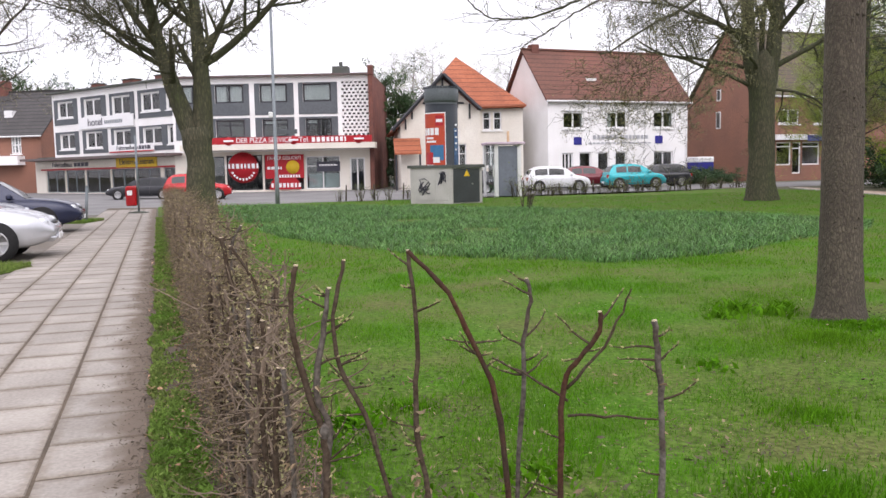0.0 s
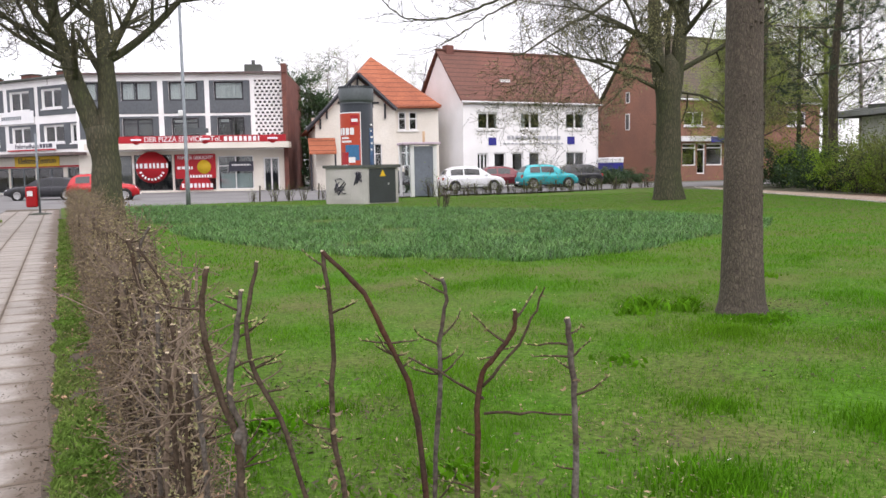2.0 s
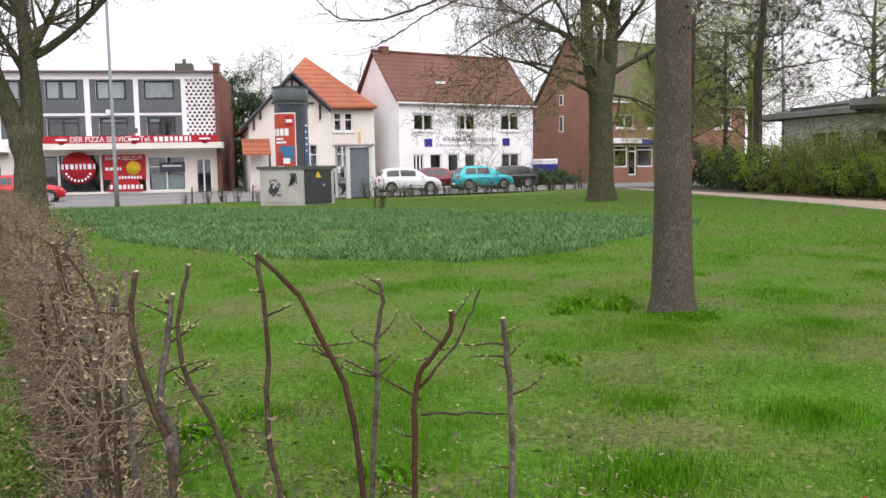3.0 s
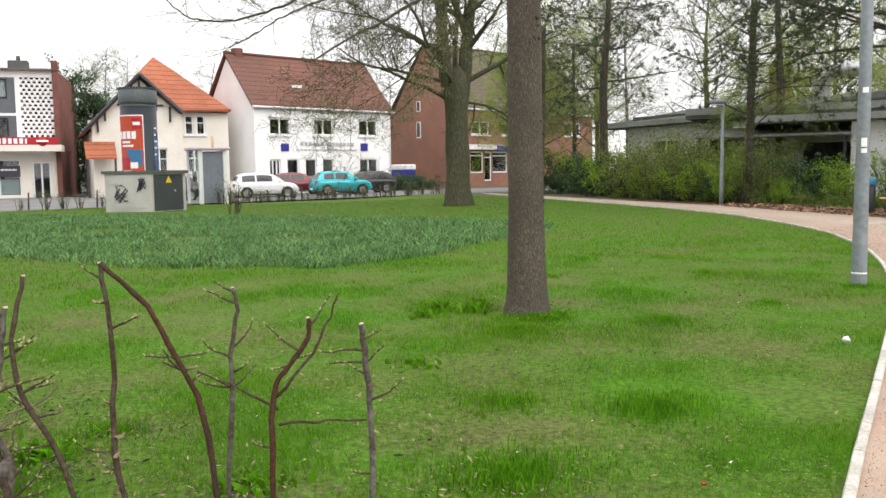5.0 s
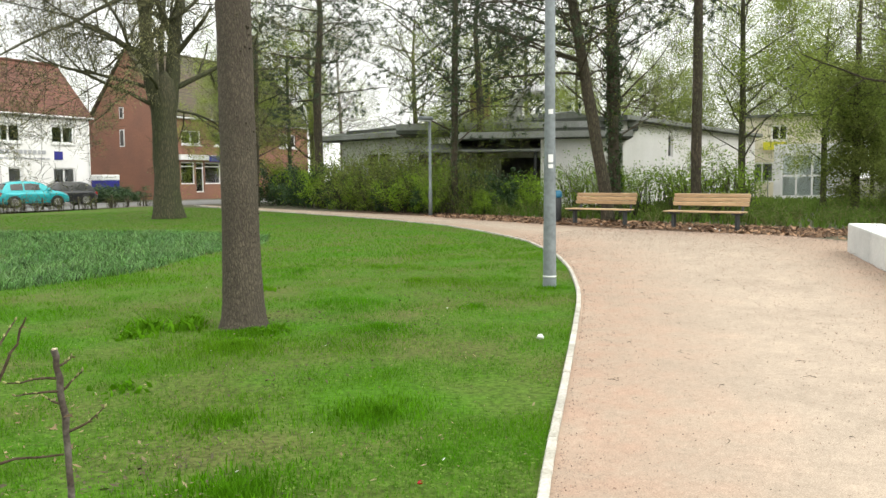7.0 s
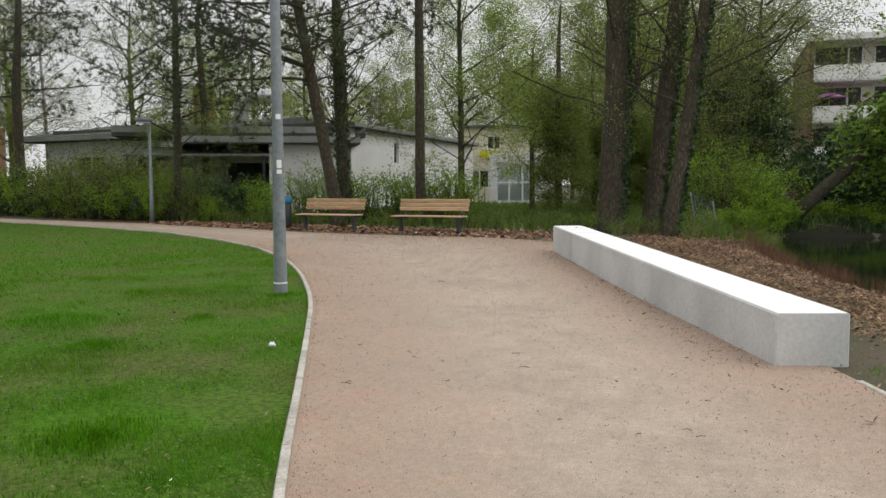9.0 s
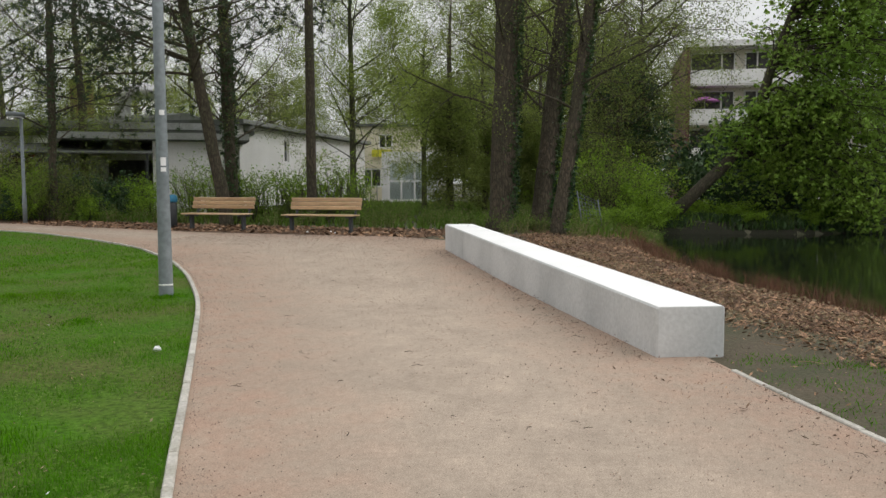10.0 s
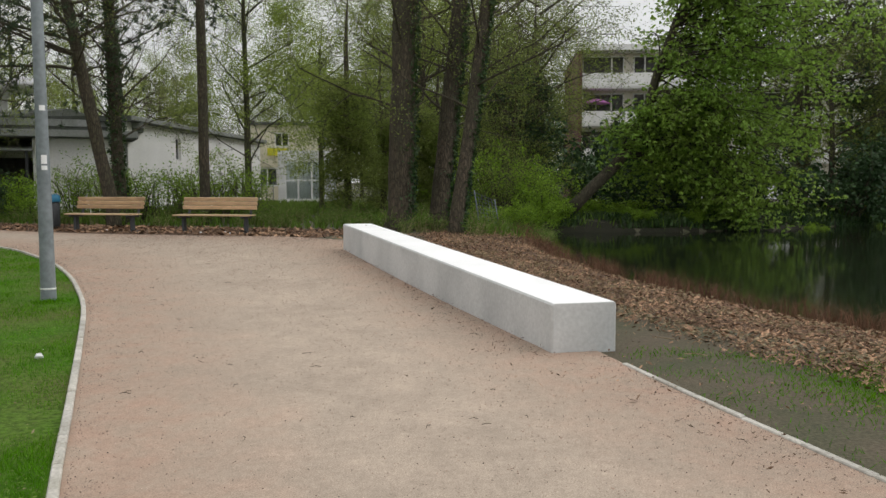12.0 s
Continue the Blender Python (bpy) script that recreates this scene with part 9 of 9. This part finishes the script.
# ================= paving, piece by piece =================
# kerb stones, each one metre long
def kerb_pieces(line, start, stop, step, rise, half):
    host = thing("path_edging", Matrix.Identity(4), "narrow pale concrete edging along the path", "kerb", kind="structure")
    pts, dist = [Vector(q) for q in line], [0.0]
    for a, b in zip(pts, pts[1:]):
        dist.append(dist[-1] + (b - a).length)
    me = Mesh().slab(-step / 2 + 0.003, step / 2 - 0.003, -half, half, -0.1, rise, 0.007).data("kerb_stone", M_KERB)
    fixed(me)
    s = start
    rng = random.Random(77)
    while s < min(stop, dist[-1]):
        i = max(k for k in range(len(dist) - 1) if dist[k] <= s)
        w = (s - dist[i]) / (dist[i + 1] - dist[i])
        p = pts[i].lerp(pts[i + 1], w)
        t = pts[i + 1] - pts[i]
        part("kerb_stone", me, None, host, m=pose(p.x, p.y, land(p.x, p.y) + rng.uniform(-0.003, 0.002), 0, rng.uniform(-0.25, 0.25), math.degrees(math.atan2(t.y, t.x))))
        s += step
def dense(line):
    from_x, from_y = [q[0] for q in line], [q[1] for q in line]
    d = [0.0]
    for a, b in zip(line, line[1:]):
        d.append(d[-1] + math.dist(a, b))
    out = []
    n = int(d[-1] / 0.3)
    for k in range(n + 1):
        s = d[-1] * k / n
        out.append((sum(float(np.interp(s + o, d, from_x)) for o in (-0.8, -0.4, 0, 0.4, 0.8)) / 5, sum(float(np.interp(s + o, d, from_y)) for o in (-0.8, -0.4, 0, 0.4, 0.8)) / 5))
    return out
kerb_pieces(dense(KERB), 2.0, 70.0, 0.5, 0.045, 0.025)
kerb_pieces(dense(OUTER[:7]), 0.5, 11.0, 0.5, 0.028, 0.024)

# slab path
slabs = thing("slab_path", Matrix.Identity(4), "worn square concrete slabs with sunken joints", "path", kind="structure")
me = fixed(Mesh().slab(-0.244, 0.244, -0.248, 0.248, -0.05, 0.0, 0.009).data("slab", M_SLAB))
g = Mesh()
g.add([(walkside(-5), -5, 0.0155), (walkside(36.5), 36.5, 0.0155), (walkside(36.5, -2.0), 36.5, 0.0155), (walkside(-5, -2.0), -5, 0.0155)], [(0, 1, 2, 3)])
part("bed", g, M_GRIT, slabs)
rng = random.Random(8)
ax = Vector((-0.3219, 0.9468, 0))
side = Vector((-0.9468, -0.3219, 0))
o = Vector((-0.107, 0, 0))
for c in range(4):
    for k in range(2, 74):
        p = o + ax * (4.276 + 0.512 * (k - 10) + (0.325 - 0.512 if c % 2 else 0)) + side * (0.25 + 0.5 * c)
        part("slab", me, None, slabs, m=pose(p.x, p.y, 0.020 + rng.uniform(-0.002, 0.002), rng.uniform(-0.12, 0.12), rng.uniform(-0.12, 0.12), 18.78 + rng.uniform(-0.3, 0.3)))
